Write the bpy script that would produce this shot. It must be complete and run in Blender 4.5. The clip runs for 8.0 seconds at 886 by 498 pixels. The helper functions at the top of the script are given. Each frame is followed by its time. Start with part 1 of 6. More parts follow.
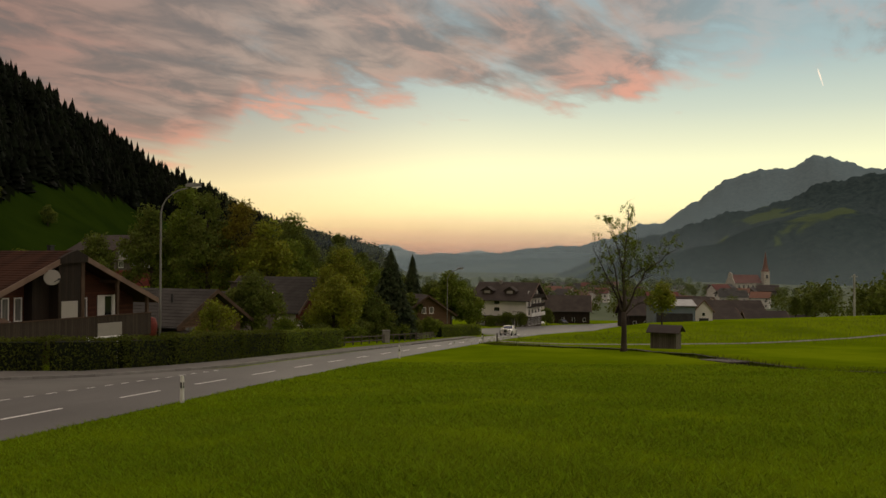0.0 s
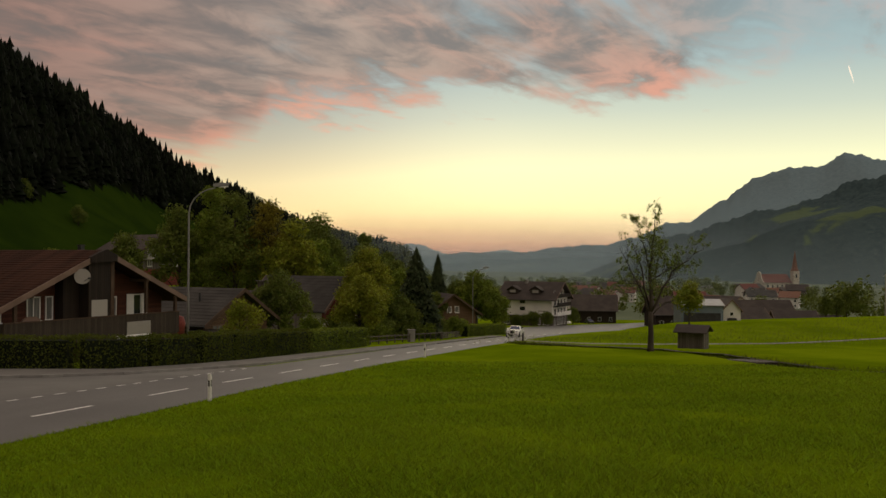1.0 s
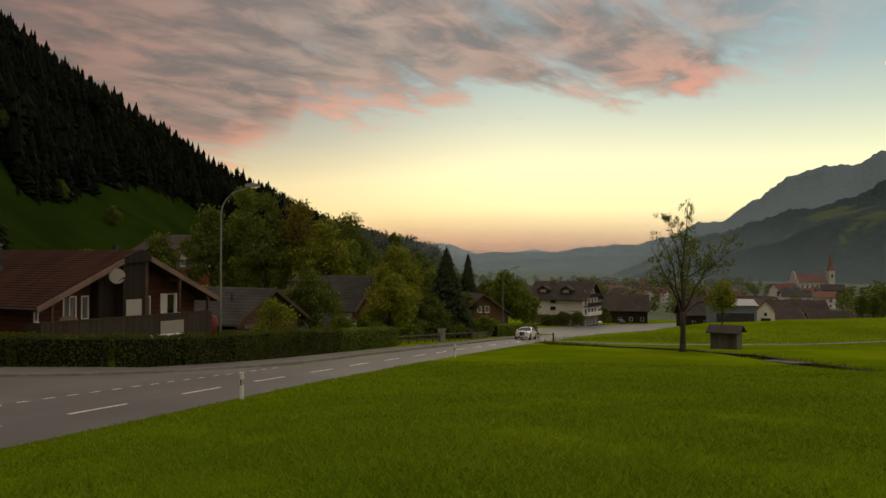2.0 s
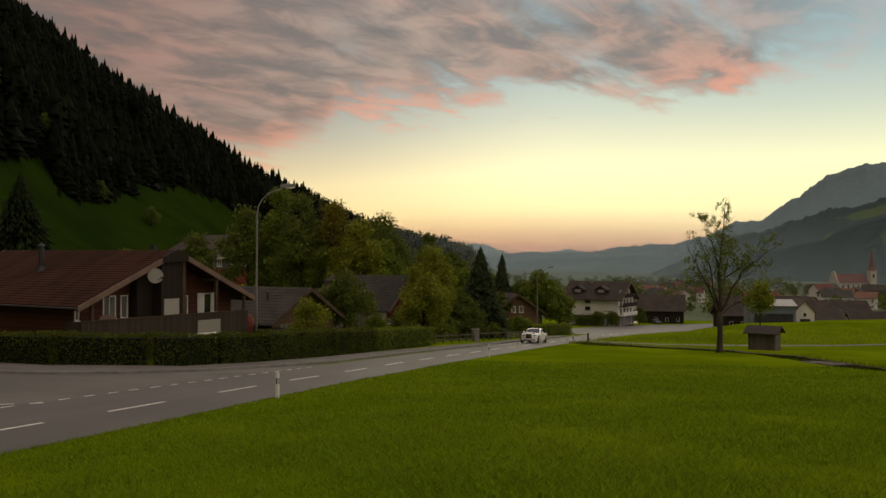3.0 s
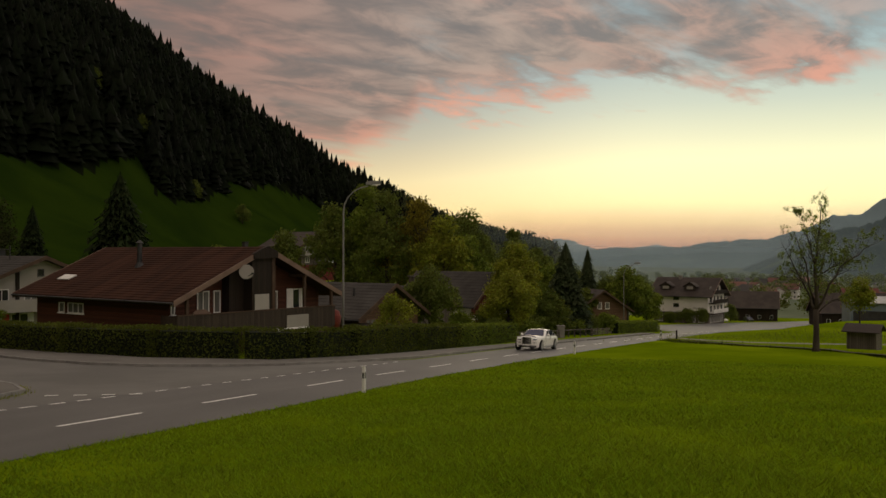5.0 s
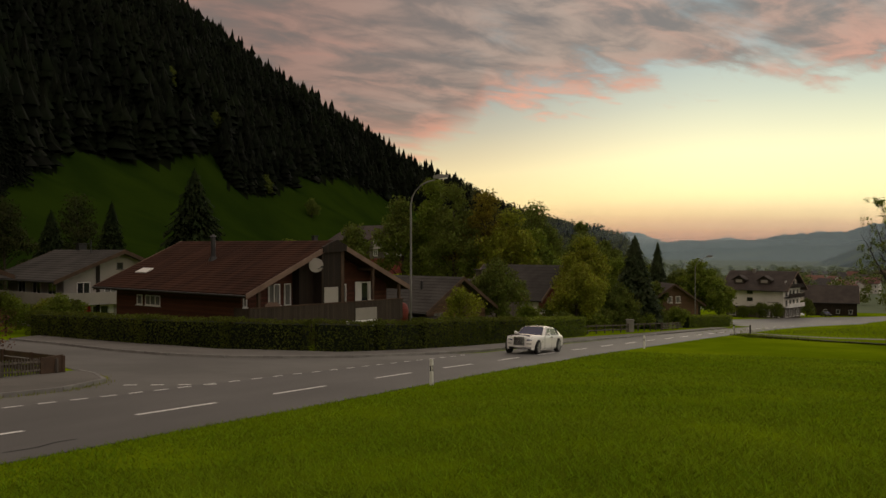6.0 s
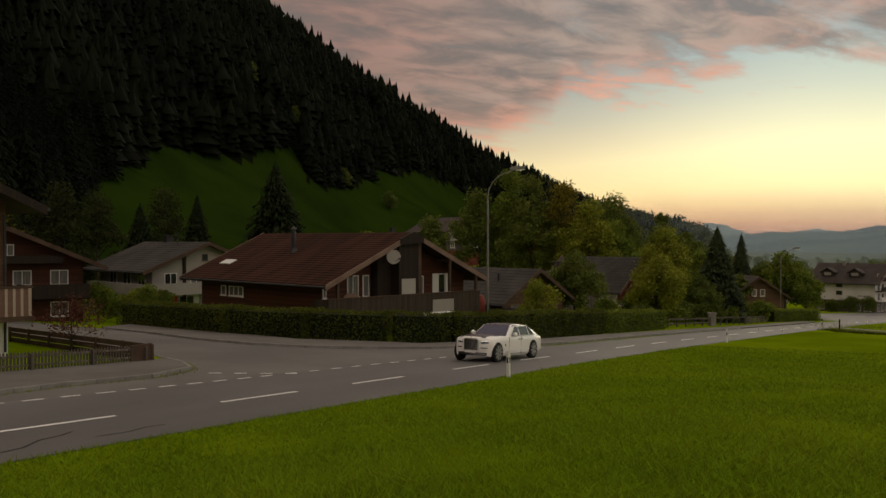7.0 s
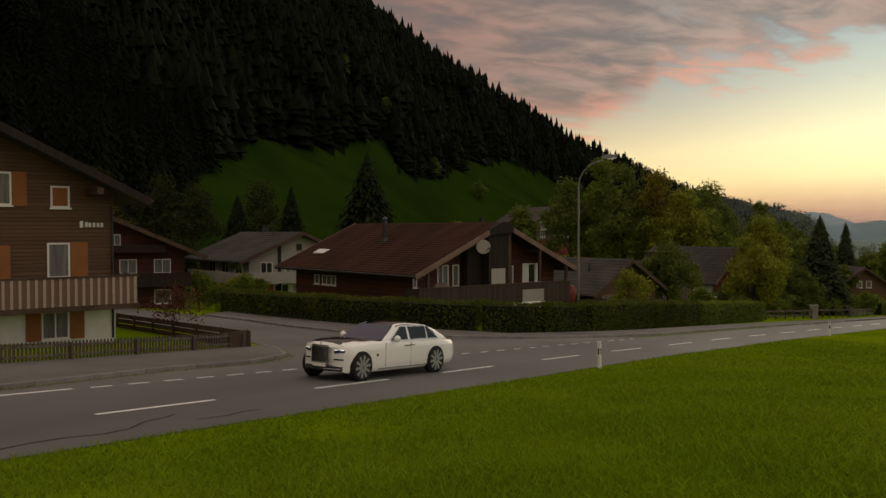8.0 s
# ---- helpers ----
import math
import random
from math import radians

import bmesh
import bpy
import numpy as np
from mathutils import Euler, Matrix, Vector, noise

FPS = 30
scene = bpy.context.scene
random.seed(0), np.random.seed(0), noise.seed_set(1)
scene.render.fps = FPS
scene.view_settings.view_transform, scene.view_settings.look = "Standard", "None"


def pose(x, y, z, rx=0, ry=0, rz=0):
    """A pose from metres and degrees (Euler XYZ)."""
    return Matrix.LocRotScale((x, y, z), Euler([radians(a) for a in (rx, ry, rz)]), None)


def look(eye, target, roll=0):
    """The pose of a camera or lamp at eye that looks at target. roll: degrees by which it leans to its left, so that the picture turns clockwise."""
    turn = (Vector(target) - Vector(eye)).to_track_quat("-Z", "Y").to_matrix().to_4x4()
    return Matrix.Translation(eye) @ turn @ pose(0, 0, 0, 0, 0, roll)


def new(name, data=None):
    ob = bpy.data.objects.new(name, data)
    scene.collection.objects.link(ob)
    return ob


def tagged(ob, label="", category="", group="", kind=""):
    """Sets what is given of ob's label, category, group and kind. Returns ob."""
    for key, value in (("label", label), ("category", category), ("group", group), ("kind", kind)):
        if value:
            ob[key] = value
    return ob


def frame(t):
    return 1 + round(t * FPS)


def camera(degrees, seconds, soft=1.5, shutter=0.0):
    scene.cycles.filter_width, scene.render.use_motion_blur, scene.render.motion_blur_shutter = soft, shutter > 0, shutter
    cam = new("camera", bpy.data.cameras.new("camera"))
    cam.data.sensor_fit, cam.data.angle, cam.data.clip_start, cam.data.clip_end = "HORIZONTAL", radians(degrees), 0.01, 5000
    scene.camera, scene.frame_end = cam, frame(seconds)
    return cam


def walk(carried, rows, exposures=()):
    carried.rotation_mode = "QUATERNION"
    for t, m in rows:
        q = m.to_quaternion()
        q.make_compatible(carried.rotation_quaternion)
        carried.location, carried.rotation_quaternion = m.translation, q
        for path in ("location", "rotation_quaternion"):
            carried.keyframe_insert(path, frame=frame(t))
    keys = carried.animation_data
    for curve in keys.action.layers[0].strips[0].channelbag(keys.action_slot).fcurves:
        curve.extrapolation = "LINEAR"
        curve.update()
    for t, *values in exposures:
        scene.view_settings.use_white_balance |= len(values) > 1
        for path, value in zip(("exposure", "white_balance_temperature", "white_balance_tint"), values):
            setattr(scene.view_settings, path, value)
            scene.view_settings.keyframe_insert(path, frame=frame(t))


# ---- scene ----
# ---------------- camera ----------------
cam = camera(54.26, 8.0, soft=1.5)
PATH = [
    (0.0, pose(0, 0, 2.94, 90.700, -0.270, -0.003)),
    (0.5, pose(0, 0, 2.94, 90.660, -0.289, 0.757)),
    (1.0, pose(0, 0, 2.94, 90.640, -0.271, 1.687)),
    (1.5, pose(0, 0, 2.94, 90.629, -0.242, 2.637)),
    (3.0, pose(0, 0, 2.94, 90.596, -0.212, 5.928)),
    (3.5, pose(0, 0, 2.94, 90.585, -0.186, 7.078)),
    (4.0, pose(0, 0, 2.94, 90.553, -0.172, 8.359)),
    (4.5, pose(0, 0, 2.94, 90.470, -0.149, 9.749)),
    (6.0, pose(0, 0, 2.94, 89.873, -0.012, 15.961)),
    (6.5, pose(0, 0, 2.94, 89.624, 0.019, 18.431)),
    (7.0, pose(0, 0, 2.94, 89.333, 0.029, 21.052)),
    (7.5, pose(0, 0, 2.94, 88.991, 0.088, 23.783)),
    (8.0, pose(0, 0, 2.94, 88.664, 0.112, 26.993)),
]
walk(cam, PATH)
scene.view_settings.exposure = 0.1


# ---------------- node helpers ----------------
class Nodes:
    """Short hand for building node trees."""

    def __init__(self, tree):
        self.tree = tree
        tree.nodes.clear()

    def add(self, kind, **props):
        n = self.tree.nodes.new(kind)
        for key, value in props.items():
            setattr(n, key, value)
        return n

    def plug(self, value, socket):
        if isinstance(value, (int, float, tuple, list)):
            socket.default_value = value
        else:
            self.tree.links.new(value, socket)

    def math(self, op, a, b=0.0, c=None, clamp=False):
        n = self.add("ShaderNodeMath", operation=op, use_clamp=clamp)
        self.plug(a, n.inputs[0])
        self.plug(b, n.inputs[1])
        if c is not None:
            self.plug(c, n.inputs[2])
        return n.outputs[0]

    def mix(self, f, a, b, blend="MIX"):
        n = self.add("ShaderNodeMix", data_type="RGBA", blend_type=blend)
        self.plug(f, n.inputs[0])
        self.plug(a if not isinstance(a, tuple) else (*a[:3], 1), n.inputs[6])
        self.plug(b if not isinstance(b, tuple) else (*b[:3], 1), n.inputs[7])
        return n.outputs[2]

    def smooth(self, v, lo, hi):
        n = self.add("ShaderNodeMapRange", interpolation_type="SMOOTHSTEP")
        self.plug(v, n.inputs[0])
        self.plug(lo, n.inputs[1])
        self.plug(hi, n.inputs[2])
        return n.outputs[0]

    def noise(self, vec, scale, detail=4.0, rough=0.55, distort=0.0):
        n = self.add("ShaderNodeTexNoise")
        if vec is not None:
            self.plug(vec, n.inputs["Vector"])
        n.inputs["Scale"].default_value = scale
        n.inputs["Detail"].default_value = detail
        n.inputs["Roughness"].default_value = rough
        n.inputs["Distortion"].default_value = distort
        return n.outputs[0]

    def mapped(self, vec, scale=(1, 1, 1), loc=(0, 0, 0), rot=(0, 0, 0)):
        n = self.add("ShaderNodeMapping")
        self.plug(vec, n.inputs[0])
        n.inputs[1].default_value = loc
        n.inputs[2].default_value = rot
        n.inputs[3].default_value = scale
        return n.outputs[0]

    def ramp(self, f, stops):
        n = self.add("ShaderNodeValToRGB")
        self.plug(f, n.inputs[0])
        el = n.color_ramp.elements
        while len(el) < len(stops):
            el.new(0.5)
        for e, (p, c) in zip(el, stops):
            e.position, e.color = p, (*c, 1)
        return n.outputs[0]


def srgb(r, g, b):
    return tuple((c / 255 / 12.92) if c / 255 <= 0.04045 else ((c / 255 + 0.055) / 1.055) ** 2.4 for c in (r, g, b))


# ---------------- dusk sky ----------------
GLOW_TURN = radians(-4)
world = bpy.data.worlds.new("dusk_sky")
scene.world = world
world.use_nodes = True
N = Nodes(world.node_tree)
tc = N.add("ShaderNodeTexCoord").outputs["Generated"]
sep = N.add("ShaderNodeSeparateXYZ")
N.plug(tc, sep.inputs[0])
dx, dy, dz = sep.outputs
up = N.math("MAXIMUM", dz, 0.0)
# away from the glow the bands sink lower and dim
span = N.smooth(dx, -0.36, 0.06)
lowered = N.math("MULTIPLY", up, N.math("MULTIPLY_ADD", span, -0.34, 1.30))
clear = N.ramp(N.math("MULTIPLY", lowered, 2.0), [
    (0.0, srgb(226, 170, 150)), (0.028, srgb(244, 196, 160)), (0.06, srgb(252, 222, 172)), (0.11, srgb(255, 245, 186)), (0.20, srgb(250, 249, 200)),
    (0.25, srgb(230, 232, 196)), (0.32, srgb(200, 210, 192)), (0.42, srgb(164, 184, 184)), (0.58, srgb(142, 168, 176)), (1.0, srgb(222, 216, 203))])
clear = N.mix(N.math("SUBTRACT", 1.0, span), clear, N.mix(1.0, clear, (0.80, 0.67, 0.62), "MULTIPLY"))
side = N.smooth(N.math("ADD", dy, N.math("MULTIPLY", dx, 0.25)), -0.6, 0.95)
clear = N.mix(side, N.mix(0.75, clear, srgb(210, 190, 174)), clear)
# cloud deck: streaks on a flat layer high above, drawn out along one wind
plane = N.add("ShaderNodeCombineXYZ")
flat = N.math("ADD", up, 0.10)
N.plug(N.math("DIVIDE", dx, flat), plane.inputs[0])
N.plug(N.math("DIVIDE", dy, flat), plane.inputs[1])
wind = N.mapped(plane.outputs[0], rot=(0, 0, radians(-58)))
pv = N.mapped(wind, scale=(0.55, 1.0, 1.0), loc=(3.1, 0.4, 0))
n1 = N.noise(pv, 1.5, 8.0, 0.60, 0.4)
n2 = N.noise(N.mapped(wind, scale=(0.7, 1.0, 1.0), loc=(1.7, 5.2, 0)), 5.0, 8.0, 0.56, 0.4)
n3 = N.noise(N.mapped(wind, scale=(0.30, 1.0, 1.0), loc=(7, 3, 2)), 2.2, 6.0, 0.58, 0.3)
west = N.math("SUBTRACT", 1.0, N.smooth(dx, -0.25, -0.20))
east = N.smooth(dx, 0.12, 0.40)
# the deck's lower edge: a tongue reaching low in the west, the rest higher
rim = N.ramp(N.math("ADD", dx, 0.5), [(0.05, (0.20,) * 3), (0.195, (0.205,) * 3), (0.235, (0.243,) * 3), (0.262, (0.262,) * 3), (0.278, (0.312,) * 3), (0.32, (0.325,) * 3),
                                      (0.50, (0.345,) * 3), (0.62, (0.365,) * 3), (0.74, (0.38,) * 3), (0.90, (0.40,) * 3)])
deck = N.math("SUBTRACT", up, N.math("MULTIPLY", rim, 0.5))
rag = N.math("MULTIPLY_ADD", west, -0.62, 1.0)
field = N.math("ADD", N.math("MULTIPLY", deck, 15.0), N.math("MULTIPLY", N.math("MULTIPLY", N.math("SUBTRACT", n1, 0.5), 2.6), rag))
field = N.math("ADD", field, N.math("MULTIPLY", N.math("MULTIPLY", N.math("SUBTRACT", n2, 0.5), 2.0), rag))
cover = N.math("MULTIPLY", N.smooth(field, -0.15, 0.55), N.smooth(up, 0.02, 0.08))
gap = N.math("MULTIPLY", N.smooth(n3, 0.50, 0.68), N.math("MULTIPLY_ADD", N.smooth(dx, -0.18, -0.30), -0.75, 0.85))
cover = N.math("MULTIPLY", cover, N.math("SUBTRACT", 1.0, gap))
cover = N.math("MULTIPLY", cover, N.math("SUBTRACT", 1.0, N.math("MULTIPLY", N.math("MULTIPLY", east, 0.9), N.smooth(n1, 0.60, 0.44))))
cover = N.math("MULTIPLY", cover, N.math("SUBTRACT", 1.0, N.math("MULTIPLY", N.smooth(up, 0.34, 0.6), 0.75)))
low = N.math("SUBTRACT", 1.0, N.smooth(deck, -0.02, 0.055))
tint = N.smooth(n2, 0.40, 0.62)
warm = N.math("ADD", N.math("MULTIPLY", low, N.math("MULTIPLY_ADD", N.math("MULTIPLY", tint, N.math("MULTIPLY_ADD", N.smooth(dx, -0.1, 0.15), -0.6, 1.0)), 0.48, N.math("MULTIPLY_ADD", N.smooth(dx, -0.15, 0.1), -0.24, 0.38))), N.math("MULTIPLY", N.math("MULTIPLY", tint, N.smooth(n1, 0.5, 0.7)), 0.25), clamp=True)
warm = N.math("ADD", warm, N.math("MULTIPLY", N.math("MULTIPLY", west, low), 0.30), clamp=True)
warm = N.math("ADD", warm, N.math("MULTIPLY", east, N.math("MULTIPLY", tint, 0.5)), clamp=True)
grey = N.mix(N.smooth(n2, 0.34, 0.66), srgb(112, 106, 104), srgb(166, 150, 139))
grey = N.mix(N.math("SUBTRACT", 1.0, N.smooth(dx, -0.50, -0.12)), grey, N.mix(N.smooth(n2, 0.34, 0.66), srgb(108, 92, 87), srgb(150, 118, 107)))
cloud = N.mix(warm, grey, N.mix(west, srgb(236, 160, 134), srgb(226, 140, 114)))
sky_col = N.mix(N.math("MULTIPLY", cover, N.math("MULTIPLY_ADD", N.smooth(n2, 0.34, 0.60), 0.12, 0.86)), clear, cloud)
nishita = N.add("ShaderNodeTexSky", sky_type="NISHITA", sun_disc=False, sun_elevation=radians(1.0), sun_rotation=GLOW_TURN)
N.plug(tc, nishita.inputs[0])
both = N.mix(1.0, sky_col, N.mix(1.0, nishita.outputs[0], (0.01, 0.01, 0.01), "MULTIPLY"), "ADD")
# below the horizon the dark ground
both = N.mix(N.smooth(dz, -0.03, 0.0), (0.03, 0.035, 0.03), both)
bg = N.add("ShaderNodeBackground")
N.plug(both, bg.inputs[0])
bg.inputs[1].default_value = 1.0
N.plug(bg.outputs[0], N.add("ShaderNodeOutputWorld").inputs[0])

sun_data = bpy.data.lights.new("sun", "SUN")
sun_data.energy, sun_data.angle, sun_data.color = 0.25, radians(25), (1.0, 0.82, 0.6)
sun = new("sun", sun_data)
sun.matrix_world = look((0, 0, 60), (0 - 10 * math.sin(radians(4)), -100, 45))


# ---------------- materials ----------------
def material(name, build, rough=0.8, metal=0.0, spec=0.3, leafy=0.0):
    """build(N, p) returns (colour, height or None, height distance); p is the place in object space."""
    m = bpy.data.materials.new(name)
    m.use_nodes = True
    n = Nodes(m.node_tree)
    out = n.add("ShaderNodeOutputMaterial")
    b = n.add("ShaderNodeBsdfPrincipled")
    b.inputs["Roughness"].default_value = rough
    b.inputs["Metallic"].default_value = metal
    b.inputs["Specular IOR Level"].default_value = spec
    p = n.add("ShaderNodeTexCoord").outputs["Object"]
    colour, height, dist = build(n, p)
    n.plug(colour if not isinstance(colour, tuple) else (*colour[:3], 1), b.inputs["Base Color"])
    if height is not None:
        bump = n.add("ShaderNodeBump")
        bump.inputs["Distance"].default_value = dist
        bump.inputs["Strength"].default_value = 0.8
        n.plug(height, bump.inputs["Height"])
        n.plug(bump.outputs[0], b.inputs["Normal"])
    if leafy:
        thin = n.add("ShaderNodeBsdfTranslucent")
        n.plug(colour if not isinstance(colour, tuple) else (*colour[:3], 1), thin.inputs[0])
        blend = n.add("ShaderNodeMixShader")
        blend.inputs[0].default_value = leafy
        n.plug(b.outputs[0], blend.inputs[1])
        n.plug(thin.outputs[0], blend.inputs[2])
        n.plug(blend.outputs[0], out.inputs[0])
    else:
        n.plug(b.outputs[0], out.inputs[0])
    return m


def mottled(name, a, b, scale=3.0, fine=40.0, rough=0.85, bump=0.004, metal=0.0, spec=0.25, per_piece=0.0, stretch=(1, 1, 1), leafy=0.0):
    """Two tones at two scales, with fine relief; per_piece varies the tone from object to object and piece to piece."""
    def build(n, p):
        q = n.mapped(p, scale=stretch)
        big = n.noise(q, scale, 4.0)
        small = n.noise(q, fine, 3.0)
        f = n.math("ADD", n.math("MULTIPLY", n.smooth(big, 0.3, 0.7), 0.65), n.math("MULTIPLY", small, 0.35))
        col = n.mix(f, a, b)
        if per_piece:
            isl = n.add("ShaderNodeNewGeometry").outputs["Random Per Island"]
            rnd = n.add("ShaderNodeObjectInfo").outputs["Random"]
            v = n.math("FRACT", n.math("ADD", isl, rnd))
            k = n.math("MULTIPLY_ADD", v, 2 * per_piece, 1 - per_piece)
            hsv = n.add("ShaderNodeHueSaturation")
            n.plug(k, hsv.inputs["Value"])
            n.plug(n.math("MULTIPLY_ADD", v, 0.03, 0.485), hsv.inputs["Hue"])
            n.plug(col, hsv.inputs["Color"])
            col = hsv.outputs[0]
        return col, small if bump else None, bump
    return material(name, build, rough, metal, spec, leafy)


def boards(name, a, b, pitch, axis=2, rough=0.75, gap=0.12):
    """Weathered timber boards with dark joints every pitch metres along an axis."""
    def build(n, p):
        s = n.add("ShaderNodeSeparateXYZ")
        n.plug(p, s.inputs[0])
        along = s.outputs[2] if axis == 2 else n.math("ADD", s.outputs[0], s.outputs[1])
        t = n.math("DIVIDE", along, pitch)
        fr = n.math("FRACT", t)
        joint = n.math("MULTIPLY", n.smooth(fr, 0.0, gap), n.math("SUBTRACT", 1.0, n.smooth(fr, 1 - gap * 0.5, 1.0)))
        wn = n.add("ShaderNodeTexWhiteNoise", noise_dimensions="1D")
        n.plug(n.math("FLOOR", t), wn.inputs["W"])
        grain = n.noise(n.mapped(p, scale=(1, 1, 14) if axis == 2 else (14, 14, 1)), 2.5, 5.0)
        stain = n.noise(p, 0.6, 3.0)
        f = n.math("ADD", n.math("MULTIPLY", wn.outputs[0], 0.3), n.math("ADD", n.math("MULTIPLY", grain, 0.4), n.math("MULTIPLY", stain, 0.3)))
        col = n.mix(n.smooth(f, 0.25, 0.75), a, b)
        col = n.mix(n.math("SUBTRACT", 1.0, joint), col, tuple(c * 0.35 for c in a))
        return col, n.math("ADD", joint, n.math("MULTIPLY", grain, 0.2)), 0.015
    return material(name, build, rough)


def build_grass(n, p):
    big = n.noise(n.mapped(p, scale=(1, 0.6, 1)), 0.11, 4.0)
    mid = n.noise(p, 0.9, 5.0)
    fine = n.noise(n.mapped(p, scale=(1, 0.55, 1)), 7.0, 6.0, 0.7)
    f = n.math("ADD", n.math("MULTIPLY", n.smooth(big, 0.3, 0.7), 0.4), n.math("ADD", n.math("MULTIPLY", mid, 0.3), n.math("MULTIPLY", fine, 0.45)))
    return n.ramp(f, [(0.25, (0.088, 0.136, 0.002)), (0.5, (0.126, 0.190, 0.003)), (0.75, (0.172, 0.242, 0.005))]), fine, 0.12


GRASS = material("meadow_grass", build_grass, 0.95, spec=0.0)
BLADES = mottled("grass_blades", (0.1360, 0.2120, 0.0050), (0.2080, 0.2850, 0.0110), 0.12, 2.0, 0.8, 0.0, spec=0.05, per_piece=0.42, leafy=0.4)
# same grass darkened: the flank's shade is put into its colour
SHADED_HILLGRASS = mottled("shaded_hill_meadow", (0.010, 0.021, 0.003), (0.022, 0.040, 0.004), 0.03, 0.5, 0.95, 0.02, spec=0.0)
# near-black ground: shade beneath the trees is painted into it
FLOOR = mottled("shaded_forest_floor", (0.004, 0.006, 0.003), (0.010, 0.013, 0.005), 0.05, 0.5, 0.95, 0.0, spec=0.0)
# grass beyond 330 m, greyed by haze mixed into its base colour
HAZED_FARFIELD = mottled("hazed_far_pasture", (0.1105, 0.1365, 0.0858), (0.1625, 0.1924, 0.1274), 0.008, 0.08, 0.95, 0.0, spec=0.0)


def build_asphalt(n, p):
    big = n.noise(n.mapped(p, scale=(1, 0.15, 1)), 0.5, 4.0)
    fine = n.noise(p, 60.0, 2.0)
    patch = n.noise(p, 0.12, 3.0)
    f = n.math("ADD", n.math("MULTIPLY", big, 0.5), n.math("MULTIPLY", patch, 0.5))
    col = n.ramp(f, [(0.32, (0.060, 0.060, 0.058)), (0.5, (0.088, 0.087, 0.083)), (0.68, (0.124, 0.122, 0.116))])
    return n.mix(n.math("MULTIPLY", fine, 0.35), col, (0.14, 0.135, 0.125)), fine, 0.004


ASPHALT = material("asphalt", build_asphalt, 0.62, spec=0.35)
SIDE_ASPHALT = mottled("pale_worn_asphalt", (0.105, 0.102, 0.094), (0.165, 0.160, 0.148), 0.25, 40.0, 0.75, 0.003)
PAVE = mottled("pavement_asphalt", (0.10, 0.095, 0.085), (0.16, 0.15, 0.135), 0.4, 30.0, 0.8)
KERB = mottled("kerb_granite", (0.16, 0.155, 0.145), (0.26, 0.25, 0.235), 1.5, 40.0, 0.75, per_piece=0.12)
PAINT = mottled("road_paint", (0.68, 0.67, 0.64), (0.84, 0.83, 0.80), 2.0, 25.0, 0.6)
GRAVEL = mottled("gravel_path", (0.17, 0.16, 0.13), (0.28, 0.26, 0.22), 0.8, 12.0, 0.9, 0.02)
EARTH = mottled("bare_earth", (0.05, 0.04, 0.025), (0.10, 0.085, 0.05), 0.8, 9.0, 0.95, 0.03)
HEDGE_LEAF = mottled("hedge_leaves", (0.054, 0.070, 0.010), (0.130, 0.150, 0.022), 0.7, 6.0, 0.7, 0.0, spec=0.1, per_piece=0.30, leafy=0.4)
# almost black, painted as the shade between a hedge's inner leaves
HEDGE_CORE = mottled("shaded_hedge_core", (0.006, 0.010, 0.003), (0.012, 0.018, 0.005), 2.0, 12.0, 0.9)
# darker copy of the spruce needles, with shade in its colour
SHADY_SPRUCE = mottled("shaded_spruce_needles", (0.012, 0.020, 0.008), (0.030, 0.042, 0.014), 0.5, 8.0, 0.85, 0.0, spec=0.05, per_piece=0.35, leafy=0.3)
SPRUCE_LEAF = mottled("spruce_needles", (0.030, 0.046, 0.020), (0.072, 0.094, 0.036), 0.5, 8.0, 0.8, 0.0, spec=0.15, per_piece=0.35, leafy=0.4)
# spruce needles painted near-black for the shade on the flank
SHADED_FOREST_LEAF = mottled("shaded_forest_needles", (0.0022, 0.0036, 0.0018), (0.006, 0.009, 0.003), 0.02, 0.5, 0.9, 0.0, spec=0.05, per_piece=0.4)
GREEN_LEAF = mottled("green_leaves", (0.095, 0.135, 0.013), (0.20, 0.245, 0.026), 0.4, 4.0, 0.65, 0.0, spec=0.2, per_piece=0.4, leafy=0.4)
YELLOW_LEAF = mottled("turning_leaves", (0.135, 0.165, 0.013), (0.285, 0.295, 0.026), 0.4, 4.0, 0.65, 0.0, spec=0.2, per_piece=0.4, leafy=0.4)
RUST_LEAF = mottled("rusty_leaves", (0.115, 0.110, 0.012), (0.235, 0.185, 0.021), 0.3, 4.0, 0.7, 0.0, spec=0.15, per_piece=0.45, leafy=0.4)
RED_LEAF = mottled("red_leaves", (0.09, 0.035, 0.025), (0.17, 0.07, 0.045), 0.6, 4.0, 0.7, 0.0, spec=0.15, per_piece=0.4, leafy=0.4)
DARK_LEAF = mottled("dark_leaves", (0.070, 0.096, 0.016), (0.165, 0.195, 0.032), 0.3, 4.0, 0.7, 0.0, spec=0.15, per_piece=0.4, leafy=0.4)
# leaves darkened by painting the nearby wood's shade into them
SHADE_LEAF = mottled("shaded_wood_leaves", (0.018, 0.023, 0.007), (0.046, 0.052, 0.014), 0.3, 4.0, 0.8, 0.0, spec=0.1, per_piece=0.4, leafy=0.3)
WOOD_LEAF = mottled("woodland_leaves", (0.038, 0.048, 0.018), (0.090, 0.100, 0.034), 0.02, 0.5, 0.8, 0.0, spec=0.1, per_piece=0.4, leafy=0.3)
BARK = mottled("bark", (0.030, 0.024, 0.018), (0.075, 0.060, 0.045), 2.0, 14.0, 0.9, 0.02, stretch=(1, 1, 0.3))
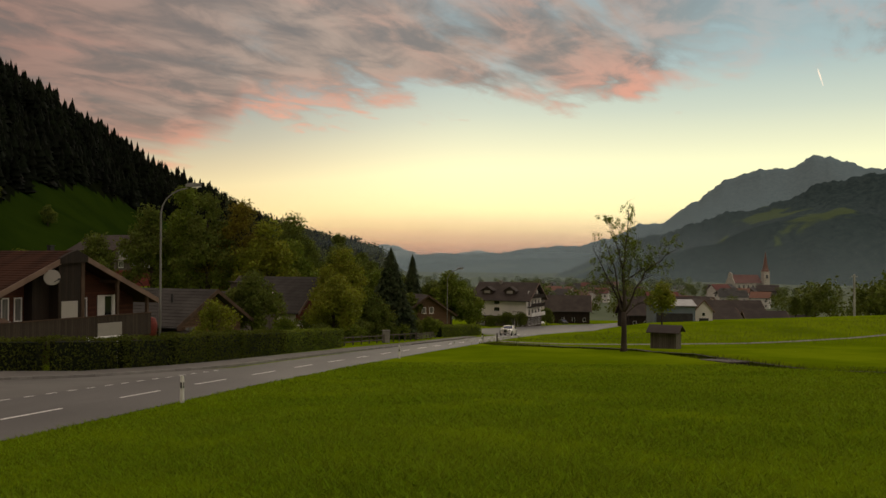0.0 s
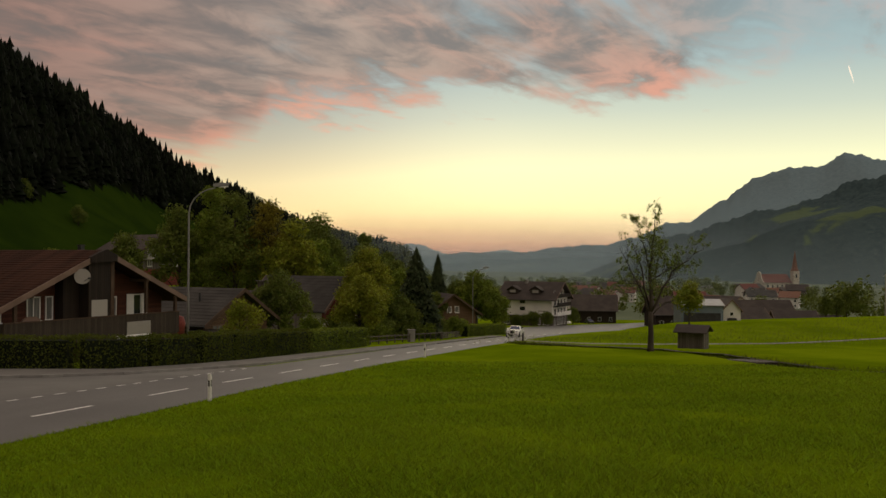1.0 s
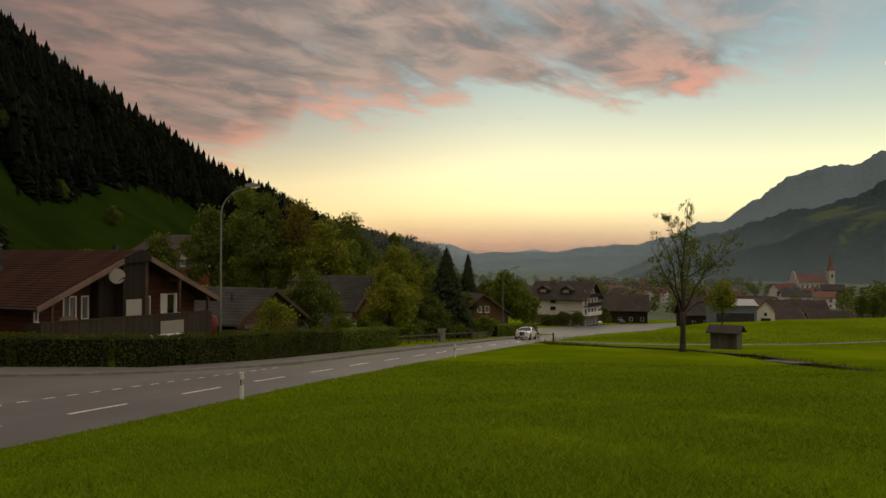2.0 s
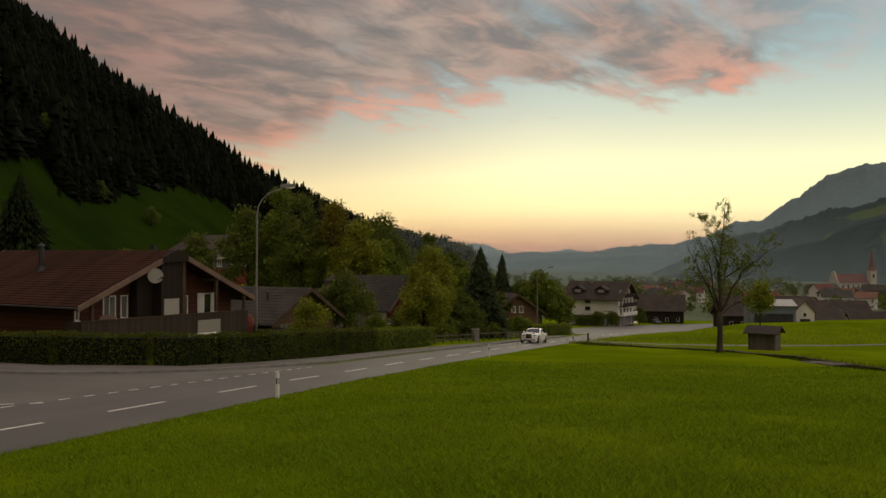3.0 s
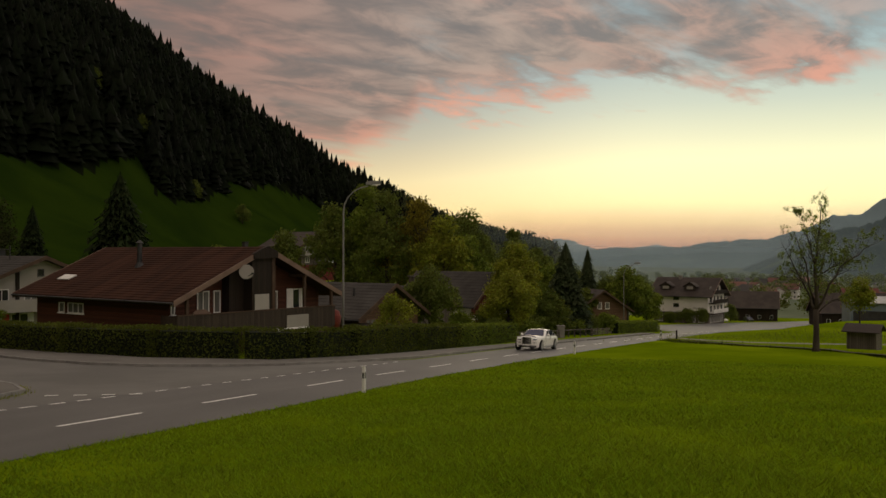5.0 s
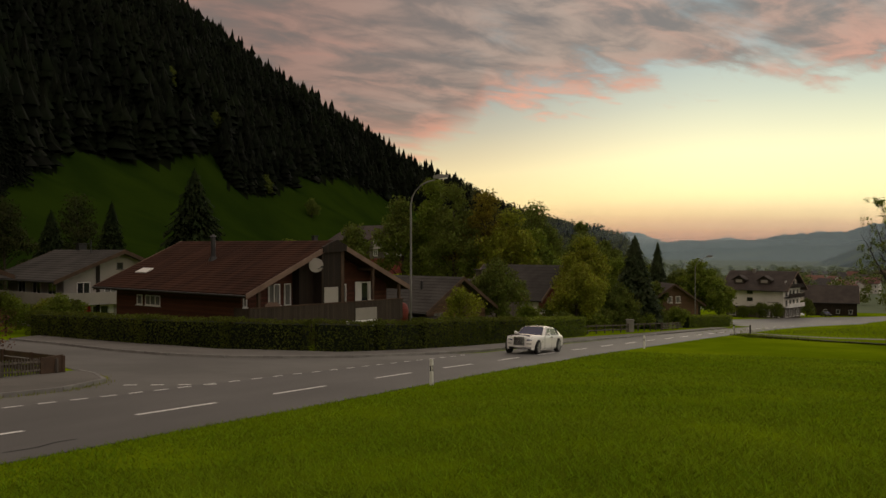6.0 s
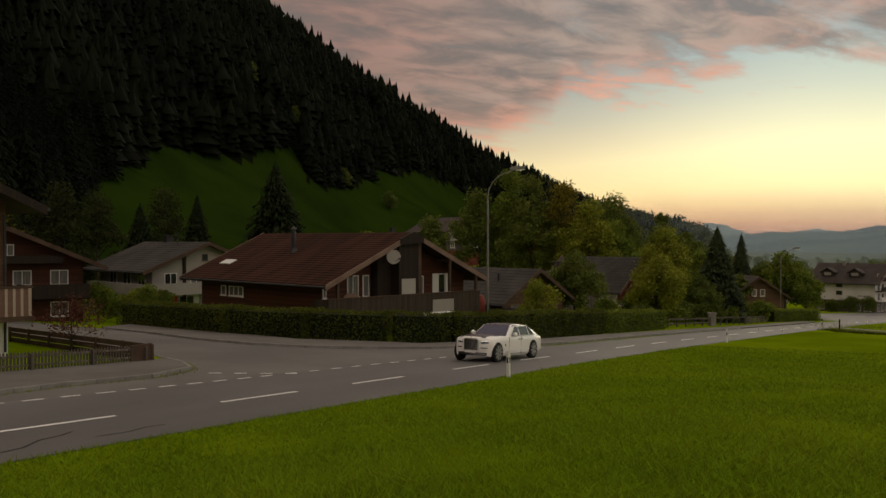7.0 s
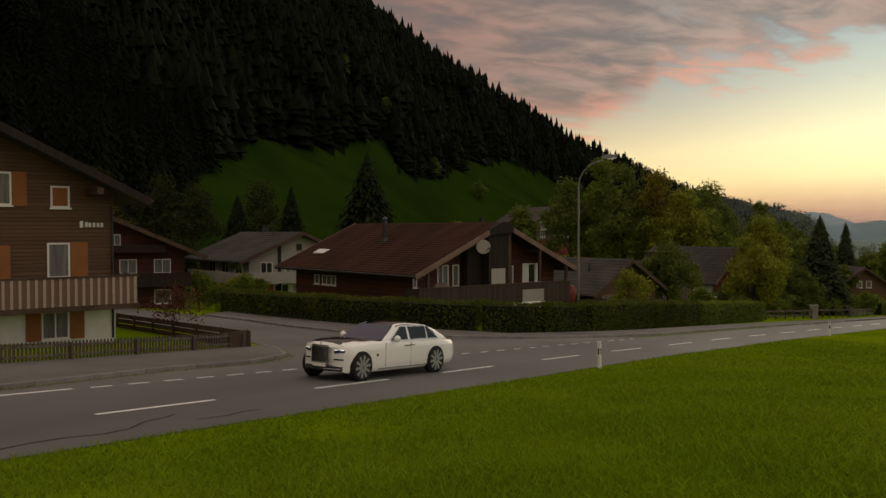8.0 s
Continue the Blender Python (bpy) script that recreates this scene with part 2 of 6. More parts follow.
TILE = mottled("brown_roof_tiles", (0.024, 0.011, 0.007), (0.064, 0.028, 0.017), 0.5, 9.0, 0.88, 0.006, spec=0.08, stretch=(2.5, 0.5, 0.5))
SLATE = mottled("grey_roof_sheets", (0.034, 0.032, 0.029), (0.078, 0.073, 0.067), 0.4, 8.0, 0.85, 0.006, spec=0.12)
DARKROOF = mottled("dark_roof", (0.035, 0.028, 0.025), (0.070, 0.056, 0.048), 0.4, 8.0, 0.8, 0.006, per_piece=0.10)
REDROOF = mottled("red_roof", (0.12, 0.048, 0.034), (0.19, 0.078, 0.055), 0.1, 4.0, 0.8, 0.006, per_piece=0.15)
REDWOOD = boards("red_brown_boards", (0.050, 0.017, 0.010), (0.100, 0.033, 0.018), 0.16)
DARKWOOD = boards("dark_boards", (0.014, 0.009, 0.006), (0.028, 0.018, 0.011), 0.16, axis=0)
PARAPET = boards("stained_parapet_boards", (0.030, 0.022, 0.016), (0.062, 0.046, 0.033), 0.16, axis=0)
GREYWOOD = boards("weathered_boards", (0.075, 0.062, 0.052), (0.150, 0.128, 0.108), 0.18, axis=0)
BROWNWOOD = boards("brown_siding", (0.090, 0.050, 0.027), (0.135, 0.080, 0.046), 0.15)
REDWALL = boards("deep_red_boards", (0.12, 0.022, 0.016), (0.20, 0.040, 0.028), 0.16)
BEAM = mottled("beam_timber", (0.045, 0.028, 0.018), (0.095, 0.060, 0.040), 1.5, 12.0, 0.75, 0.004, stretch=(1, 1, 1))
VERGE = mottled("verge_board", (0.13, 0.085, 0.065), (0.22, 0.15, 0.115), 1.0, 10.0, 0.7, 0.004)
WHITE = mottled("white_paint", (0.62, 0.61, 0.58), (0.80, 0.79, 0.76), 0.8, 12.0, 0.55)
PLASTER = mottled("white_plaster", (0.60, 0.58, 0.54), (0.76, 0.74, 0.69), 0.3, 14.0, 0.85, 0.006)
GREYPLASTER = mottled("grey_plaster", (0.26, 0.245, 0.22), (0.38, 0.36, 0.33), 0.3, 14.0, 0.85, 0.006)
CREAM = mottled("cream_plaster", (0.42, 0.38, 0.30), (0.56, 0.52, 0.43), 0.2, 10.0, 0.85, 0.006)
STONE = mottled("concrete", (0.17, 0.16, 0.145), (0.29, 0.275, 0.25), 0.8, 20.0, 0.85, 0.006)
SHUTTER = mottled("orange_brown_shutters", (0.20, 0.075, 0.022), (0.30, 0.120, 0.038), 1.0, 14.0, 0.6, 0.003)
RED = mottled("red_paint", (0.40, 0.035, 0.03), (0.55, 0.06, 0.05), 1.0, 14.0, 0.55)
CURTAIN = mottled("net_curtain", (0.08, 0.08, 0.075), (0.22, 0.22, 0.20), 1.2, 9.0, 0.9, stretch=(6, 6, 0.4))
STEEL = mottled("galvanised_steel", (0.34, 0.34, 0.33), (0.48, 0.48, 0.46), 1.0, 20.0, 0.5, 0.001, metal=0.4, spec=0.4)
LAMPSTEEL = mottled("weathered_steel", (0.17, 0.168, 0.16), (0.25, 0.245, 0.235), 1.0, 20.0, 0.6, 0.001, metal=0.3)
DARKMETAL = mottled("dark_metal", (0.03, 0.03, 0.032), (0.06, 0.06, 0.06), 1.0, 20.0, 0.5, 0.001, metal=0.3)
BLUEMETAL = mottled("blue_sheet_metal", (0.10, 0.14, 0.18), (0.18, 0.22, 0.26), 0.3, 8.0, 0.5, 0.001)
GLASS = mottled("window_glass", (0.012, 0.014, 0.016), (0.03, 0.034, 0.036), 0.6, 2.0, 0.08, 0.0, spec=0.6)
CARWHITE = mottled("pearl_white_lacquer", (0.85, 0.84, 0.80), (0.90, 0.89, 0.85), 0.8, 3.0, 0.14, 0.0, spec=0.7)
CARDARK = mottled("dark_plum_lacquer", (0.010, 0.006, 0.010), (0.016, 0.010, 0.016), 0.8, 3.0, 0.16, 0.0, spec=0.35)
CHROME = mottled("chrome", (0.62, 0.62, 0.62), (0.70, 0.70, 0.70), 2.0, 8.0, 0.14, 0.0, metal=1.0)
ALLOY = mottled("brushed_alloy", (0.42, 0.42, 0.42), (0.55, 0.55, 0.54), 2.0, 20.0, 0.38, 0.0, metal=0.6, spec=0.5)
RUBBER = mottled("tyre_rubber", (0.012, 0.012, 0.012), (0.022, 0.022, 0.022), 3.0, 30.0, 0.85)
SIDEGLASS = mottled("dark_car_glass", (0.008, 0.009, 0.012), (0.016, 0.018, 0.024), 0.6, 2.0, 0.08, 0.0, spec=0.3)
CARGLASS = mottled("tinted_car_glass", (0.018, 0.022, 0.060), (0.030, 0.036, 0.090), 0.6, 2.0, 0.06, 0.0, spec=0.5)


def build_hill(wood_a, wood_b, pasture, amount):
    """A far mountain side: woods with scattered pastures, haze mixed into their colours."""
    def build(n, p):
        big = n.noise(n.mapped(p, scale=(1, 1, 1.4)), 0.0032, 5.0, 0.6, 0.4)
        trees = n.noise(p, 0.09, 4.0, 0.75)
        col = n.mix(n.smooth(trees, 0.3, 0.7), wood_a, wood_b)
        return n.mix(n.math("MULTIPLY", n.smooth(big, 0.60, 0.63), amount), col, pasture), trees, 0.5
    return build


# bluish tones: the haze of distance is put into these base colours
FARHILL = material("haze_tinted_wooded_hill", build_hill((0.034, 0.054, 0.058), (0.056, 0.082, 0.084), (0.090, 0.125, 0.060), 0.9), 0.95, spec=0.0)
MIDHILL = material("haze_tinted_forest_hill", build_hill((0.135, 0.190, 0.215), (0.165, 0.225, 0.245), (0.20, 0.265, 0.26), 0.6), 0.95, spec=0.0)
HAZEHILL = material("haze_tinted_far_hill", build_hill((0.32, 0.40, 0.43), (0.36, 0.44, 0.46), (0.38, 0.45, 0.45), 0.6), 0.95, spec=0.0)


def glowing(name, colour, strength):
    m = bpy.data.materials.new(name)
    m.use_nodes = True
    n = Nodes(m.node_tree)
    e = n.add("ShaderNodeEmission")
    e.inputs[0].default_value, e.inputs[1].default_value = (*colour, 1), strength
    n.plug(e.outputs[0], n.add("ShaderNodeOutputMaterial").inputs[0])
    return m


LAMP_ON = glowing("car_lamp", (1.0, 0.95, 0.8), 0.9)
# no lamp: the contrail's sunlight is put into its own emission
CONTRAIL_GLOW = glowing("contrail", (1.0, 0.86, 0.68), 0.95)


# ---------------- mesh helpers ----------------
class Mesh:
    """Collects vertices and faces for one mesh."""

    def __init__(self):
        self.v, self.f = [], []

    def face(self, pts):
        i = len(self.v)
        self.v += [tuple(p) for p in pts]
        self.f.append(tuple(range(i, i + len(pts))))

    def box(self, x0, y0, z0, x1, y1, z1, m=None):
        i = len(self.v)
        pts = [(x, y, z) for z in (z0, z1) for x, y in ((x0, y0), (x1, y0), (x1, y1), (x0, y1))]
        self.v += [tuple(m @ Vector(p)) for p in pts] if m else pts
        self.f += [tuple(i + k for k in q) for q in ((3, 2, 1, 0), (4, 5, 6, 7), (0, 1, 5, 4), (1, 2, 6, 5), (2, 3, 7, 6), (3, 0, 4, 7))]
        return self

    def prism(self, outline, y0, y1, axis="y"):
        """A closed outline in the xz plane (or yz, with axis x), pushed from y0 to y1."""
        i, k = len(self.v), len(outline)
        for s in (y0, y1):
            for a, b in outline:
                self.v.append((a, s, b) if axis == "y" else (s, a, b) if axis == "x" else (a, b, s))
        self.f.append(tuple(range(i, i + k)))
        self.f.append(tuple(range(i + 2 * k - 1, i + k - 1, -1)))
        for j in range(k):
            n = (j + 1) % k
            self.f.append((i + j, i + k + j, i + k + n, i + n))
        return self

    def tube(self, pts, radii, sides=8, cap=True):
        """A tube along points with a radius at each."""
        pts = [Vector(p) for p in pts]
        base = len(self.v)
        for j, p in enumerate(pts):
            d = (pts[min(j + 1, len(pts) - 1)] - pts[max(j - 1, 0)]).normalized()
            a = d.orthogonal().normalized() if abs(d.z) < 0.9 else Vector((1, 0, 0))
            a = (a - d * a.dot(d)).normalized()
            b = d.cross(a)
            for s in range(sides):
                w = 2 * math.pi * s / sides
                self.v.append(tuple(p + radii[j] * (math.cos(w) * a + math.sin(w) * b)))
        for j in range(len(pts) - 1):
            for s in range(sides):
                n = (s + 1) % sides
                self.f.append((base + j * sides + s, base + j * sides + n, base + (j + 1) * sides + n, base + (j + 1) * sides + s))
        if cap:
            self.f.append(tuple(base + s for s in range(sides - 1, -1, -1)))
            self.f.append(tuple(base + (len(pts) - 1) * sides + s for s in range(sides)))
        return self

    def data(self, name, mat, smooth=False, bevel=0.0):
        me = bpy.data.meshes.new(name)
        me.from_pydata(self.v, [], self.f)
        if bevel:
            bm = bmesh.new()
            bm.from_mesh(me)
            bmesh.ops.bevel(bm, geom=bm.edges[:], offset=bevel, segments=2, affect="EDGES", clamp_overlap=True)
            bm.to_mesh(me)
            bm.free()
        if mat:
            me.materials.append(mat)
        if smooth:
            me.polygons.foreach_set("use_smooth", [True] * len(me.polygons))
        me.update()
        return me


def part(name, mesh, mat, parent=None, label="", m=None, smooth=False, bevel=0.0):
    """One mesh object under a thing or a part, or at top level."""
    ob = new(name, mesh.data(name, mat, smooth, bevel))
    if parent:
        ob.parent = parent
    if m is not None:
        ob.matrix_basis = m
    return tagged(ob, label)


def shared(name, data, parent, m, label=""):
    ob = new(name, data)
    ob.parent = parent
    ob.matrix_basis = m
    return tagged(ob, label)


def from_arrays(name, verts, faces, mat, smooth=False):
    """A mesh from numpy arrays: verts (n, 3), faces (m, 3 or 4)."""
    me = bpy.data.meshes.new(name)
    k = faces.shape[1]
    me.vertices.add(len(verts))
    me.vertices.foreach_set("co", np.ascontiguousarray(verts, dtype=np.float32).ravel())
    me.loops.add(faces.size)
    me.loops.foreach_set("vertex_index", np.ascontiguousarray(faces, dtype=np.int32).ravel())
    me.polygons.add(len(faces))
    me.polygons.foreach_set("loop_start", np.arange(0, faces.size, k, dtype=np.int32))
    me.polygons.foreach_set("loop_total", np.full(len(faces), k, dtype=np.int32))
    if smooth:
        me.polygons.foreach_set("use_smooth", np.ones(len(faces), dtype=bool))
    me.materials.append(mat)
    me.update(calc_edges=True)
    me.validate()
    return me


def thing(name, m, label, category, group="", kind=""):
    """An Empty at a thing's base, to carry its parts."""
    ob = new(name)
    ob.matrix_basis = m
    return tagged(ob, label, category, group, kind)


# ---------------- the lie of the land ----------------
def step(v, lo, hi):
    t = np.clip((np.asarray(v, dtype=float) - lo) / (hi - lo), 0, 1)
    return t * t * (3 - 2 * t)


def lane(y):
    """Where the road's middle line runs (x) at y."""
    ys = (-60, -10, 12.2, 18.4, 24, 30.8, 37, 42.9, 49.3, 55.2, 61.3, 75, 90, 107, 127, 150, 180, 215, 260, 310, 380, 600)
    xs = (-23, -17.0, -14.1, -13.2, -12.4, -11.5, -10.6, -9.5, -8.4, -7.3, -6.1, -3.3, 0, 3.9, 8.4, 14.6, 25, 40, 64, 95, 145, 330)
    return np.interp(y, ys, xs)


def fall(y):
    """The valley's fall: steady near by, flatter further on."""
    y = np.asarray(y, dtype=float)
    a = np.clip(y, -150, 190)
    b = np.clip(y, 190, 430) - 190
    c = np.maximum(y, 430) - 430
    return -0.0664 * a - (0.0664 * b - 0.5 * (0.0664 - 0.012) * b * b / 240) - 0.012 * np.minimum(c, 900)


def waves(x, y, s):
    return np.sin(x * 0.9 / s + 1.3) * np.cos(y * 1.1 / s + 0.4) + 0.5 * np.sin(x * 2.3 / s + y * 1.7 / s) + 0.25 * np.cos(x * 4.9 / s - y * 4.1 / s + 2)


def flank(x, y):
    """The wooded mountain flank on the far side of the road."""
    u = -0.9986 * x - 0.052 * y - 62
    u = u + 9 * waves(x, y, 60)
    u = np.maximum(u, 0)
    crest = 520 - 240 * step(y, 650, 1150) + 12 * waves(x, y, 130)
    u = np.where(u > crest, crest + (u - crest) * -0.15, u)
    u = u * (1.05 - 0.14 * step(y, 830, 1050))
    rise = 0.18 * u * step(u, 0, 80) + 0.50 * np.maximum(u - 55, 0) * step(u, 40, 260)
    return np.maximum(rise, 0) * (1 - step(y, 1700, 2600)) + 1.5 * waves(x, y, 40) * step(u, 20, 90)


def land(x, y):
    """Height of the ground."""
    x, y = np.asarray(x, dtype=float), np.asarray(y, dtype=float)
    z = fall(y)
    c = lane(y)
    out = x - c
    # the meadow swells up to where the camera stands
    z = z + 1.15 * step(out, 2.9, 15) * step(55 - y, 0, 50) * step(y, -80, -20)
    # the second meadow beyond the brook rises to a low crest
    swell = np.clip(0.15 * (out - 2), 0, 1.7) + 0.033 * np.maximum(x - 31, 0)
    z = z + np.minimum(swell, 9) * step(y, 96, 150) * step(330 - y, 0, 150) * step(out, 4, 20)
    # brook
    bx = np.array((3.5, 11.5, 17, 19.8, 20.5, 23, 30, 60))
    by = np.array((93, 83, 77, 72, 50, 41, 33, 10))
    d = np.full(z.shape, 1e9)
    for i in range(len(bx) - 1):
        ax, ay, ex, ey = bx[i], by[i], bx[i + 1] - bx[i], by[i + 1] - by[i]
        t = np.clip(((x - ax) * ex + (y - ay) * ey) / (ex * ex + ey * ey), 0, 1)
        d = np.minimum(d, np.hypot(x - ax - t * ex, y - ay - t * ey))
    z = z - (0.95 * np.exp(-(d / 1.4) ** 2) - 0.12 * np.exp(-((d - 3) / 1.5) ** 2)) * step(out, 3.5, 7)
    z = z + 0.05 * step(out, 2.74, 2.95) * (y < 110) * (out < 60)
    z = z + 11 * np.exp(-((x + 66) / 30) ** 2 - ((y - 174) / 30) ** 2)
    spur = 50 * np.exp(-((x + 215) / 130) ** 2 - ((y - 1350) / 420) ** 2) + 12 * np.exp(-((x + 110) / 45) ** 2 - ((y - 1150) / 300) ** 2)
    return z + flank(x, y) + spur


def ground_z(x, y):
    return float(land(np.array([x]), np.array([y]))[0])


# ---------------- ground, road, pavements ----------------
def meadow_gap(x, y):
    """Whether a spot on the flank is open pasture."""
    az = np.degrees(np.arctan2(-x, y))
    d = np.hypot(x, y)
    top = np.interp(az, (0, 12, 15.3, 16.8, 19, 21.4, 22.9, 25.7, 26.1, 28.8, 30.1, 30.5, 31.7, 33.9, 35.7, 38.5, 39.6, 41.3, 43.1, 47, 62),
                    (280, 420, 856, 834, 818, 731, 682, 591, 536, 464, 456, 500, 466, 427, 416, 393, 372, 318, 287, 125, 125))
    return d < top


def make_ground():
    ang = np.concatenate([np.linspace(-200, -52, 46)[:-1], np.linspace(-52, 75, 560), np.linspace(75, 160, 30)[1:-1]])
    rad = np.concatenate([[0.005, 0.4], np.geomspace(1.2, 150, 400), np.geomspace(153, 4700, 190)])
    A, R = np.meshgrid(np.radians(ang), rad)
    X, Y = -np.sin(A) * R + 0.13, np.cos(A) * R - 0.21
    Z = land(X, Y)
    near = (R < 180)
    Z = Z + np.where(near & (X - lane(Y) > 4), 0.02 * waves(X, Y, 1.2), 0)
    # the road and the side street are sunk by a hand's width under their own surface
    verts = np.stack([X, Y, Z], -1).reshape(-1, 3)
    nr, na = len(rad), len(ang)
    i = np.arange(nr - 1)[:, None] * na
    j = np.arange(na)[None, :]
    k = (j + 1) % na
    faces = np.stack([i + j, i + na + j, i + na + k, i + k], -1).reshape(-1, 4)[:, ::-1]
    me = from_arrays("ground", verts, faces, GRASS, True)
    for extra in (SHADED_HILLGRASS, FLOOR, HAZED_FARFIELD):
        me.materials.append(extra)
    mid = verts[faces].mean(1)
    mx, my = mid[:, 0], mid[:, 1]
    # faces on the flank take the grass with shade painted in
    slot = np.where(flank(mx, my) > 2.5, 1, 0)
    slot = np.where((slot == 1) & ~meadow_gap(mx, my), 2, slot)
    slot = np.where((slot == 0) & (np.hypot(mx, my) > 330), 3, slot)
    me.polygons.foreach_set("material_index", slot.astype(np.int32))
    ob = new("ground", me)
    return tagged(ob, "lush green meadow falling gently along the valley", "meadow", kind="structure")


def ribbon(name, left, right, ys, lift, mat, cols=4, thick=0.0):
    """A strip laid along the road between two offsets from its middle (functions of y)."""
    m = Mesh()
    rows = []
    for y in ys:
        c = float(lane(y))
        rows.append([(c + left(y) + (right(y) - left(y)) * k / cols, y, float(fall(y)) + lift) for k in range(cols + 1)])
    w = cols + 1
    for r in rows:
        m.v += r
    for i in range(len(rows) - 1):
        for k in range(cols):
            m.f.append((i * w + k, i * w + k + 1, (i + 1) * w + k + 1, (i + 1) * w + k))
    if thick:
        n = len(m.v)
        m.v += [(x, y, z - thick) for x, y, z in m.v]
        for i in range(len(rows) - 1):
            for k in (0, cols):
                a, b = i * w + k, (i + 1) * w + k
                m.f.append((a, b, n + b, n + a))
        for i in (0, len(rows) - 1):
            m.f.append((i * w, i * w + cols, n + i * w + cols, n + i * w))
    ob = part(name, m, mat)
    return ob


def const(v):
    return lambda y: v


def poly_slab(name, pts, lift, thick, mat):
    """A flat slab on the ground: an outline in plan, thick metres deep, lift above the fall of the land."""
    m = Mesh()
    n = len(pts)
    m.v += [(x, y, float(fall(y)) + lift) for x, y in pts] + [(x, y, float(fall(y)) + lift - thick) for x, y in pts]
    m.f.append(tuple(range(n)))
    for i in range(n):
        j = (i + 1) % n
        m.f.append((i, i + n, j + n, j))
    return part(name, m, mat)


make_ground()
Y_ROAD = [-60 + 2.0 * i for i in range(230)]
road = tagged(ribbon("road", lambda y: float(np.interp(y, (20, 30, 37), (-3.9, -3.55, -3.25))), const(2.75), Y_ROAD, 0.03, ASPHALT, 8, 0.15), "worn grey asphalt country road with white markings", "road", kind="structure")


def edge_left(y):
    """Offset of the kerb on the village side, which opens for the side street."""
    return float(np.interp(y, (-60, 17, 22, 25), (-4.9, -4.95, -5.0, -6.4)))


# side street that joins from the village
SIDE = [(-16.9, 4.0), (-18.95, 6.0), (-18.75, 13.5), (-18.85, 19.0), (-18.4, 22.1), (-19.1, 25.0), (-21.2, 27.2), (-24.7, 29.7), (-35.3, 34.6), (-52, 41), (-75, 49), (-76, 57), (-52, 49.0),
        (-41.5, 45.2), (-36.3, 43.0), (-29.6, 39.4), (-25.1, 37.8), (-21.9, 37.8), (-19.4, 38.9), (-16.6, 41.2), (-13.6, 46.5), (-11.6, 49.5), (-11.9, 46), (-12.9, 40), (-14.2, 31), (-15.1, 24), (-16.2, 14)]
tagged(poly_slab("side_street", SIDE, 0.020, 0.2, SIDE_ASPHALT), "grey asphalt side street joining the main road", "street", kind="structure")
# pavements with granite kerbs
PAVE_A = [(-41.5, 45.2), (-36.3, 43.0), (-29.6, 39.4), (-25.1, 37.8), (-21.9, 37.8), (-19.4, 38.9), (-16.6, 41.2), (-13.6, 46.5), (-12.0, 50.5), (-9.0, 66), (-6.6, 76.5), (-3.3, 90), (0.6, 107), (5, 127),
          (3.2, 127.6), (-1.1, 107.5), (-5.1, 90.5), (-8.7, 76.8), (-11.2, 66.5), (-14.0, 54), (-15.6, 49), (-18.2, 43.7), (-22, 43.4), (-25.3, 42.7), (-30.5, 44.8), (-37, 48.1), (-44.3, 52)]
PAVE_B = [(-25.6, -6), (-20.6, -6), (-18.95, 6.0), (-18.75, 13.5), (-18.85, 19.0), (-18.4, 22.1), (-19.1, 25.0), (-20.8, 26.7), (-22.2, 27.6), (-22.4, 24.5), (-22.9, 18.5), (-23.4, 12), (-24.0, 5)]
tagged(poly_slab("pavement_corner", PAVE_A, 0.14, 0.3, PAVE), "grey asphalt pavement with a low kerb beside the hedge", "pavement", kind="structure")
tagged(poly_slab("pavement_front", PAVE_B, 0.13, 0.3, PAVE), "grey asphalt pavement with weeds along its kerb", "pavement", kind="structure")


def kerb_row(name, pts, lift):
    """Kerb stones end to end along a line in plan."""
    top = thing(name, Matrix(), "row of pale granite kerb stones along the pavement", "kerb", kind="structure")
    data = Mesh().box(-0.5, -0.08, -0.2, 0.49, 0.08, 0).data("kerb_stone", KERB, bevel=0.012)
    for (ax, ay), (bx, by) in zip(pts, pts[1:]):
        n = max(1, round(math.hypot(bx - ax, by - ay)))
        length = math.hypot(bx - ax, by - ay) / n
        turn = math.degrees(math.atan2(by - ay, bx - ax))
        for i in range(n):
            t = (i + 0.5) / n
            x, y = ax + (bx - ax) * t, ay + (by - ay) * t
            slope = math.degrees(math.atan2(float(fall(by) - fall(ay)), math.hypot(bx - ax, by - ay)))
            shared("kerb_stone", data, top, pose(x, y, float(fall(y)) + lift, 0, -slope, turn) @ Matrix.Diagonal((length, 1, 1, 1)))


kerb_row("kerb_corner", PAVE_A[0:12], 0.15)
kerb_row("kerb_front", PAVE_B[1:9], 0.145)


FORE = [(11.0, 142), (14, 155), (22, 178), (36.5, 214), (60, 258), (90, 312), (78, 318), (52, 282), (34, 262), (22, 243), (9, 215), (4, 180), (5, 150)]
tagged(poly_slab("forecourt", FORE, 0.018, 0.2, ASPHALT), "wide grey asphalt forecourt beside the road", "forecourt", kind="structure")


# road markings
def marking(name, a, b, width, label):
    (ax, ay), (bx, by) = a, b
    d = Vector((bx - ax, by - ay)).normalized()
    nx, ny = -d.y * width / 2, d.x * width / 2
    m = Mesh()
    rows = max(1, round((by - ay) / 2))
    for i in range(rows + 1):
        t = i / rows
        y = ay + (by - ay) * t
        x = ax + (bx - ax) * t
        m.v += [(x + nx, y + ny, float(fall(y)) + 0.037), (x - nx, y - ny, float(fall(y - ny)) + 0.037)]
    for i in range(rows):
        m.f.append((2 * i, 2 * i + 1, 2 * i + 3, 2 * i + 2))
    return part(name, m, PAINT, markings, label)


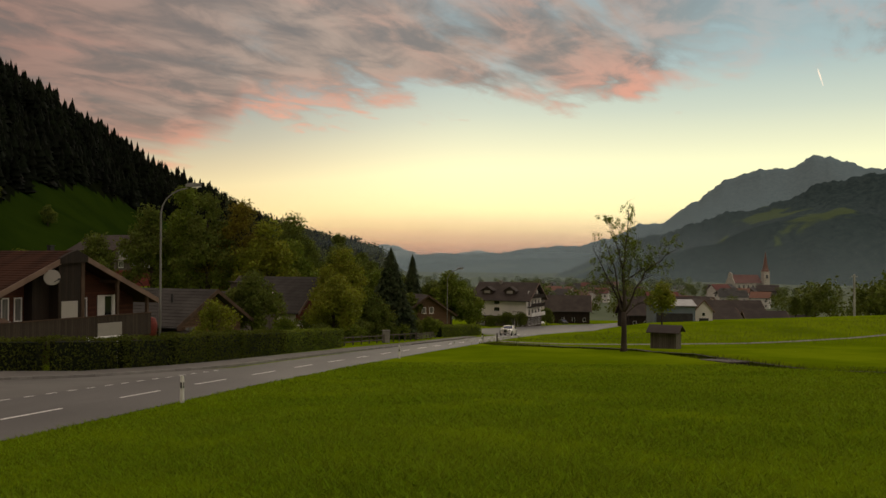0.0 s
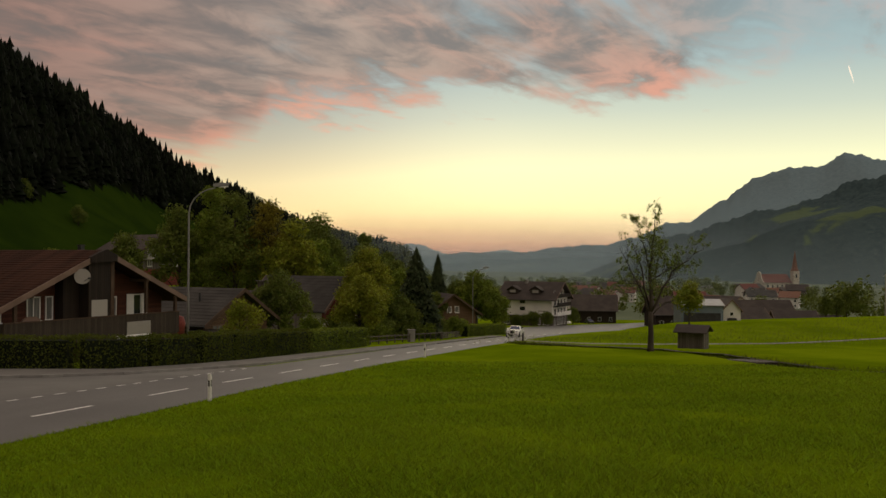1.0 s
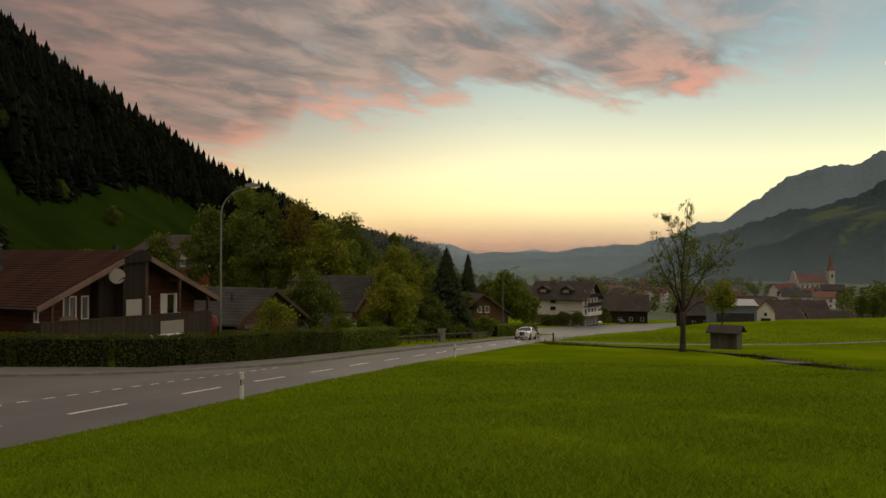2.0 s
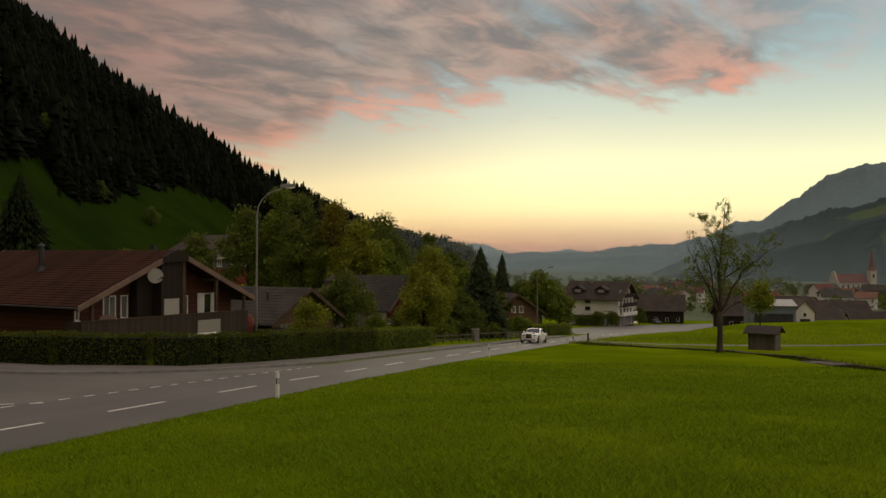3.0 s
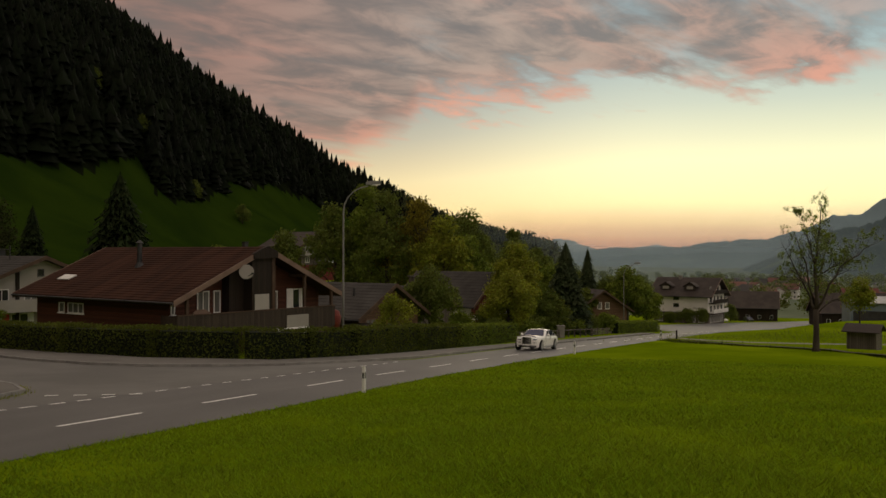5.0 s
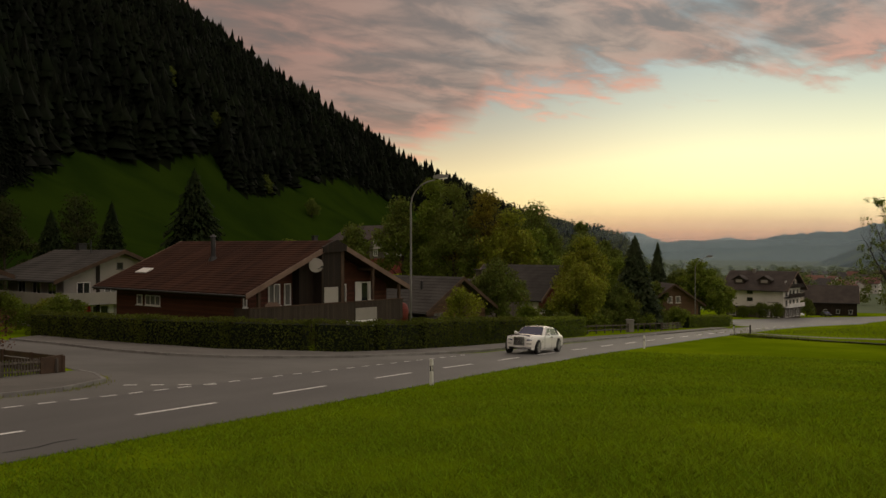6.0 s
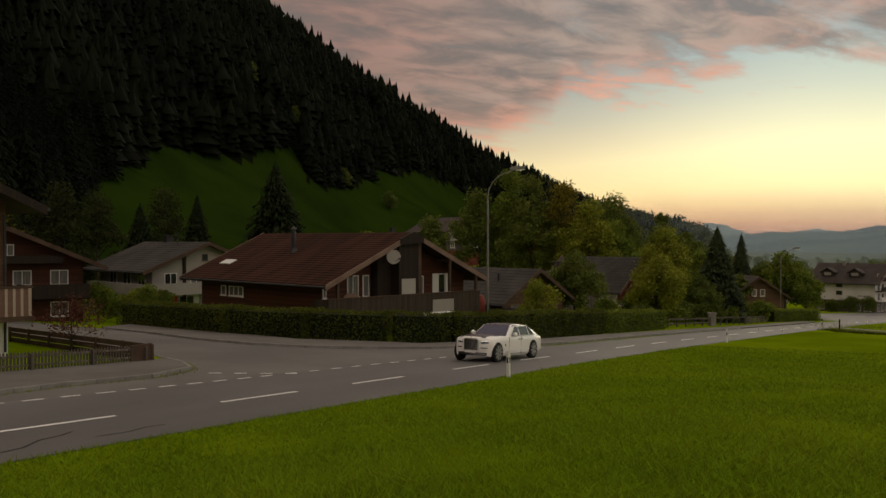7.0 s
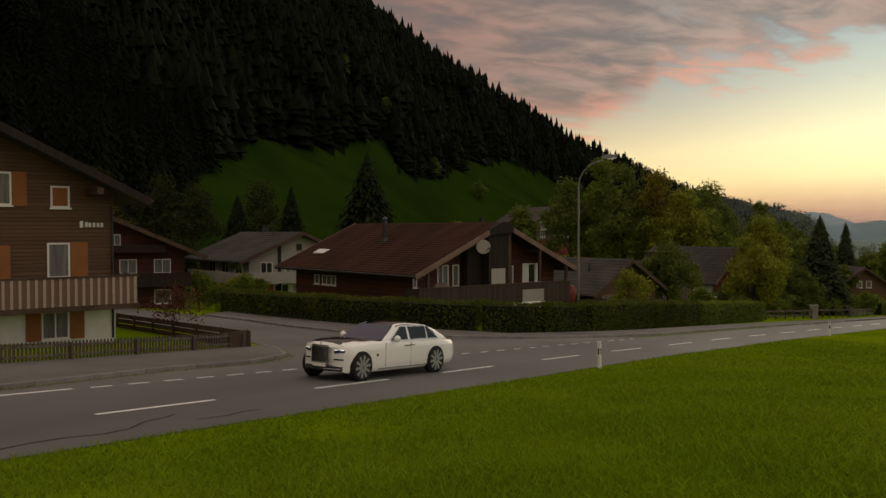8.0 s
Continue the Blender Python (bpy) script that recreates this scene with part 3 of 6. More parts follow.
markings = thing("road_markings", Matrix(), "white painted lane markings on the road", "road marking", kind="structure")
starts = [12.25 + 6.12 * i for i in range(-4, 0)] + [12.25, 18.35, 24.05, 30.65, 36.8] + [12.35 + 6.14 * i for i in range(5, 24)]
for y0 in starts:
    inset = 0.12 * float(step(y0, 13, 18) * step(48 - y0, 0, 10))
    marking("dash", (float(lane(y0)) + inset, y0), (float(lane(y0 + 3.0)) + inset, y0 + 3.0), 0.14, "")
for i in range(11):
    y0 = -18.45 + 3.0 * i
    marking("edge_line", (float(lane(y0)) - 3.8, y0), (float(lane(y0 + 3.02)) - 3.8, y0 + 3.02), 0.14, "")
for y0 in [15.0 + 1.04 * i for i in range(10)] + [25.6 + 1.27 * i for i in range(17)]:
    off, end = (float(np.interp(y, (15, 22, 30, 36), (-3.72, -3.52, -3.33, -3.15))) for y in (y0, y0 + 0.58))
    marking("short_dash", (float(lane(y0)) + off, y0), (float(lane(y0 + 0.58)) + end, y0 + 0.58), 0.115, "")
for i in range(4):
    x0, y0 = -17.8 + 0.72 * i, 24.3 + 0.44 * i
    m = Mesh().box(0, -0.06, 0, 0.40, 0.06, 0.012)
    part("short_dash", m, PAINT, markings, "", pose(x0, y0, float(fall(y0)) + 0.034, -3.7, 0, 22))


def tar_seam(pts, width):
    m = Mesh()
    for i, (x, y) in enumerate(pts):
        a, b = pts[max(0, i - 1)], pts[min(len(pts) - 1, i + 1)]
        d = Vector((b[0] - a[0], b[1] - a[1])).normalized()
        for k in (-1, 1):
            px, py = x - d.y * k * width / 2, y + d.x * k * width / 2
            m.v.append((px, py, float(fall(py)) + 0.035))
    for i in range(len(pts) - 1):
        m.f.append((2 * i, 2 * i + 1, 2 * i + 3, 2 * i + 2))
    part("tar_seam", m, RUBBER, road, "dark tar-filled crack")


tar_seam([(-12.6, 9.6), (-12.55, 10.2), (-12.3, 10.9), (-12.35, 11.5), (-12.7, 12.2), (-12.75, 12.8), (-12.9, 13.2)], 0.05)
tar_seam([(-12.1, 13.0), (-11.95, 13.7), (-12.05, 14.3), (-11.95, 14.8)], 0.05)
tar_seam([(-12.2, 6.0), (-12.3, 7.4), (-12.5, 8.6), (-12.6, 9.6)], 0.05)


# ---------------- mountains ----------------
def ridge(name, label, dist, az, el, mat, rough=0.06, foot=-90, seed=0, wood=0.0):
    """A far mountain: its crest given by bearings and heights in degrees, folded into gullies below."""
    n, rows = 420, 26
    rng = np.random.RandomState(seed)
    az, el = az[::-1], el[::-1]
    a = np.linspace(az[0], az[-1], n)
    e = np.interp(a, az, el)
    for f, s in ((3, 0.35), (7, 0.2), (17, 0.11), (41, 0.07), (97, 0.06)):
        e = e + rough * s * 8 * np.sin(a * f * 0.35 + rng.rand() * 9) * np.clip((e + 0.3) / 2, 0.15, 1)
    h = np.tan(np.radians(e)) * dist + 3
    broad = np.convolve(np.pad(h, 12, mode="edge"), np.ones(25) / 25, mode="valid")
    fringe = np.tan(np.radians(wood)) * dist * rng.rand(n)
    V = []
    for r in range(rows):
        t = r / (rows - 1)
        d = dist * (1 - 0.38 * t ** 1.1)
        z = foot + (h + (broad - h) * min(1, 5 * t) - foot) * (1 - t) ** 1.15 + (fringe if r == 0 else 0)
        fold = 1 + (0.022 * np.sin(a * 0.5 + 4 * t + seed) + 0.008 * np.sin(a * 1.3 - 5 * t + 1) + 0.002 * np.sin(a * 2.9 + 7 * t)) * min(1, 4 * t)
        V.append(np.stack([-np.sin(np.radians(a)) * d * fold, np.cos(np.radians(a)) * d * fold, z], -1))
    V.append(np.stack([-np.sin(np.radians(a)) * dist * 1.2, np.cos(np.radians(a)) * dist * 1.2, np.full(n, foot)], -1))
    V = np.concatenate([[V[-1]], V[:-1]])
    i = np.arange(rows)[:, None] * n
    j = np.arange(n - 1)[None, :]
    F = np.stack([i + j, i + n + j, i + n + j + 1, i + j + 1], -1).reshape(-1, 4)
    return tagged(new(name, from_arrays(name, V.reshape(-1, 3), F, mat, True)), label, "mountain", kind="structure")


ridge("backdrop_far", "mountains at the valley's end in painted pale blue haze", 4300, (14, 6, 3.9, 2.8, 1.2, -0.6, -2.5, -4.2, -7, -12), (0.8, 0.9, 0.98, 0.7, 0.25, 0.45, 0.56, 0.3, 0.2, 0.1), HAZEHILL, 0.05, seed=3)
ridge("backdrop_middle", "wooded ridge closing the valley in painted blue-grey haze", 2900, (13, 5, 3, 0.5, -1.5, -4, -8, -11, -12.4, -14.5, -16.2, -18, -19.6, -21.3, -22.3, -22.9, -23.6, -24.2, -25.1, -26, -27.1, -34, -50),
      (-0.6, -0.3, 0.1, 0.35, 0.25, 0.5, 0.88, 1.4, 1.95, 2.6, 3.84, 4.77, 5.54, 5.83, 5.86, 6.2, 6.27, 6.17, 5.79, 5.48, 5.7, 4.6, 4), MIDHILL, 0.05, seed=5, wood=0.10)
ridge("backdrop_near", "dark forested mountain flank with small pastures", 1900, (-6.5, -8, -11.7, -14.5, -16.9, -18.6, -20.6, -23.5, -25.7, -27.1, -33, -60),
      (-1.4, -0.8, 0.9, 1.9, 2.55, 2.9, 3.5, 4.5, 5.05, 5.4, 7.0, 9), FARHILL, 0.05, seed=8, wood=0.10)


# ---------------- valley haze, as upright sheets ---
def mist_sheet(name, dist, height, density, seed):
    """A thin see-through sheet imitating mist and haze across the valley floor, thinning upwards."""
    m = bpy.data.materials.new("haze_sheet")
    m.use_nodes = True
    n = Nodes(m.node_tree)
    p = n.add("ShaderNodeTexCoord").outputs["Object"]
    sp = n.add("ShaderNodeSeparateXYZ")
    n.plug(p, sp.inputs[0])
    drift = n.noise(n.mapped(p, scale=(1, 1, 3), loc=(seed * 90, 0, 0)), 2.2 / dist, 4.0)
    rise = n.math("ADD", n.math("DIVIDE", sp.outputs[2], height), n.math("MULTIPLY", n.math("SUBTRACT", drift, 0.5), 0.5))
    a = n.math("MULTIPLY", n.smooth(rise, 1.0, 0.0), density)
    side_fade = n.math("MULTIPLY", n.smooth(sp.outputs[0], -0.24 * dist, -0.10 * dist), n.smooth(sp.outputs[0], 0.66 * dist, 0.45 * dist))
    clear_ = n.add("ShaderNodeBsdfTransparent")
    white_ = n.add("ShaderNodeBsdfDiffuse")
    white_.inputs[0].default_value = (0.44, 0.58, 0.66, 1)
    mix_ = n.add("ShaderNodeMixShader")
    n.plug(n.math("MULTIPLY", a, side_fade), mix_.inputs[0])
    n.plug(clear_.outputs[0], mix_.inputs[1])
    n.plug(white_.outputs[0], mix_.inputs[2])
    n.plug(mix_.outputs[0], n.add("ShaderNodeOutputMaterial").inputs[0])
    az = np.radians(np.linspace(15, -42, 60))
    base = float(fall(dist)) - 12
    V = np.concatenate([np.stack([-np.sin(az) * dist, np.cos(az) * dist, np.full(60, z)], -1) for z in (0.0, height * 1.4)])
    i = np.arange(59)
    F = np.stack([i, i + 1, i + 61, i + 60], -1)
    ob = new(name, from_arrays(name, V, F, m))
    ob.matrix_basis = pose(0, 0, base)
    tagged(ob, "see-through pale blue sheet imitating mist over the valley floor", "mist", kind="structure")


# pale sheets added at several distances in place of hazy air
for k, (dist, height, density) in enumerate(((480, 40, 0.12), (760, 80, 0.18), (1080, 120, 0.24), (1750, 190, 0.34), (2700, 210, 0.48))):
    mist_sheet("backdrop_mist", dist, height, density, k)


# ---------------- the wood on the mountain flank ----------------
def conifer_arrays(rng, x, y, z, h, r):
    """A rough spruce of seven ragged skirts under a thin leader."""
    V, F = [], []
    k, layers = 6, 7
    lean = rng.randn(2) * 0.012 * h
    for l in range(layers):
        s = l / layers
        z0 = z + h * (0.05 + 0.84 * s)
        z1 = z + h * min(1.0, 0.30 + 0.84 * s)
        rr = r * (1 - s) ** 0.55 * (0.75 + 0.5 * rng.rand())
        a0 = rng.rand() * 6.3
        b = len(V)
        V.append((x + lean[0] * s, y + lean[1] * s, z1))
        for i in range(k):
            a = a0 + i * 2 * math.pi / k
            q = rr * (0.45 + 0.9 * rng.rand())
            V.append((x + lean[0] * s + q * math.cos(a), y + lean[1] * s + q * math.sin(a), z0 - 0.07 * h * rng.rand()))
        for i in range(k):
            F.append((b, b + 1 + i, b + 1 + (i + 1) % k))
    return V, F


def spruce_quads(rng, height, spread, rings, dense=1.0, wide=0.20):
    """Drooping whorls of needle sprays, as quads, for a spruce of that height and spread."""
    V = []
    for i in range(rings):
        s = i / (rings - 1)
        z = height * (0.05 + 0.94 * s)
        reach = spread * (1 - s) ** 0.75 + 0.12
        k = max(6, int((26 * (1 - s) + 7) * dense))
        for j in range(k):
            a = 2 * math.pi * (j + rng.rand()) / k
            q = reach * (0.65 + 0.5 * rng.rand())
            droop = 0.30 * q + 0.04 * height * rng.rand()
            ca, sa = math.cos(a), math.sin(a)
            steps = 3
            for g in range(steps):
                r0, r1 = q * g / steps, q * (g + 1.15) / steps
                z0, z1 = z - droop * (g / steps) ** 1.3, z - droop * ((g + 1) / steps) ** 1.3 - 0.015 * height
                w = wide * q * (1 - 0.5 * g / steps) * (0.6 + 0.8 * rng.rand()) + 0.6 * wide
                V.append([(r0 * ca, r0 * sa, z0 + 0.05), (r1 * ca - w * sa, r1 * sa + w * ca, z1 - 0.12 * q * rng.rand()), (r1 * ca * 1.05, r1 * sa * 1.05, z1 + 0.05), (r1 * ca + w * sa, r1 * sa - w * ca, z1 - 0.12 * q * rng.rand())])
    return np.array(V).reshape(-1, 3)


def leaf_cloud(rng, lobes, count, size, squash=0.8):
    """Leaf sprays as small folded quads on the shells of several lobes (x, y, z, radius)."""
    w = np.array([l[3] ** 2 for l in lobes])
    pick = rng.choice(len(lobes), count, p=w / w.sum())
    c = np.array([l[:3] for l in lobes])[pick]
    r = np.array([l[3] for l in lobes])[pick]
    d = rng.randn(count, 3)
    d /= np.linalg.norm(d, axis=1)[:, None]
    rad = r * (0.25 + 0.95 * rng.rand(count) ** 0.75 + 0.25 * (rng.rand(count) < 0.12))
    p = c + d * rad[:, None] * np.array((1, 1, squash))
    a = rng.randn(count, 3)
    a /= np.linalg.norm(a, axis=1)[:, None]
    b = np.cross(a, d + 0.6 * rng.randn(count, 3))
    b /= np.linalg.norm(b, axis=1)[:, None] + 1e-9
    s = size * (0.5 + rng.rand(count))[:, None]
    v = np.stack([p - a * s, p + b * s * 0.5, p + a * s, p - b * s * 0.5], 1).reshape(-1, 3)
    f = np.arange(count * 4).reshape(-1, 4)
    return v, f


def make_forest():
    rng = np.random.RandomState(11)
    V, F, near, leafy = [], [], [], []
    n = 0
    tries = 0
    while n < 9000 and tries < 60000:
        tries += 1
        az = math.radians(rng.uniform(3.9, 62))
        d = 120 + 1600 * rng.rand() ** 1.1
        x, y = -math.sin(az) * d, math.cos(az) * d
        u = -0.9986 * x - 0.052 * y - 62
        hump = math.exp(-((x + 215) / 150) ** 2 - ((y - 1350) / 420) ** 2) + math.exp(-((x + 110) / 45) ** 2 - ((y - 1150) / 300) ** 2)
        if ((u < 25 and az < 0.68 and d < 1000) or u < -40 or u > 520 or meadow_gap(x, y)) and hump < 0.3:
            continue
        z = ground_z(x, y)
        stand = 0.5 + 0.5 * math.sin(x * 0.045 + 2 * math.sin(y * 0.03)) * math.cos(y * 0.038 + 1)
        h = 13 + 9 * stand + 12 * rng.rand() ** 2
        if rng.rand() < (0.75 if az < 0.2 else 0.30 if az < 0.26 else 0.0):
            r = h * 0.27
            lobes = [(x + rng.randn() * r * 0.55, y + rng.randn() * r * 0.55, z + h * q * 0.85, r * (1.1 - 0.6 * abs(q - 0.5))) for q in (0.25, 0.4, 0.55, 0.7, 0.85)]
            leafy.append(leaf_cloud(rng, lobes, 130, h * 0.06)[0])
            n += 1
            continue
        if d < 300:
            q = spruce_quads(rng, h, h * 0.2, 22, 0.9, 0.13) + np.array((x, y, z - 0.5))
            near.append(q)
            n += 1
            continue
        v, f = conifer_arrays(rng, x, y, z - 0.5, h, h * rng.uniform(0.17, 0.26))
        b = len(V)
        V += v
        F += [(p + b, q + b, r + b) for p, q, r in f]
        n += 1
    ob = new("spruce_forest", from_arrays("spruce_forest", np.array(V), np.array(F), SHADED_FOREST_LEAF))
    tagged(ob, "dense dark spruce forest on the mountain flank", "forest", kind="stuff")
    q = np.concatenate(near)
    ob = new("forest_edge", from_arrays("forest_edge", q, np.arange(len(q)).reshape(-1, 4), SHADED_FOREST_LEAF))
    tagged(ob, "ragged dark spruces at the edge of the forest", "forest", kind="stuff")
    q = np.concatenate(leafy)
    ob = new("mixed_forest", from_arrays("mixed_forest", q, np.arange(len(q)).reshape(-1, 4), WOOD_LEAF))
    tagged(ob, "dark olive broadleaved trees among the forest spruces", "forest", kind="stuff")


make_forest()


# ---------------- plants ----------------
def broadleaf(x, y, height, spread, mat, seed, label, leaves=2600, size=0.32, trunk=0.22, bare=0.18, sink=0.0, category="tree", slim=1.0):
    """A deciduous tree: trunk, limbs and a crown of many leaf sprays."""
    rng = np.random.RandomState(seed)
    t = thing("tree", pose(x, y, ground_z(x, y) - sink), label, category)
    m = Mesh()
    top = height * 0.75
    lean = rng.randn(2) * 0.03 * height
    pts = [(lean[0] * s * s, lean[1] * s * s, top * s) for s in (0, 0.25, 0.5, 0.75, 1)]
    m.tube(pts, [trunk * 1.25, trunk, trunk * 0.8, trunk * 0.5, trunk * 0.2], 8)
    lobes = []
    n = 17
    for i in range(n):
        s = bare + (0.95 - bare) * (i + 0.5) / n
        a = i * 2.4 + rng.rand()
        reach = spread * math.sin(math.pi * (0.15 + 0.8 * s)) * (0.40 + 0.48 * rng.rand()) * slim
        b = (lean[0] * s * s, lean[1] * s * s, top * s)
        e = (b[0] + reach * math.cos(a), b[1] + reach * math.sin(a), min(height * 0.92, b[2] + 0.5 * reach + 0.06 * height))
        m.tube([b, tuple(0.5 * (p + q) + 0.04 * height * (k == 2) for k, (p, q) in enumerate(zip(b, e))), e], [trunk * 0.45 * (1 - 0.6 * s), trunk * 0.25, 0.03], 6)
        lobes.append((*e, spread * (0.20 + 0.24 * rng.rand()) * (1.1 - 0.35 * s)))
    lobes.append((lean[0], lean[1], height * 0.86, spread * 0.36))
    lobes.append((0, 0, height * 0.6, spread * 0.55 * slim))
    part("trunk", m, BARK, t, "bare brown trunk and limbs", smooth=True)
    v, f = leaf_cloud(rng, lobes, int(leaves * 2.7), size * 0.56)
    c = new("crown", from_arrays("crown", v, f, mat))
    c.parent = t
    return t


def spruce(x, y, height, spread, seed, label, mat=None, rings=58):
    """A spruce: straight trunk and drooping whorls of needle sprays."""
    rng = np.random.RandomState(seed)
    t = thing("spruce_tree", pose(x, y, ground_z(x, y)), label, "tree")
    part("trunk", Mesh().tube([(0, 0, 0), (0, 0, height * 0.5), (0, 0, height * 0.98)], [spread * 0.08, spread * 0.05, 0.02], 8), BARK, t, "", smooth=True)
    V = spruce_quads(rng, height, spread, rings, 2.2, 0.085)
    c = new("crown", from_arrays("crown", V, np.arange(len(V)).reshape(-1, 4), mat or SPRUCE_LEAF))
    c.parent = t
    return t


def hedge(pts, height, depth, seed, label, sink=0.12, mat=None):
    """A clipped hedge along a line in plan: a shade-black core under a skin of small leaves."""
    rng = np.random.RandomState(seed)
    x0, y0 = pts[0]
    t = thing("hedge", pose(x0, y0, float(fall(y0))), label, "hedge")
    core = Mesh()
    P = []
    for (ax, ay), (bx, by) in zip(pts, pts[1:]):
        L = math.hypot(bx - ax, by - ay)
        dx_, dy_ = (bx - ax) / L, (by - ay) / L
        za, zb = float(fall(ay)) - float(fall(y0)), float(fall(by)) - float(fall(y0))
        h = depth * 0.40
        c = []
        ix, iy = dx_ * 0.3, dy_ * 0.3
        for px, py, pz in ((ax + ix, ay + iy, za), (bx - ix, by - iy, zb)):
            for o in (-h, h):
                for e in (0, height - 0.16):
                    c.append((px - x0 - dy_ * o, py - y0 + dx_ * o, pz + e))
        i = len(core.v)
        core.v += c
        core.f += [tuple(i + k for k in q) for q in ((0, 1, 5, 4), (2, 6, 7, 3), (1, 3, 7, 5), (0, 2, 3, 1), (4, 5, 7, 6))]
        n = int(L * (2 * height + depth) * 190)
        s = rng.rand(n) * (1 + 0.8 / L) - 0.4 / L
        which = rng.rand(n) * (2 * height + depth)
        wob = 0.05 * np.sin(s * L * 1.1 + seed) + 0.03 * np.sin(s * L * 3.7)
        o = np.where(which < height, -depth / 2, np.where(which < 2 * height, depth / 2, (which - 2 * height) - depth / 2)) + 0.07 * rng.randn(n)
        e = np.where(which < height, which, np.where(which < 2 * height, which - height, height + wob)) + 0.05 * rng.randn(n)
        q = np.stack([ax - x0 + dx_ * L * s - dy_ * o, ay - y0 + dy_ * L * s + dx_ * o, za + (zb - za) * s + e], -1)
        P.append(q)
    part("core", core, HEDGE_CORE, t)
    p = np.concatenate(P)
    n = len(p)
    a = rng.randn(n, 3)
    a /= np.linalg.norm(a, axis=1)[:, None]
    b = np.cross(a, rng.randn(n, 3))
    b /= np.linalg.norm(b, axis=1)[:, None]
    sz = (0.035 + 0.05 * rng.rand(n))[:, None]
    v = np.stack([p - a * sz, p + b * sz * 0.6, p + a * sz, p - b * sz * 0.6], 1).reshape(-1, 3)
    c = new("leaves", from_arrays("leaves", v, np.arange(n * 4).reshape(-1, 4), mat or HEDGE_LEAF))
    c.parent = t
    return t


# ---------------- houses ----------------
def roof_plane(name, L, run, rise, x_over, y_over, thick, mat, parent, side, ridge_z, courses=0, label=""):
    """One slope of a gabled roof in laid courses. The ridge runs along x; side is +1 or -1 in y."""
    tot = run + y_over
    drop = rise / run
    n = courses or 1
    top, z = [(0, ridge_z)], ridge_z
    for i in range(n):
        a = tot * (i + 1) / n
        top.append((a, ridge_z - drop * a + (0.03 if courses else 0)))
        if i < n - 1:
            top.append((a + 0.005, ridge_z - drop * a))
    outline = top + [(tot, ridge_z - drop * tot - thick), (0, ridge_z - thick)]
    m = Mesh().prism([(side * p, q) for p, q in outline], -L / 2 - x_over, L / 2 + x_over, axis="x")
    return part(name, m, mat, parent, label)


def window(parent, x, y, z, w, h, turn, frame_mat=None, mullions=1, curtain=True, shutters=None, shutter_w=0.4, sill=True, glass=None):
    """A window in a wall, facing local -y turned by turn degrees; (x, y, z) is the middle of its foot."""
    frame_mat = frame_mat or WHITE
    M = pose(x, y, z, 0, 0, turn)
    t = 0.07
    f = Mesh()
    f.box(-w / 2, -0.05, 0, -w / 2 + t, 0.10, h).box(w / 2 - t, -0.05, 0, w / 2, 0.10, h)
    f.box(-w / 2 + t, -0.05, 0, w / 2 - t, 0.10, t).box(-w / 2 + t, -0.05, h - t, w / 2 - t, 0.10, h)
    for i in range(mullions):
        c = -w / 2 + w * (i + 1) / (mullions + 1)
        f.box(c - 0.03, -0.035, t, c + 0.03, 0.05, h - t)
    win = part("window", f, frame_mat, parent, "", M)
    part("pane", Mesh().box(-w / 2 + t, 0.0, t, w / 2 - t, 0.02, h - t), glass or (CURTAIN if curtain else GLASS), win, "net curtain behind the glass" if curtain else "dark glass")
    if sill:
        part("sill", Mesh().box(-w / 2 - 0.05, -0.12, -0.06, w / 2 + 0.05, 0.05, -0.002), frame_mat, win)
    if shutters:
        for s in (-1, 1):
            if s in shutters[1]:
                a = s * (w / 2 + 0.02)
                b = s * (w / 2 + 0.02 + shutter_w)
                g = Mesh().box(min(a, b), -0.075, -0.02, max(a, b), -0.03, h + 0.02)
                shut = part("shutter", g, shutters[0], win, "wooden window shutter")
    return win


def gabled(name, m, L, W, eave, rise, over_x, over_y, wall_mat, roof_mat, label, thick=0.22, courses=0, gable_mat=None, base=None, group="", verge=None):
    """A gabled house: ridge along local x, walls, two roof slopes with verge boards and fascia. Returns the thing."""
    t = thing(name, m, label, "house", group)
    wall = Mesh()
    wall.box(-L / 2, -W / 2, -1.2, L / 2, W / 2, eave)
    part("wall", wall, wall_mat, t)
    for s in (-1, 1):
        g = Mesh()
        g.prism([(-W / 2, eave + 0.003), (W / 2, eave + 0.003), (0, eave + rise - 0.02)], s * L / 2 - (0.25 if s > 0 else 0) , s * L / 2 + (0.25 if s < 0 else 0), axis="x")
        part("gable", g, gable_mat or wall_mat, t)
    if base:
        part("plinth", Mesh().box(-L / 2 - 0.03, -W / 2 - 0.03, -1.2, L / 2 + 0.03, W / 2 + 0.03, base[0]), base[1], t)
    for s in (-1, 1):
        roof_plane("roof_slope", L, W / 2, rise, over_x, over_y, thick, roof_mat, t, s, eave + rise + thick, courses)
    drop = rise / (W / 2)
    for e in (-1, 1):
        for s in (-1, 1):
            a = W / 2 + over_y
            x = e * (L / 2 + over_x)
            v = Mesh().prism([(0, eave + rise + thick + 0.03), (s * a, eave + rise + thick - drop * a + 0.03), (s * a, eave + rise - drop * a - 0.10), (0, eave + rise - 0.10)], x - 0.03, x + 0.05, axis="x")
            part("verge_board", v, verge or VERGE, t)
    for s in (-1, 1):
        a = W / 2 + over_y
        z = eave + rise + thick - drop * a
        part("gutter", Mesh().tube([(-L / 2 - over_x, s * (a + 0.06), z - 0.1), (L / 2 + over_x, s * (a + 0.06), z - 0.1)], [0.07, 0.07], 8), DARKMETAL, t)
    return t


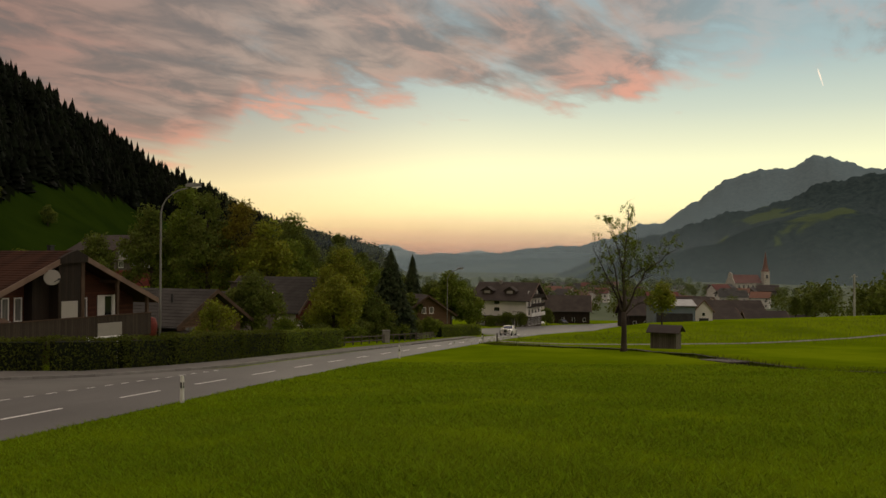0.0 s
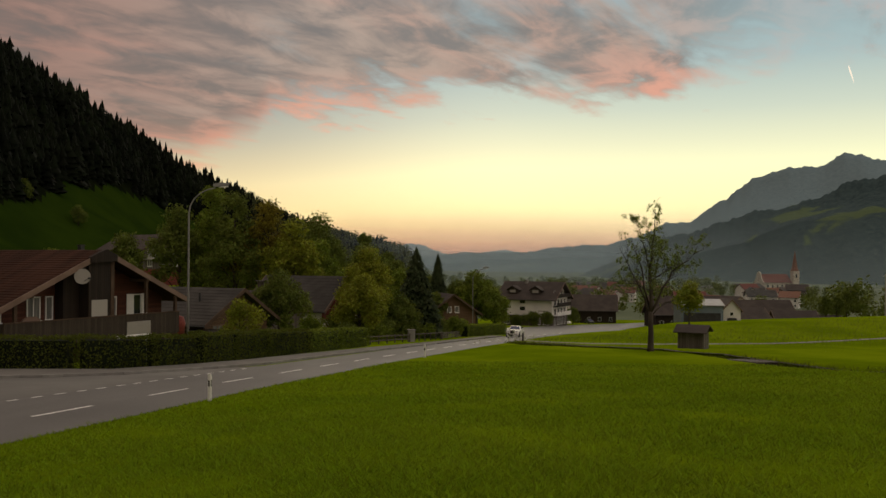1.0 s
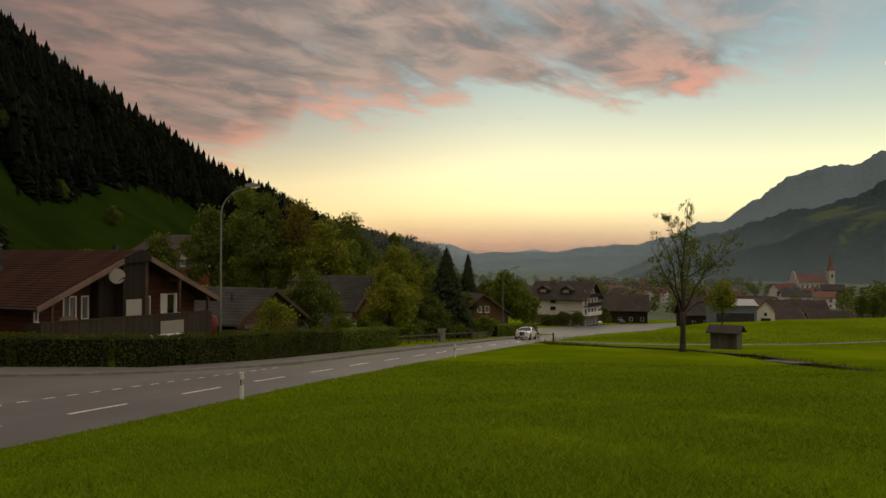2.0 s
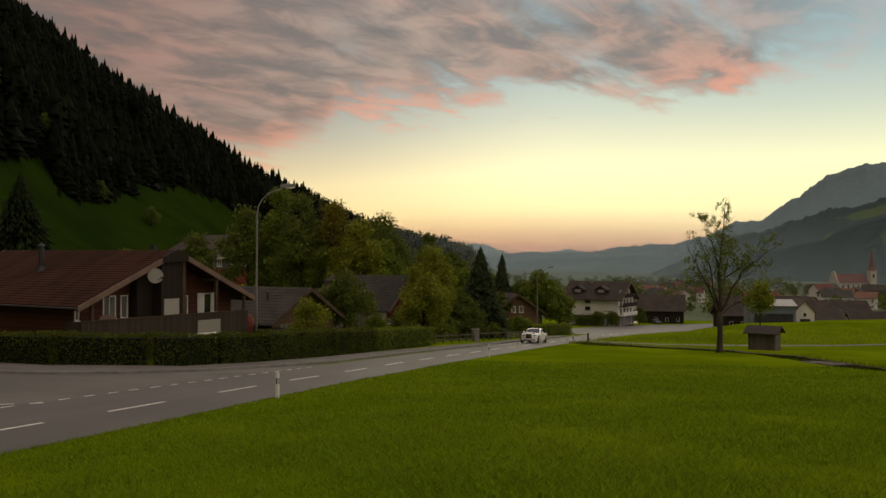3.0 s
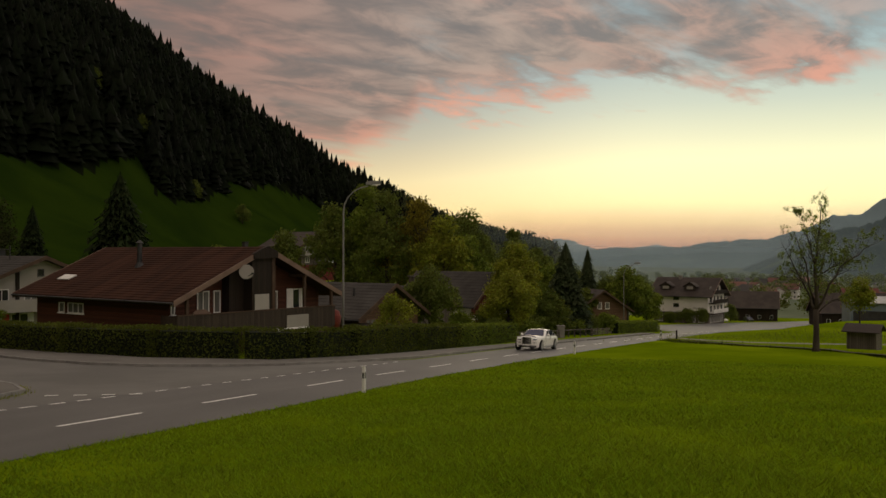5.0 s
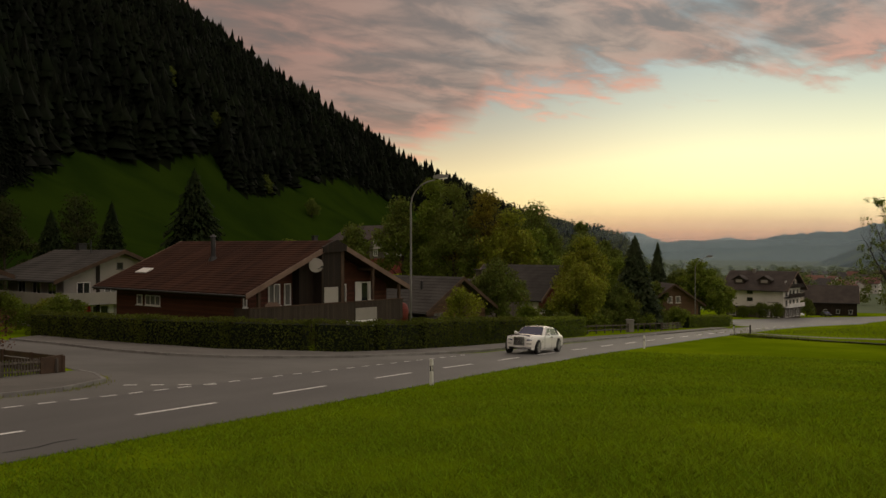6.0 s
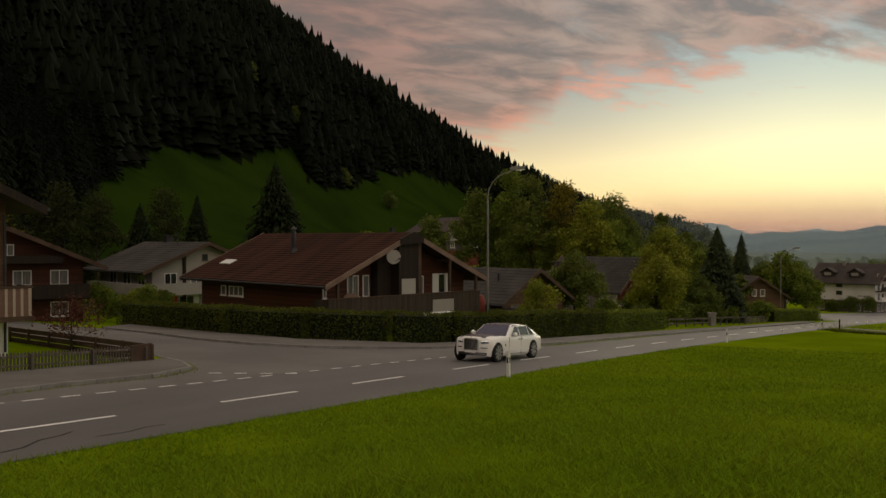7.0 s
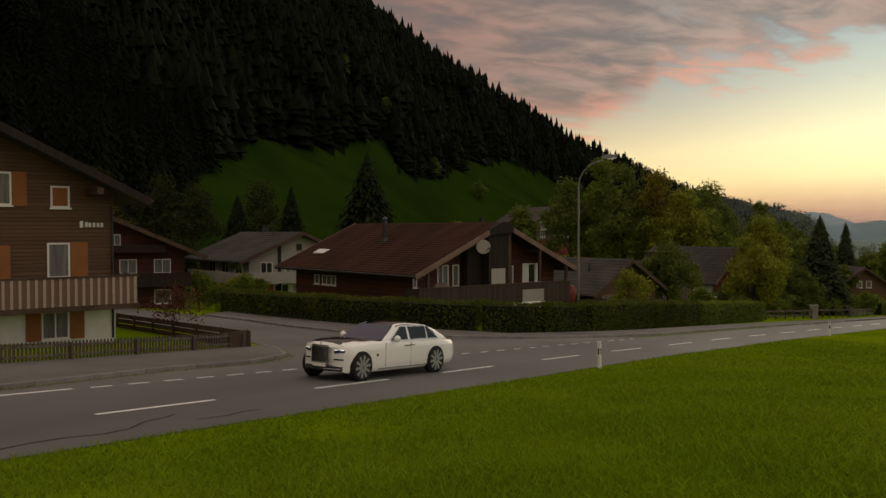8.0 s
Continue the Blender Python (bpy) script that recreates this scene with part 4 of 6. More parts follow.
def on_land(x, y, turn, lift=0.0):
    return pose(x, y, float(fall(y)) + lift, 0, 0, turn)


# the brown chalet behind the hedge; its ridge runs away from the road
CH = math.degrees(math.atan2(0.411, -0.911))
chalet = gabled("chalet", pose(-31.08, 57.4, -3.45, 0, 0, CH), 15.0, 13.0, 3.7, 2.92, 1.65, 0.9, REDWOOD, TILE, "red-brown timber chalet with a wide brown tiled roof", courses=24)
fx = -7.5
bx = fx - 0.55
part("bay", Mesh().prism([(-0.78, 0.5), (1.2, 0.5), (1.2, 6.05), (0.5, 6.35), (-0.78, 6.2)], bx - 0.95, fx - 0.003, axis="x"), DARKWOOD, chalet, "dark boarded bay under the ridge")
part("bay_side", Mesh().prism([(1.203, 0.5), (2.42, 0.5), (2.42, 5.45), (1.203, 6.0)], bx - 0.15, fx - 0.003, axis="x"), DARKWOOD, chalet, "dark boarded wall beside the bay")
part("corner_board", Mesh().box(bx - 0.985, -0.80, 0.5, bx - 0.953, -0.52, 6.1), BEAM, chalet)
part("panel", Mesh().box(bx - 1.0, -0.25, 2.7, bx - 0.953, 1.0, 3.72), GREYPLASTER, chalet, "pale square panel", bevel=0.01)
dd = Vector((-0.757, 0.653, 0.12)).normalized()
dc = Vector((bx - 1.25, 1.95, 5.2))
part("dish", Mesh().tube([dc + dd * 0.10, dc + dd * 0.05, dc, dc - dd * 0.04], [0.47, 0.46, 0.30, 0.1], 28), GREYPLASTER, chalet, "pale round satellite dish")
part("dish_arm", Mesh().tube([(bx - 0.6, 1.19, 5.1), (bx - 1.1, 1.75, 5.15), (bx - 1.25, 1.95, 5.18)], [0.04, 0.04, 0.04], 6).tube([(bx - 1.3, 1.95, 4.9), (bx - 1.75, 1.9, 5.1)], [0.02, 0.02], 5).box(bx - 1.82, 1.84, 5.04, bx - 1.72, 1.96, 5.16), DARKMETAL, chalet)
part("balcony_rail", Mesh().box(bx - 1.08, -6.5, 1.2, bx - 1.0, 7.1, 2.62), PARAPET, chalet, "dark boarded balcony parapet")
part("handrail", Mesh().box(bx - 1.12, -6.5, 2.623, bx - 0.96, 7.1, 2.69), BEAM, chalet)
part("parapet_return", Mesh().box(bx - 0.997, 7.02, 1.2, fx - 0.01, 7.1, 2.62), PARAPET, chalet)
for y0, y1 in ((2.45, 7.0), (-6.5, -0.81)):
    part("balcony_floor", Mesh().box(bx - 0.95, y0, 1.0, fx - 0.01, y1, 1.18), BEAM, chalet)
part("panel", Mesh().box(bx - 1.13, -3.8, 1.32, bx - 1.083, -1.75, 2.2), GREYPLASTER, chalet, "pale rectangular panel on the parapet", bevel=0.01)
for y in (-6.3, -3.6, 6.3):
    part("post", Mesh().box(bx - 0.98, y - 0.09, 2.7, bx - 0.8, y + 0.09, 6.5 - abs(y) * 0.449 + 0.05), BEAM, chalet)
part("purlin", Mesh().box(bx - 1.05, -3.7, 4.75, fx, -3.5, 4.95), BEAM, chalet)
part("purlin", Mesh().box(bx - 1.05, 5.2, 4.0, fx, 5.4, 4.2), BEAM, chalet)
window(chalet, fx - 0.005, 3.95, 2.6, 0.95, 1.4, -90, mullions=1, curtain=True)
window(chalet, fx - 0.005, 2.85, 2.55, 0.55, 1.45, -90, mullions=0, curtain=True)
window(chalet, fx - 0.005, -2.1, 1.2, 0.6, 2.6, -90, mullions=0, curtain=True, sill=False)
window(chalet, fx - 0.005, -4.2, 2.5, 0.75, 1.4, -90, mullions=0, curtain=False, shutters=(WHITE, (-1, 1)), shutter_w=0.55)
window(chalet, fx - 0.005, 6.25, 2.6, 0.3, 0.9, -90, mullions=0, curtain=True)
window(chalet, 2.6, 6.505, 2.3, 1.9, 0.72, 180, mullions=2, curtain=True)
window(chalet, 4.3, 6.505, 2.3, 0.7, 0.72, 180, mullions=0, curtain=True)
part("wall_board", Mesh().box(2.4, 6.51, 1.25, 4.0, 6.56, 1.48).box(3.1, 6.51, 1.48, 3.25, 6.56, 1.75), VERGE, chalet, "faded wooden name board")
part("chimney", Mesh().tube([(0.5, 3.0, 5.2), (0.5, 3.0, 7.1)], [0.17, 0.16], 12).tube([(0.5, 3.0, 7.1), (0.5, 3.0, 7.3)], [0.26, 0.05], 12).tube([(0.5, 3.0, 5.2), (0.5, 3.0, 5.75)], [0.42, 0.2], 12), DARKMETAL, chalet, "dark metal flue pipe")
part("chimney", Mesh().box(-5.9, -1.2, 5.9, -5.6, -0.9, 7.15).box(-5.95, -1.25, 7.15, -5.55, -0.85, 7.2), DARKMETAL, chalet)
sl = math.degrees(math.atan(0.449))
part("skylight", Mesh().box(-0.72, -0.36, 0, 0.72, 0.36, 0.08), WHITE, chalet, "pale roof light", pose(6.2, 5.0, 6.86 - 0.449 * 5.0 + 0.02, -sl, 0, 0), bevel=0.01)
bench = thing("garden_bench", pose(-20.6, 52.6, float(fall(52.6)) + 0.2, 0, 0, 60), "white garden bench beside the chalet", "bench")
part("seat", Mesh().box(-1.3, -0.25, 1.35, 1.3, 0.25, 1.45), WHITE, bench, bevel=0.02)
for x in (-1.1, 1.1):
    part("leg", Mesh().box(x - 0.06, -0.2, -0.4, x + 0.06, 0.2, 1.35), WHITE, bench)
part("lounger_back", Mesh().prism([(-0.75, 0), (0.75, 0), (0.6, 0.55), (0.3, 0.72), (-0.3, 0.72), (-0.6, 0.55)], -0.06, 0.06), VERGE, chalet, "beige rounded seat back", pose(bx - 0.6, 5.0, 2.2, 0, 0, -90), bevel=0.02)
tarp = thing("covered_grill", pose(-21.6, 63.2, float(fall(63.2)) + 0.75, 0, 0, 20), "round grill under a red cover", "grill")
part("cover", Mesh().tube([(0, 0, 0.6), (0, 0, 1.5), (0, 0, 2.0), (0, 0, 2.15)], [0.65, 0.75, 0.6, 0.2], 12), REDWALL, tarp, "faded red cover", smooth=True)
part("foot", Mesh().tube([(0, 0, -0.4), (0, 0, 0.6)], [0.3, 0.3], 8), DARKMETAL, tarp)
part("hip_cap", Mesh().prism([(-0.85, 6.12), (1.25, 6.02), (1.25, 6.38), (0.5, 6.72), (0, 6.88), (-0.85, 6.52)], bx - 1.20, bx - 0.953, axis="x"), DARKWOOD, chalet, "dark boarded cap over the bay")


# the house with the striped balcony, its gable to the road
farm = gabled("house", pose(-36.7, 21.0, -1.7, 0, 0, 157.0), 12.0, 15.0, 6.15, 3.6, 1.5, 1.0, BROWNWOOD, DARKROOF, "brown clapboard house with orange shutters and striped balcony", courses=20, base=(1.68, WHITE), verge=DARKWOOD)
hx = -6.005
window(farm, hx, -3.1, 5.57, 1.1, 1.28, -90, mullions=1, shutters=(SHUTTER, (-1, 1)), shutter_w=0.52)
w = window(farm, hx, -5.42, 5.5, 0.72, 0.86, -90, mullions=0, glass=SHUTTER)
window(farm, hx, -5.34, 2.72, 0.86, 1.4, -90, mullions=0, shutters=(SHUTTER, (1,)), shutter_w=0.66)
window(farm, hx, -2.6, 2.72, 0.86, 1.3, -90, mullions=0, shutters=(SHUTTER, (-1, 1)), shutter_w=0.52)
window(farm, hx - 0.03, -5.18, 0.3, 1.05, 1.12, -90, mullions=1, shutters=(SHUTTER, (-1, 1)), shutter_w=0.55)
window(farm, hx - 0.03, -1.2, 0.3, 1.05, 1.12, -90, mullions=1, shutters=(SHUTTER, (-1, 1)), shutter_w=0.55)
sign = part("name_sign", Mesh().box(hx - 0.05, -6.28, 4.72, hx - 0.02, -6.16, 4.98), WHITE, farm, "white slanted lettering on the wall")
for k, (y0, hh) in enumerate(((-6.36, 0.2), (-6.5, 0.17), (-6.66, 0.17), (-6.82, 0.17), (-6.97, 0.17))):
    part("letter_bar", Mesh().box(hx - 0.05, y0 - 0.1, 4.74, hx - 0.02, y0, 4.74 + hh), WHITE, farm)
part("balcony_floor", Mesh().box(-7.55, -7.95, 1.5, hx, 7.5, 1.68), BEAM, farm)
part("balcony_handrail", Mesh().box(-7.58, -7.95, 2.76, -7.40, 7.5, 2.84).box(-7.52, -7.95, 1.80, -7.46, 7.5, 1.88).box(-7.40, -7.98, 2.76, hx, -7.88, 2.84), BEAM, farm)
slat_w = Mesh().box(-0.02, -0.05, 0, 0.02, 0.05, 1.08).data("slat", mottled("faded_cream_slats", (0.30, 0.24, 0.19), (0.42, 0.35, 0.28), 1.0, 12.0))
slat_d = Mesh().box(-0.012, -0.085, 0, 0.012, 0.085, 1.06).data("slat", mottled("old_rose_boards", (0.13, 0.075, 0.06), (0.20, 0.12, 0.095), 1.0, 12.0))
for k in range(54):
    y = -7.8 + 0.285 * k
    shared("slat", slat_w, farm, pose(-7.55, y, 1.70))
    shared("slat", slat_d, farm, pose(-7.53, y + 0.142, 1.70))
for k in range(5):
    shared("slat", slat_w, farm, pose(-7.3 + 0.28 * k, -7.93, 1.70, 0, 0, 90))
part("downpipe", Mesh().tube([(hx - 0.08, -7.42, 0.2), (hx - 0.08, -7.42, 5.6)], [0.05, 0.05], 8), DARKMETAL, farm)
for y in (-6.5, -1.5):
    part("purlin", Mesh().box(hx - 1.5, y - 0.12, 5.85 + 3.6 * (1 - abs(y) / 7.5) - 0.32, hx, y + 0.12, 5.85 + 3.6 * (1 - abs(y) / 7.5) - 0.05), BEAM, farm)

# dark red house behind it
rh = gabled("house", pose(-60.0, 52.6, -3.6, 0, 0, 139), 13, 13, 4.9, 2.9, 1.6, 1.6, REDWOOD, DARKROOF, "dark red timber house with long wooden balconies", courses=14, verge=BEAM)
for z in (0.3, 2.75):
    for y in (-4.8, -2.2, 0.6, 3.6):
        window(rh, -6.505, y, z + 0.25, 1.3, 1.15, -90, mullions=1)
window(rh, -6.505, -1.2, 5.25, 0.9, 0.9, -90, mullions=1)
window(rh, -6.505, 1.4, 5.25, 0.9, 0.9, -90, mullions=1)
for z in (2.0, ):
    part("balcony", Mesh().box(-7.9, -6.9, z, -6.51, 6.5, z + 0.15).box(-7.9, -6.9, z + 0.15, -7.84, 6.5, z + 1.1), DARKWOOD, rh, "dark boarded balcony")
part("balcony", Mesh().box(-7.7, -5.0, 4.7, -6.51, 5.0, 4.85).box(-7.7, -5.0, 4.85, -7.64, 5.0, 5.3), DARKWOOD, rh, "dark boarded balcony")

# grey-roofed house with two balconies
gh = gabled("house", pose(-55.9, 70.9, -4.4, 0, 0, CH), 11.2, 10.4, 4.75, 2.1, 1.1, 1.4, GREYPLASTER, SLATE, "grey rendered house with slate-grey roof and concrete balconies", courses=14, verge=BEAM)
part("balcony", Mesh().box(-6.9, -4.0, 2.2, -5.61, 6.6, 2.4).box(-6.9, -4.0, 2.4, -6.8, 6.6, 3.3).box(-6.8, 6.5, 2.4, 5.6, 6.6, 3.3).box(-5.6, 5.21, 2.2, 5.6, 6.6, 2.4), GREYPLASTER, gh, "grey concrete balcony round the corner")
part("garden_wall", Mesh().box(-8.9, -6.0, -0.6, -8.7, 8.5, 0.55), STONE, gh)
for y in (3.4, 0.8, -2.4):
    window(gh, -5.605, y, 2.9, 1.25, 1.3, -90, mullions=1, curtain=y < 3)
for y, wd in ((4.0, 1.2), (1.8, 1.6), (-0.8, 1.6), (-3.2, 1.2)):
    window(gh, -5.605, y, 0.35, wd, 1.7, -90, mullions=1, curtain=False)
part("door_panel", Mesh().box(-5.66, 2.75, 0.2, -5.61, 3.35, 2.1), RED, gh, "bright red door panel")
part("door_panel", Mesh().box(-5.66, 4.7, 0.2, -5.61, 5.1, 2.1), RED, gh, "bright red door panel")
for y in (0.55, -2.05):
    part("wall_panel", Mesh().box(-5.66, y, 0.25, -5.61, y + 0.55, 2.1), WHITE, gh)
window(gh, -5.605, -0.1, 5.3, 0.6, 0.6, -90, mullions=0, curtain=False, frame_mat=DARKMETAL)
part("downpipe", Mesh().box(-5.75, 1.9, 0.3, -5.61, 2.2, 5.9), DARKWOOD, gh)
for x in (-3.5, -0.5, 2.5):
    window(gh, x, 5.205, 2.6, 1.6, 1.9, 180, mullions=1, curtain=False)
    window(gh, x, 5.205, 0.2, 1.6, 1.9, 180, mullions=1, curtain=False)
part("chimney", Mesh().box(1.5, -0.6, 6.0, 2.1, 0.2, 7.6).box(1.3, -0.8, 7.65, 2.3, 0.4, 7.72), DARKMETAL, gh)
part("aerial", Mesh().tube([(-2, 0.8, 6.4), (-2, 0.8, 8.0)], [0.05, 0.05], 6), DARKMETAL, gh)

# low house with a grey roof beyond the chalet
lh = gabled("house", pose(-26.1, 79.1, -5.2, 0, 0, CH), 12, 8.6, 2.75, 2.45, 0.9, 0.9, BROWNWOOD, SLATE, "low brown timber house with a grey pitched roof", courses=12, verge=BEAM)
window(lh, -6.005, 2.6, 0.95, 1.3, 1.35, -90, mullions=1, frame_mat=VERGE)
window(lh, -6.005, -0.2, 0.95, 0.9, 1.35, -90, mullions=0, frame_mat=VERGE, shutters=(SHUTTER, (-1,)), shutter_w=0.45)
part("carport_beam", Mesh().box(-9.2, 3.3, 0.0, -9.0, 3.5, 1.9).box(-9.2, 3.3, 1.9, -3, 5.8, 2.02).box(-9.2, 5.6, 0.0, -9.0, 5.8, 1.9), DARKWOOD, lh)
part("flue", Mesh().tube([(-3.5, 2.0, 3.9), (-3.5, 2.0, 5.0)], [0.1, 0.1], 8), DARKMETAL, lh)
bh = gabled("house", pose(-24.5, 100.5, -6.7, 0, 0, CH), 7, 8, 3.4, 2.2, 0.6, 0.6, GREYWOOD, DARKROOF, "small dark-roofed house among the trees", courses=8)
part("chimney", Mesh().box(-1.4, 0.2, 5.0, -0.6, 1.0, 6.9).box(-1.7, 0.0, 6.95, -0.3, 1.2, 7.02), GREYWOOD, bh)

# red-gabled house
rd = gabled("house", pose(-20.9, 111.0, -7.25, 0, 0, CH), 11, 9.4, 4.0, 3.7, 0.9, 0.6, PLASTER, SLATE, "white house with a red boarded gable and grey roof", courses=12, gable_mat=REDWALL)
part("red_front", Mesh().box(-5.56, -4.6, 2.7, -5.505, 4.6, 3.99), REDWALL, rd, "red boarded upper wall")
part("balcony", Mesh().box(-6.4, -4.4, 2.5, -5.58, 3.0, 2.66).box(-6.4, -4.4, 2.66, -6.34, 3.0, 2.9), WHITE, rd)
window(rd, -5.505, 0.5, 0.5, 1.6, 1.5, -90, mullions=1, curtain=False)
window(rd, -5.505, -2.5, 0.5, 1.6, 1.5, -90, mullions=1, curtain=False)
window(rd, -5.57, 0.0, 4.4, 1.0, 1.0, -90, mullions=1)
part("awning", Mesh().box(-6.3, 2.4, 1.9, -5.6, 4.4, 2.0).box(-6.3, 4.3, 0.0, -6.2, 4.4, 1.9), REDWALL, rd)
part("skylight", Mesh().box(-0.4, -0.3, 0, 0.4, 0.3, 0.06), WHITE, rd, "", pose(-0.5, 2.8, 5.75, -38, 0, 0))

# house on the slope above the village
hh = gabled("house", pose(-62.0, 163.0, ground_z(-62, 163) - 0.3, 0, 0, 150), 11, 9, 6.3, 2.4, 1.0, 1.0, GREYWOOD, DARKROOF, "tall timber house on the slope among trees", courses=10, base=(2.4, REDWALL), verge=BEAM)
for z in (2.9, 4.9):
    for y in (-3, 0, 3):
        window(hh, -5.505, y, z, 1.1, 1.1, -90, mullions=1)
    for x in (-3.5, 0, 3.5):
        window(hh, x, 4.505, z, 1.1, 1.1, 180, mullions=1)
part("balcony", Mesh().box(-6.6, -4.4, 4.2, -5.51, 4.4, 4.35).box(-6.6, -4.4, 4.35, -6.5, 4.4, 5.1), GREYPLASTER, hh, "pale balcony")
part("balcony", Mesh().box(-5.4, 4.51, 4.2, 5.4, 5.5, 4.35).box(-5.4, 5.4, 4.35, 5.4, 5.5, 5.1), GREYPLASTER, hh, "pale balcony")

# brown chalet further down
bc = gabled("house", pose(-4.4, 154.0, -10.2, 0, 0, 112), 9, 8.6, 3.9, 2.9, 0.9, 1.0, BROWNWOOD, DARKROOF, "brown timber chalet with a steep roof", courses=10, verge=BEAM)
for y in (2.0, 0.2, -2.2):
    window(bc, -4.505, y, 0.8, 0.9, 1.2, -90, mullions=1)
for y in (0.6, -0.8):
    window(bc, -4.505, y, 3.8, 0.8, 1.1, -90, mullions=0)

# the large white guesthouse by the road
gz = float(fall(252))
inn = gabled("guesthouse", pose(19.4, 254, gz, 0, 0, -26), 15.6, 12.5, 8.3, 4.2, 1.6, 1.3, PLASTER, DARKROOF, "large white three-storey guesthouse with dark hipped-gable roof", courses=14, base=(3.2, GREYWOOD))
for x in (-1.2, ):
    for z in (4.6, 6.6):
        window(inn, x, -6.255, z, 1.6, 1.0, 0, mullions=1, curtain=False, frame_mat=DARKMETAL)
for x in (-4.6, 2.4):
    d = part("dormer", Mesh().prism([(-1.5, 0), (1.5, 0), (1.5, 0.9), (0, 1.75), (-1.5, 0.9)], 0, 2.6), DARKROOF, inn, "dark dormer with arched window", pose(x, -5.4, 9.4))
    part("pane", Mesh().box(-0.9, -0.05, 0.15, 0.9, 0.02, 0.95), GREYPLASTER, d)
    part("roof", Mesh().prism([(-2.0, 0.75), (0, 2.0), (2.0, 0.75), (2.0, 0.95), (0, 2.2), (-2.0, 0.95)], -0.35, 2.8), DARKROOF, d)
part("chimney", Mesh().box(-2.6, -1.0, 11.0, -1.8, -0.2, 13.2), STONE, inn)
for z in (3.1, 5.7, 8.3):
    part("balcony", Mesh().box(7.81, -5.8, z, 9.2, 5.8, z + 0.18).box(9.1, -5.8, z + 0.18, 9.2, 5.8, z + 1.1), DARKWOOD if z > 4 else WHITE, inn, "long timber balcony")
    for y in (-4, -1.3, 1.3, 4):
        window(inn, 7.805, y, z + 0.3, 1.4, 1.7, 90, mullions=1, curtain=False)
for y in (-4, -1.3, 1.3, 4):
    window(inn, 7.84, y, 0.5, 1.7, 2.0, 90, mullions=1, curtain=True)
for x in (-6, -3.4, 3.4, 6):
    window(inn, x, -6.29, 0.6, 1.8, 1.9, 0, mullions=1, curtain=True)
part("canopy", Mesh().box(-7.8, -8.2, 2.9, 2.0, -6.3, 3.1), DARKWOOD, inn)
part("sign_bar", Mesh().box(3.6, -6.30, 4.3, 6.6, -6.26, 4.6), GREYPLASTER, inn, "faded painted lettering")

# ---------------- farm buildings and village on the right ----------------
hall = gabled("farm_hall", on_land(46.8, 178, -4, 1.2), 8.2, 9, 4.4, 1.0, 0.3, 0.4, BLUEMETAL, STEEL, "blue-grey sheet metal hall with pale roof")
for k in range(3):
    part("roof_panel", Mesh().box(-3.6 + 2.5 * k, -3.9, 0, -1.4 + 2.5 * k, -2.9, 0.06), DARKMETAL, hall, "", pose(0, 0, 4.72, 12, 0, 0))
part("door", Mesh().box(-3.6, -4.56, 0.1, 3.6, -4.51, 3.0), DARKMETAL, hall, "wide dark sliding door")
wb = gabled("barn", on_land(53.2, 180, 88, 1.2), 8, 3.6, 3.6, 2.0, 0.4, 0.4, PLASTER, DARKROOF, "white gabled outbuilding beside the hall")
window(wb, -4.005, 0, 2.4, 0.7, 0.8, -90, mullions=0, curtain=False)
part("door", Mesh().box(-4.06, -1.0, 0, -4.01, 0.9, 2.0), DARKMETAL, wb)
VILLAGE = np.random.RandomState(21)


def village_house(x, y, L, W, eave, rise, turn, wall, roof, label, lift=0.0, group="village houses"):
    t = gabled("house", on_land(x, y, turn, lift), L, W, eave, rise, 0.7, 0.7, wall, roof, label, thick=0.25, group=group)
    n = max(2, int(L / 3))
    for z in (0.9, 3.4):
        if z + 1.4 < eave:
            for k in range(n):
                for s in (-1, 1):
                    window(t, -L / 2 + L * (k + 0.5) / n, s * (W / 2 + 0.005), z, 1.0, 1.2, 0 if s < 0 else 180, mullions=0, curtain=False, sill=False)
    return t


village_house(63, 250, 22, 12, 4.0, 4.6, 4, DARKWOOD, DARKROOF, "long dark barn with a broad brown roof")
village_house(84, 252, 16, 11, 3.6, 4.0, 2, DARKWOOD, DARKROOF, "dark timber barn with a brown roof")
village_house(66, 208, 8, 7, 3.0, 2.2, 10, DARKWOOD, DARKROOF, "small dark timber shed with white windows")
village_house(78, 210, 9, 7, 2.6, 2.0, -6, DARKWOOD, DARKROOF, "low dark timber shed in the village")
village_house(42, 290, 14, 10, 4.6, 4.5, -8, DARKWOOD, DARKROOF, "brown barn with a dark roof beside the road")
village_house(92, 236, 14, 8, 2.2, 1.4, -14, GREYWOOD, DARKROOF, "low farm shed with an open front")
tones = [(PLASTER, REDROOF, "white house with a red roof"), (CREAM, DARKROOF, "cream house with a brown roof"), (GREYWOOD, DARKROOF, "timber house with a brown roof"), (PLASTER, SLATE, "white house with a grey roof"), (CREAM, REDROOF, "cream house with a red roof")]
for k in range(46):
    bear = math.radians(VILLAGE.uniform(-21, -4.5))
    d = VILLAGE.uniform(330, 900)
    x, y = -math.sin(bear) * d, math.cos(bear) * d
    wall, roof, label = tones[VILLAGE.randint(5)]
    if 240 < x < 320 and y > 620:
        continue
    village_house(x, y, VILLAGE.uniform(9, 15), VILLAGE.uniform(8, 11), VILLAGE.uniform(4.5, 6.5), VILLAGE.uniform(2.6, 4), VILLAGE.uniform(0, 180), wall, roof, label)

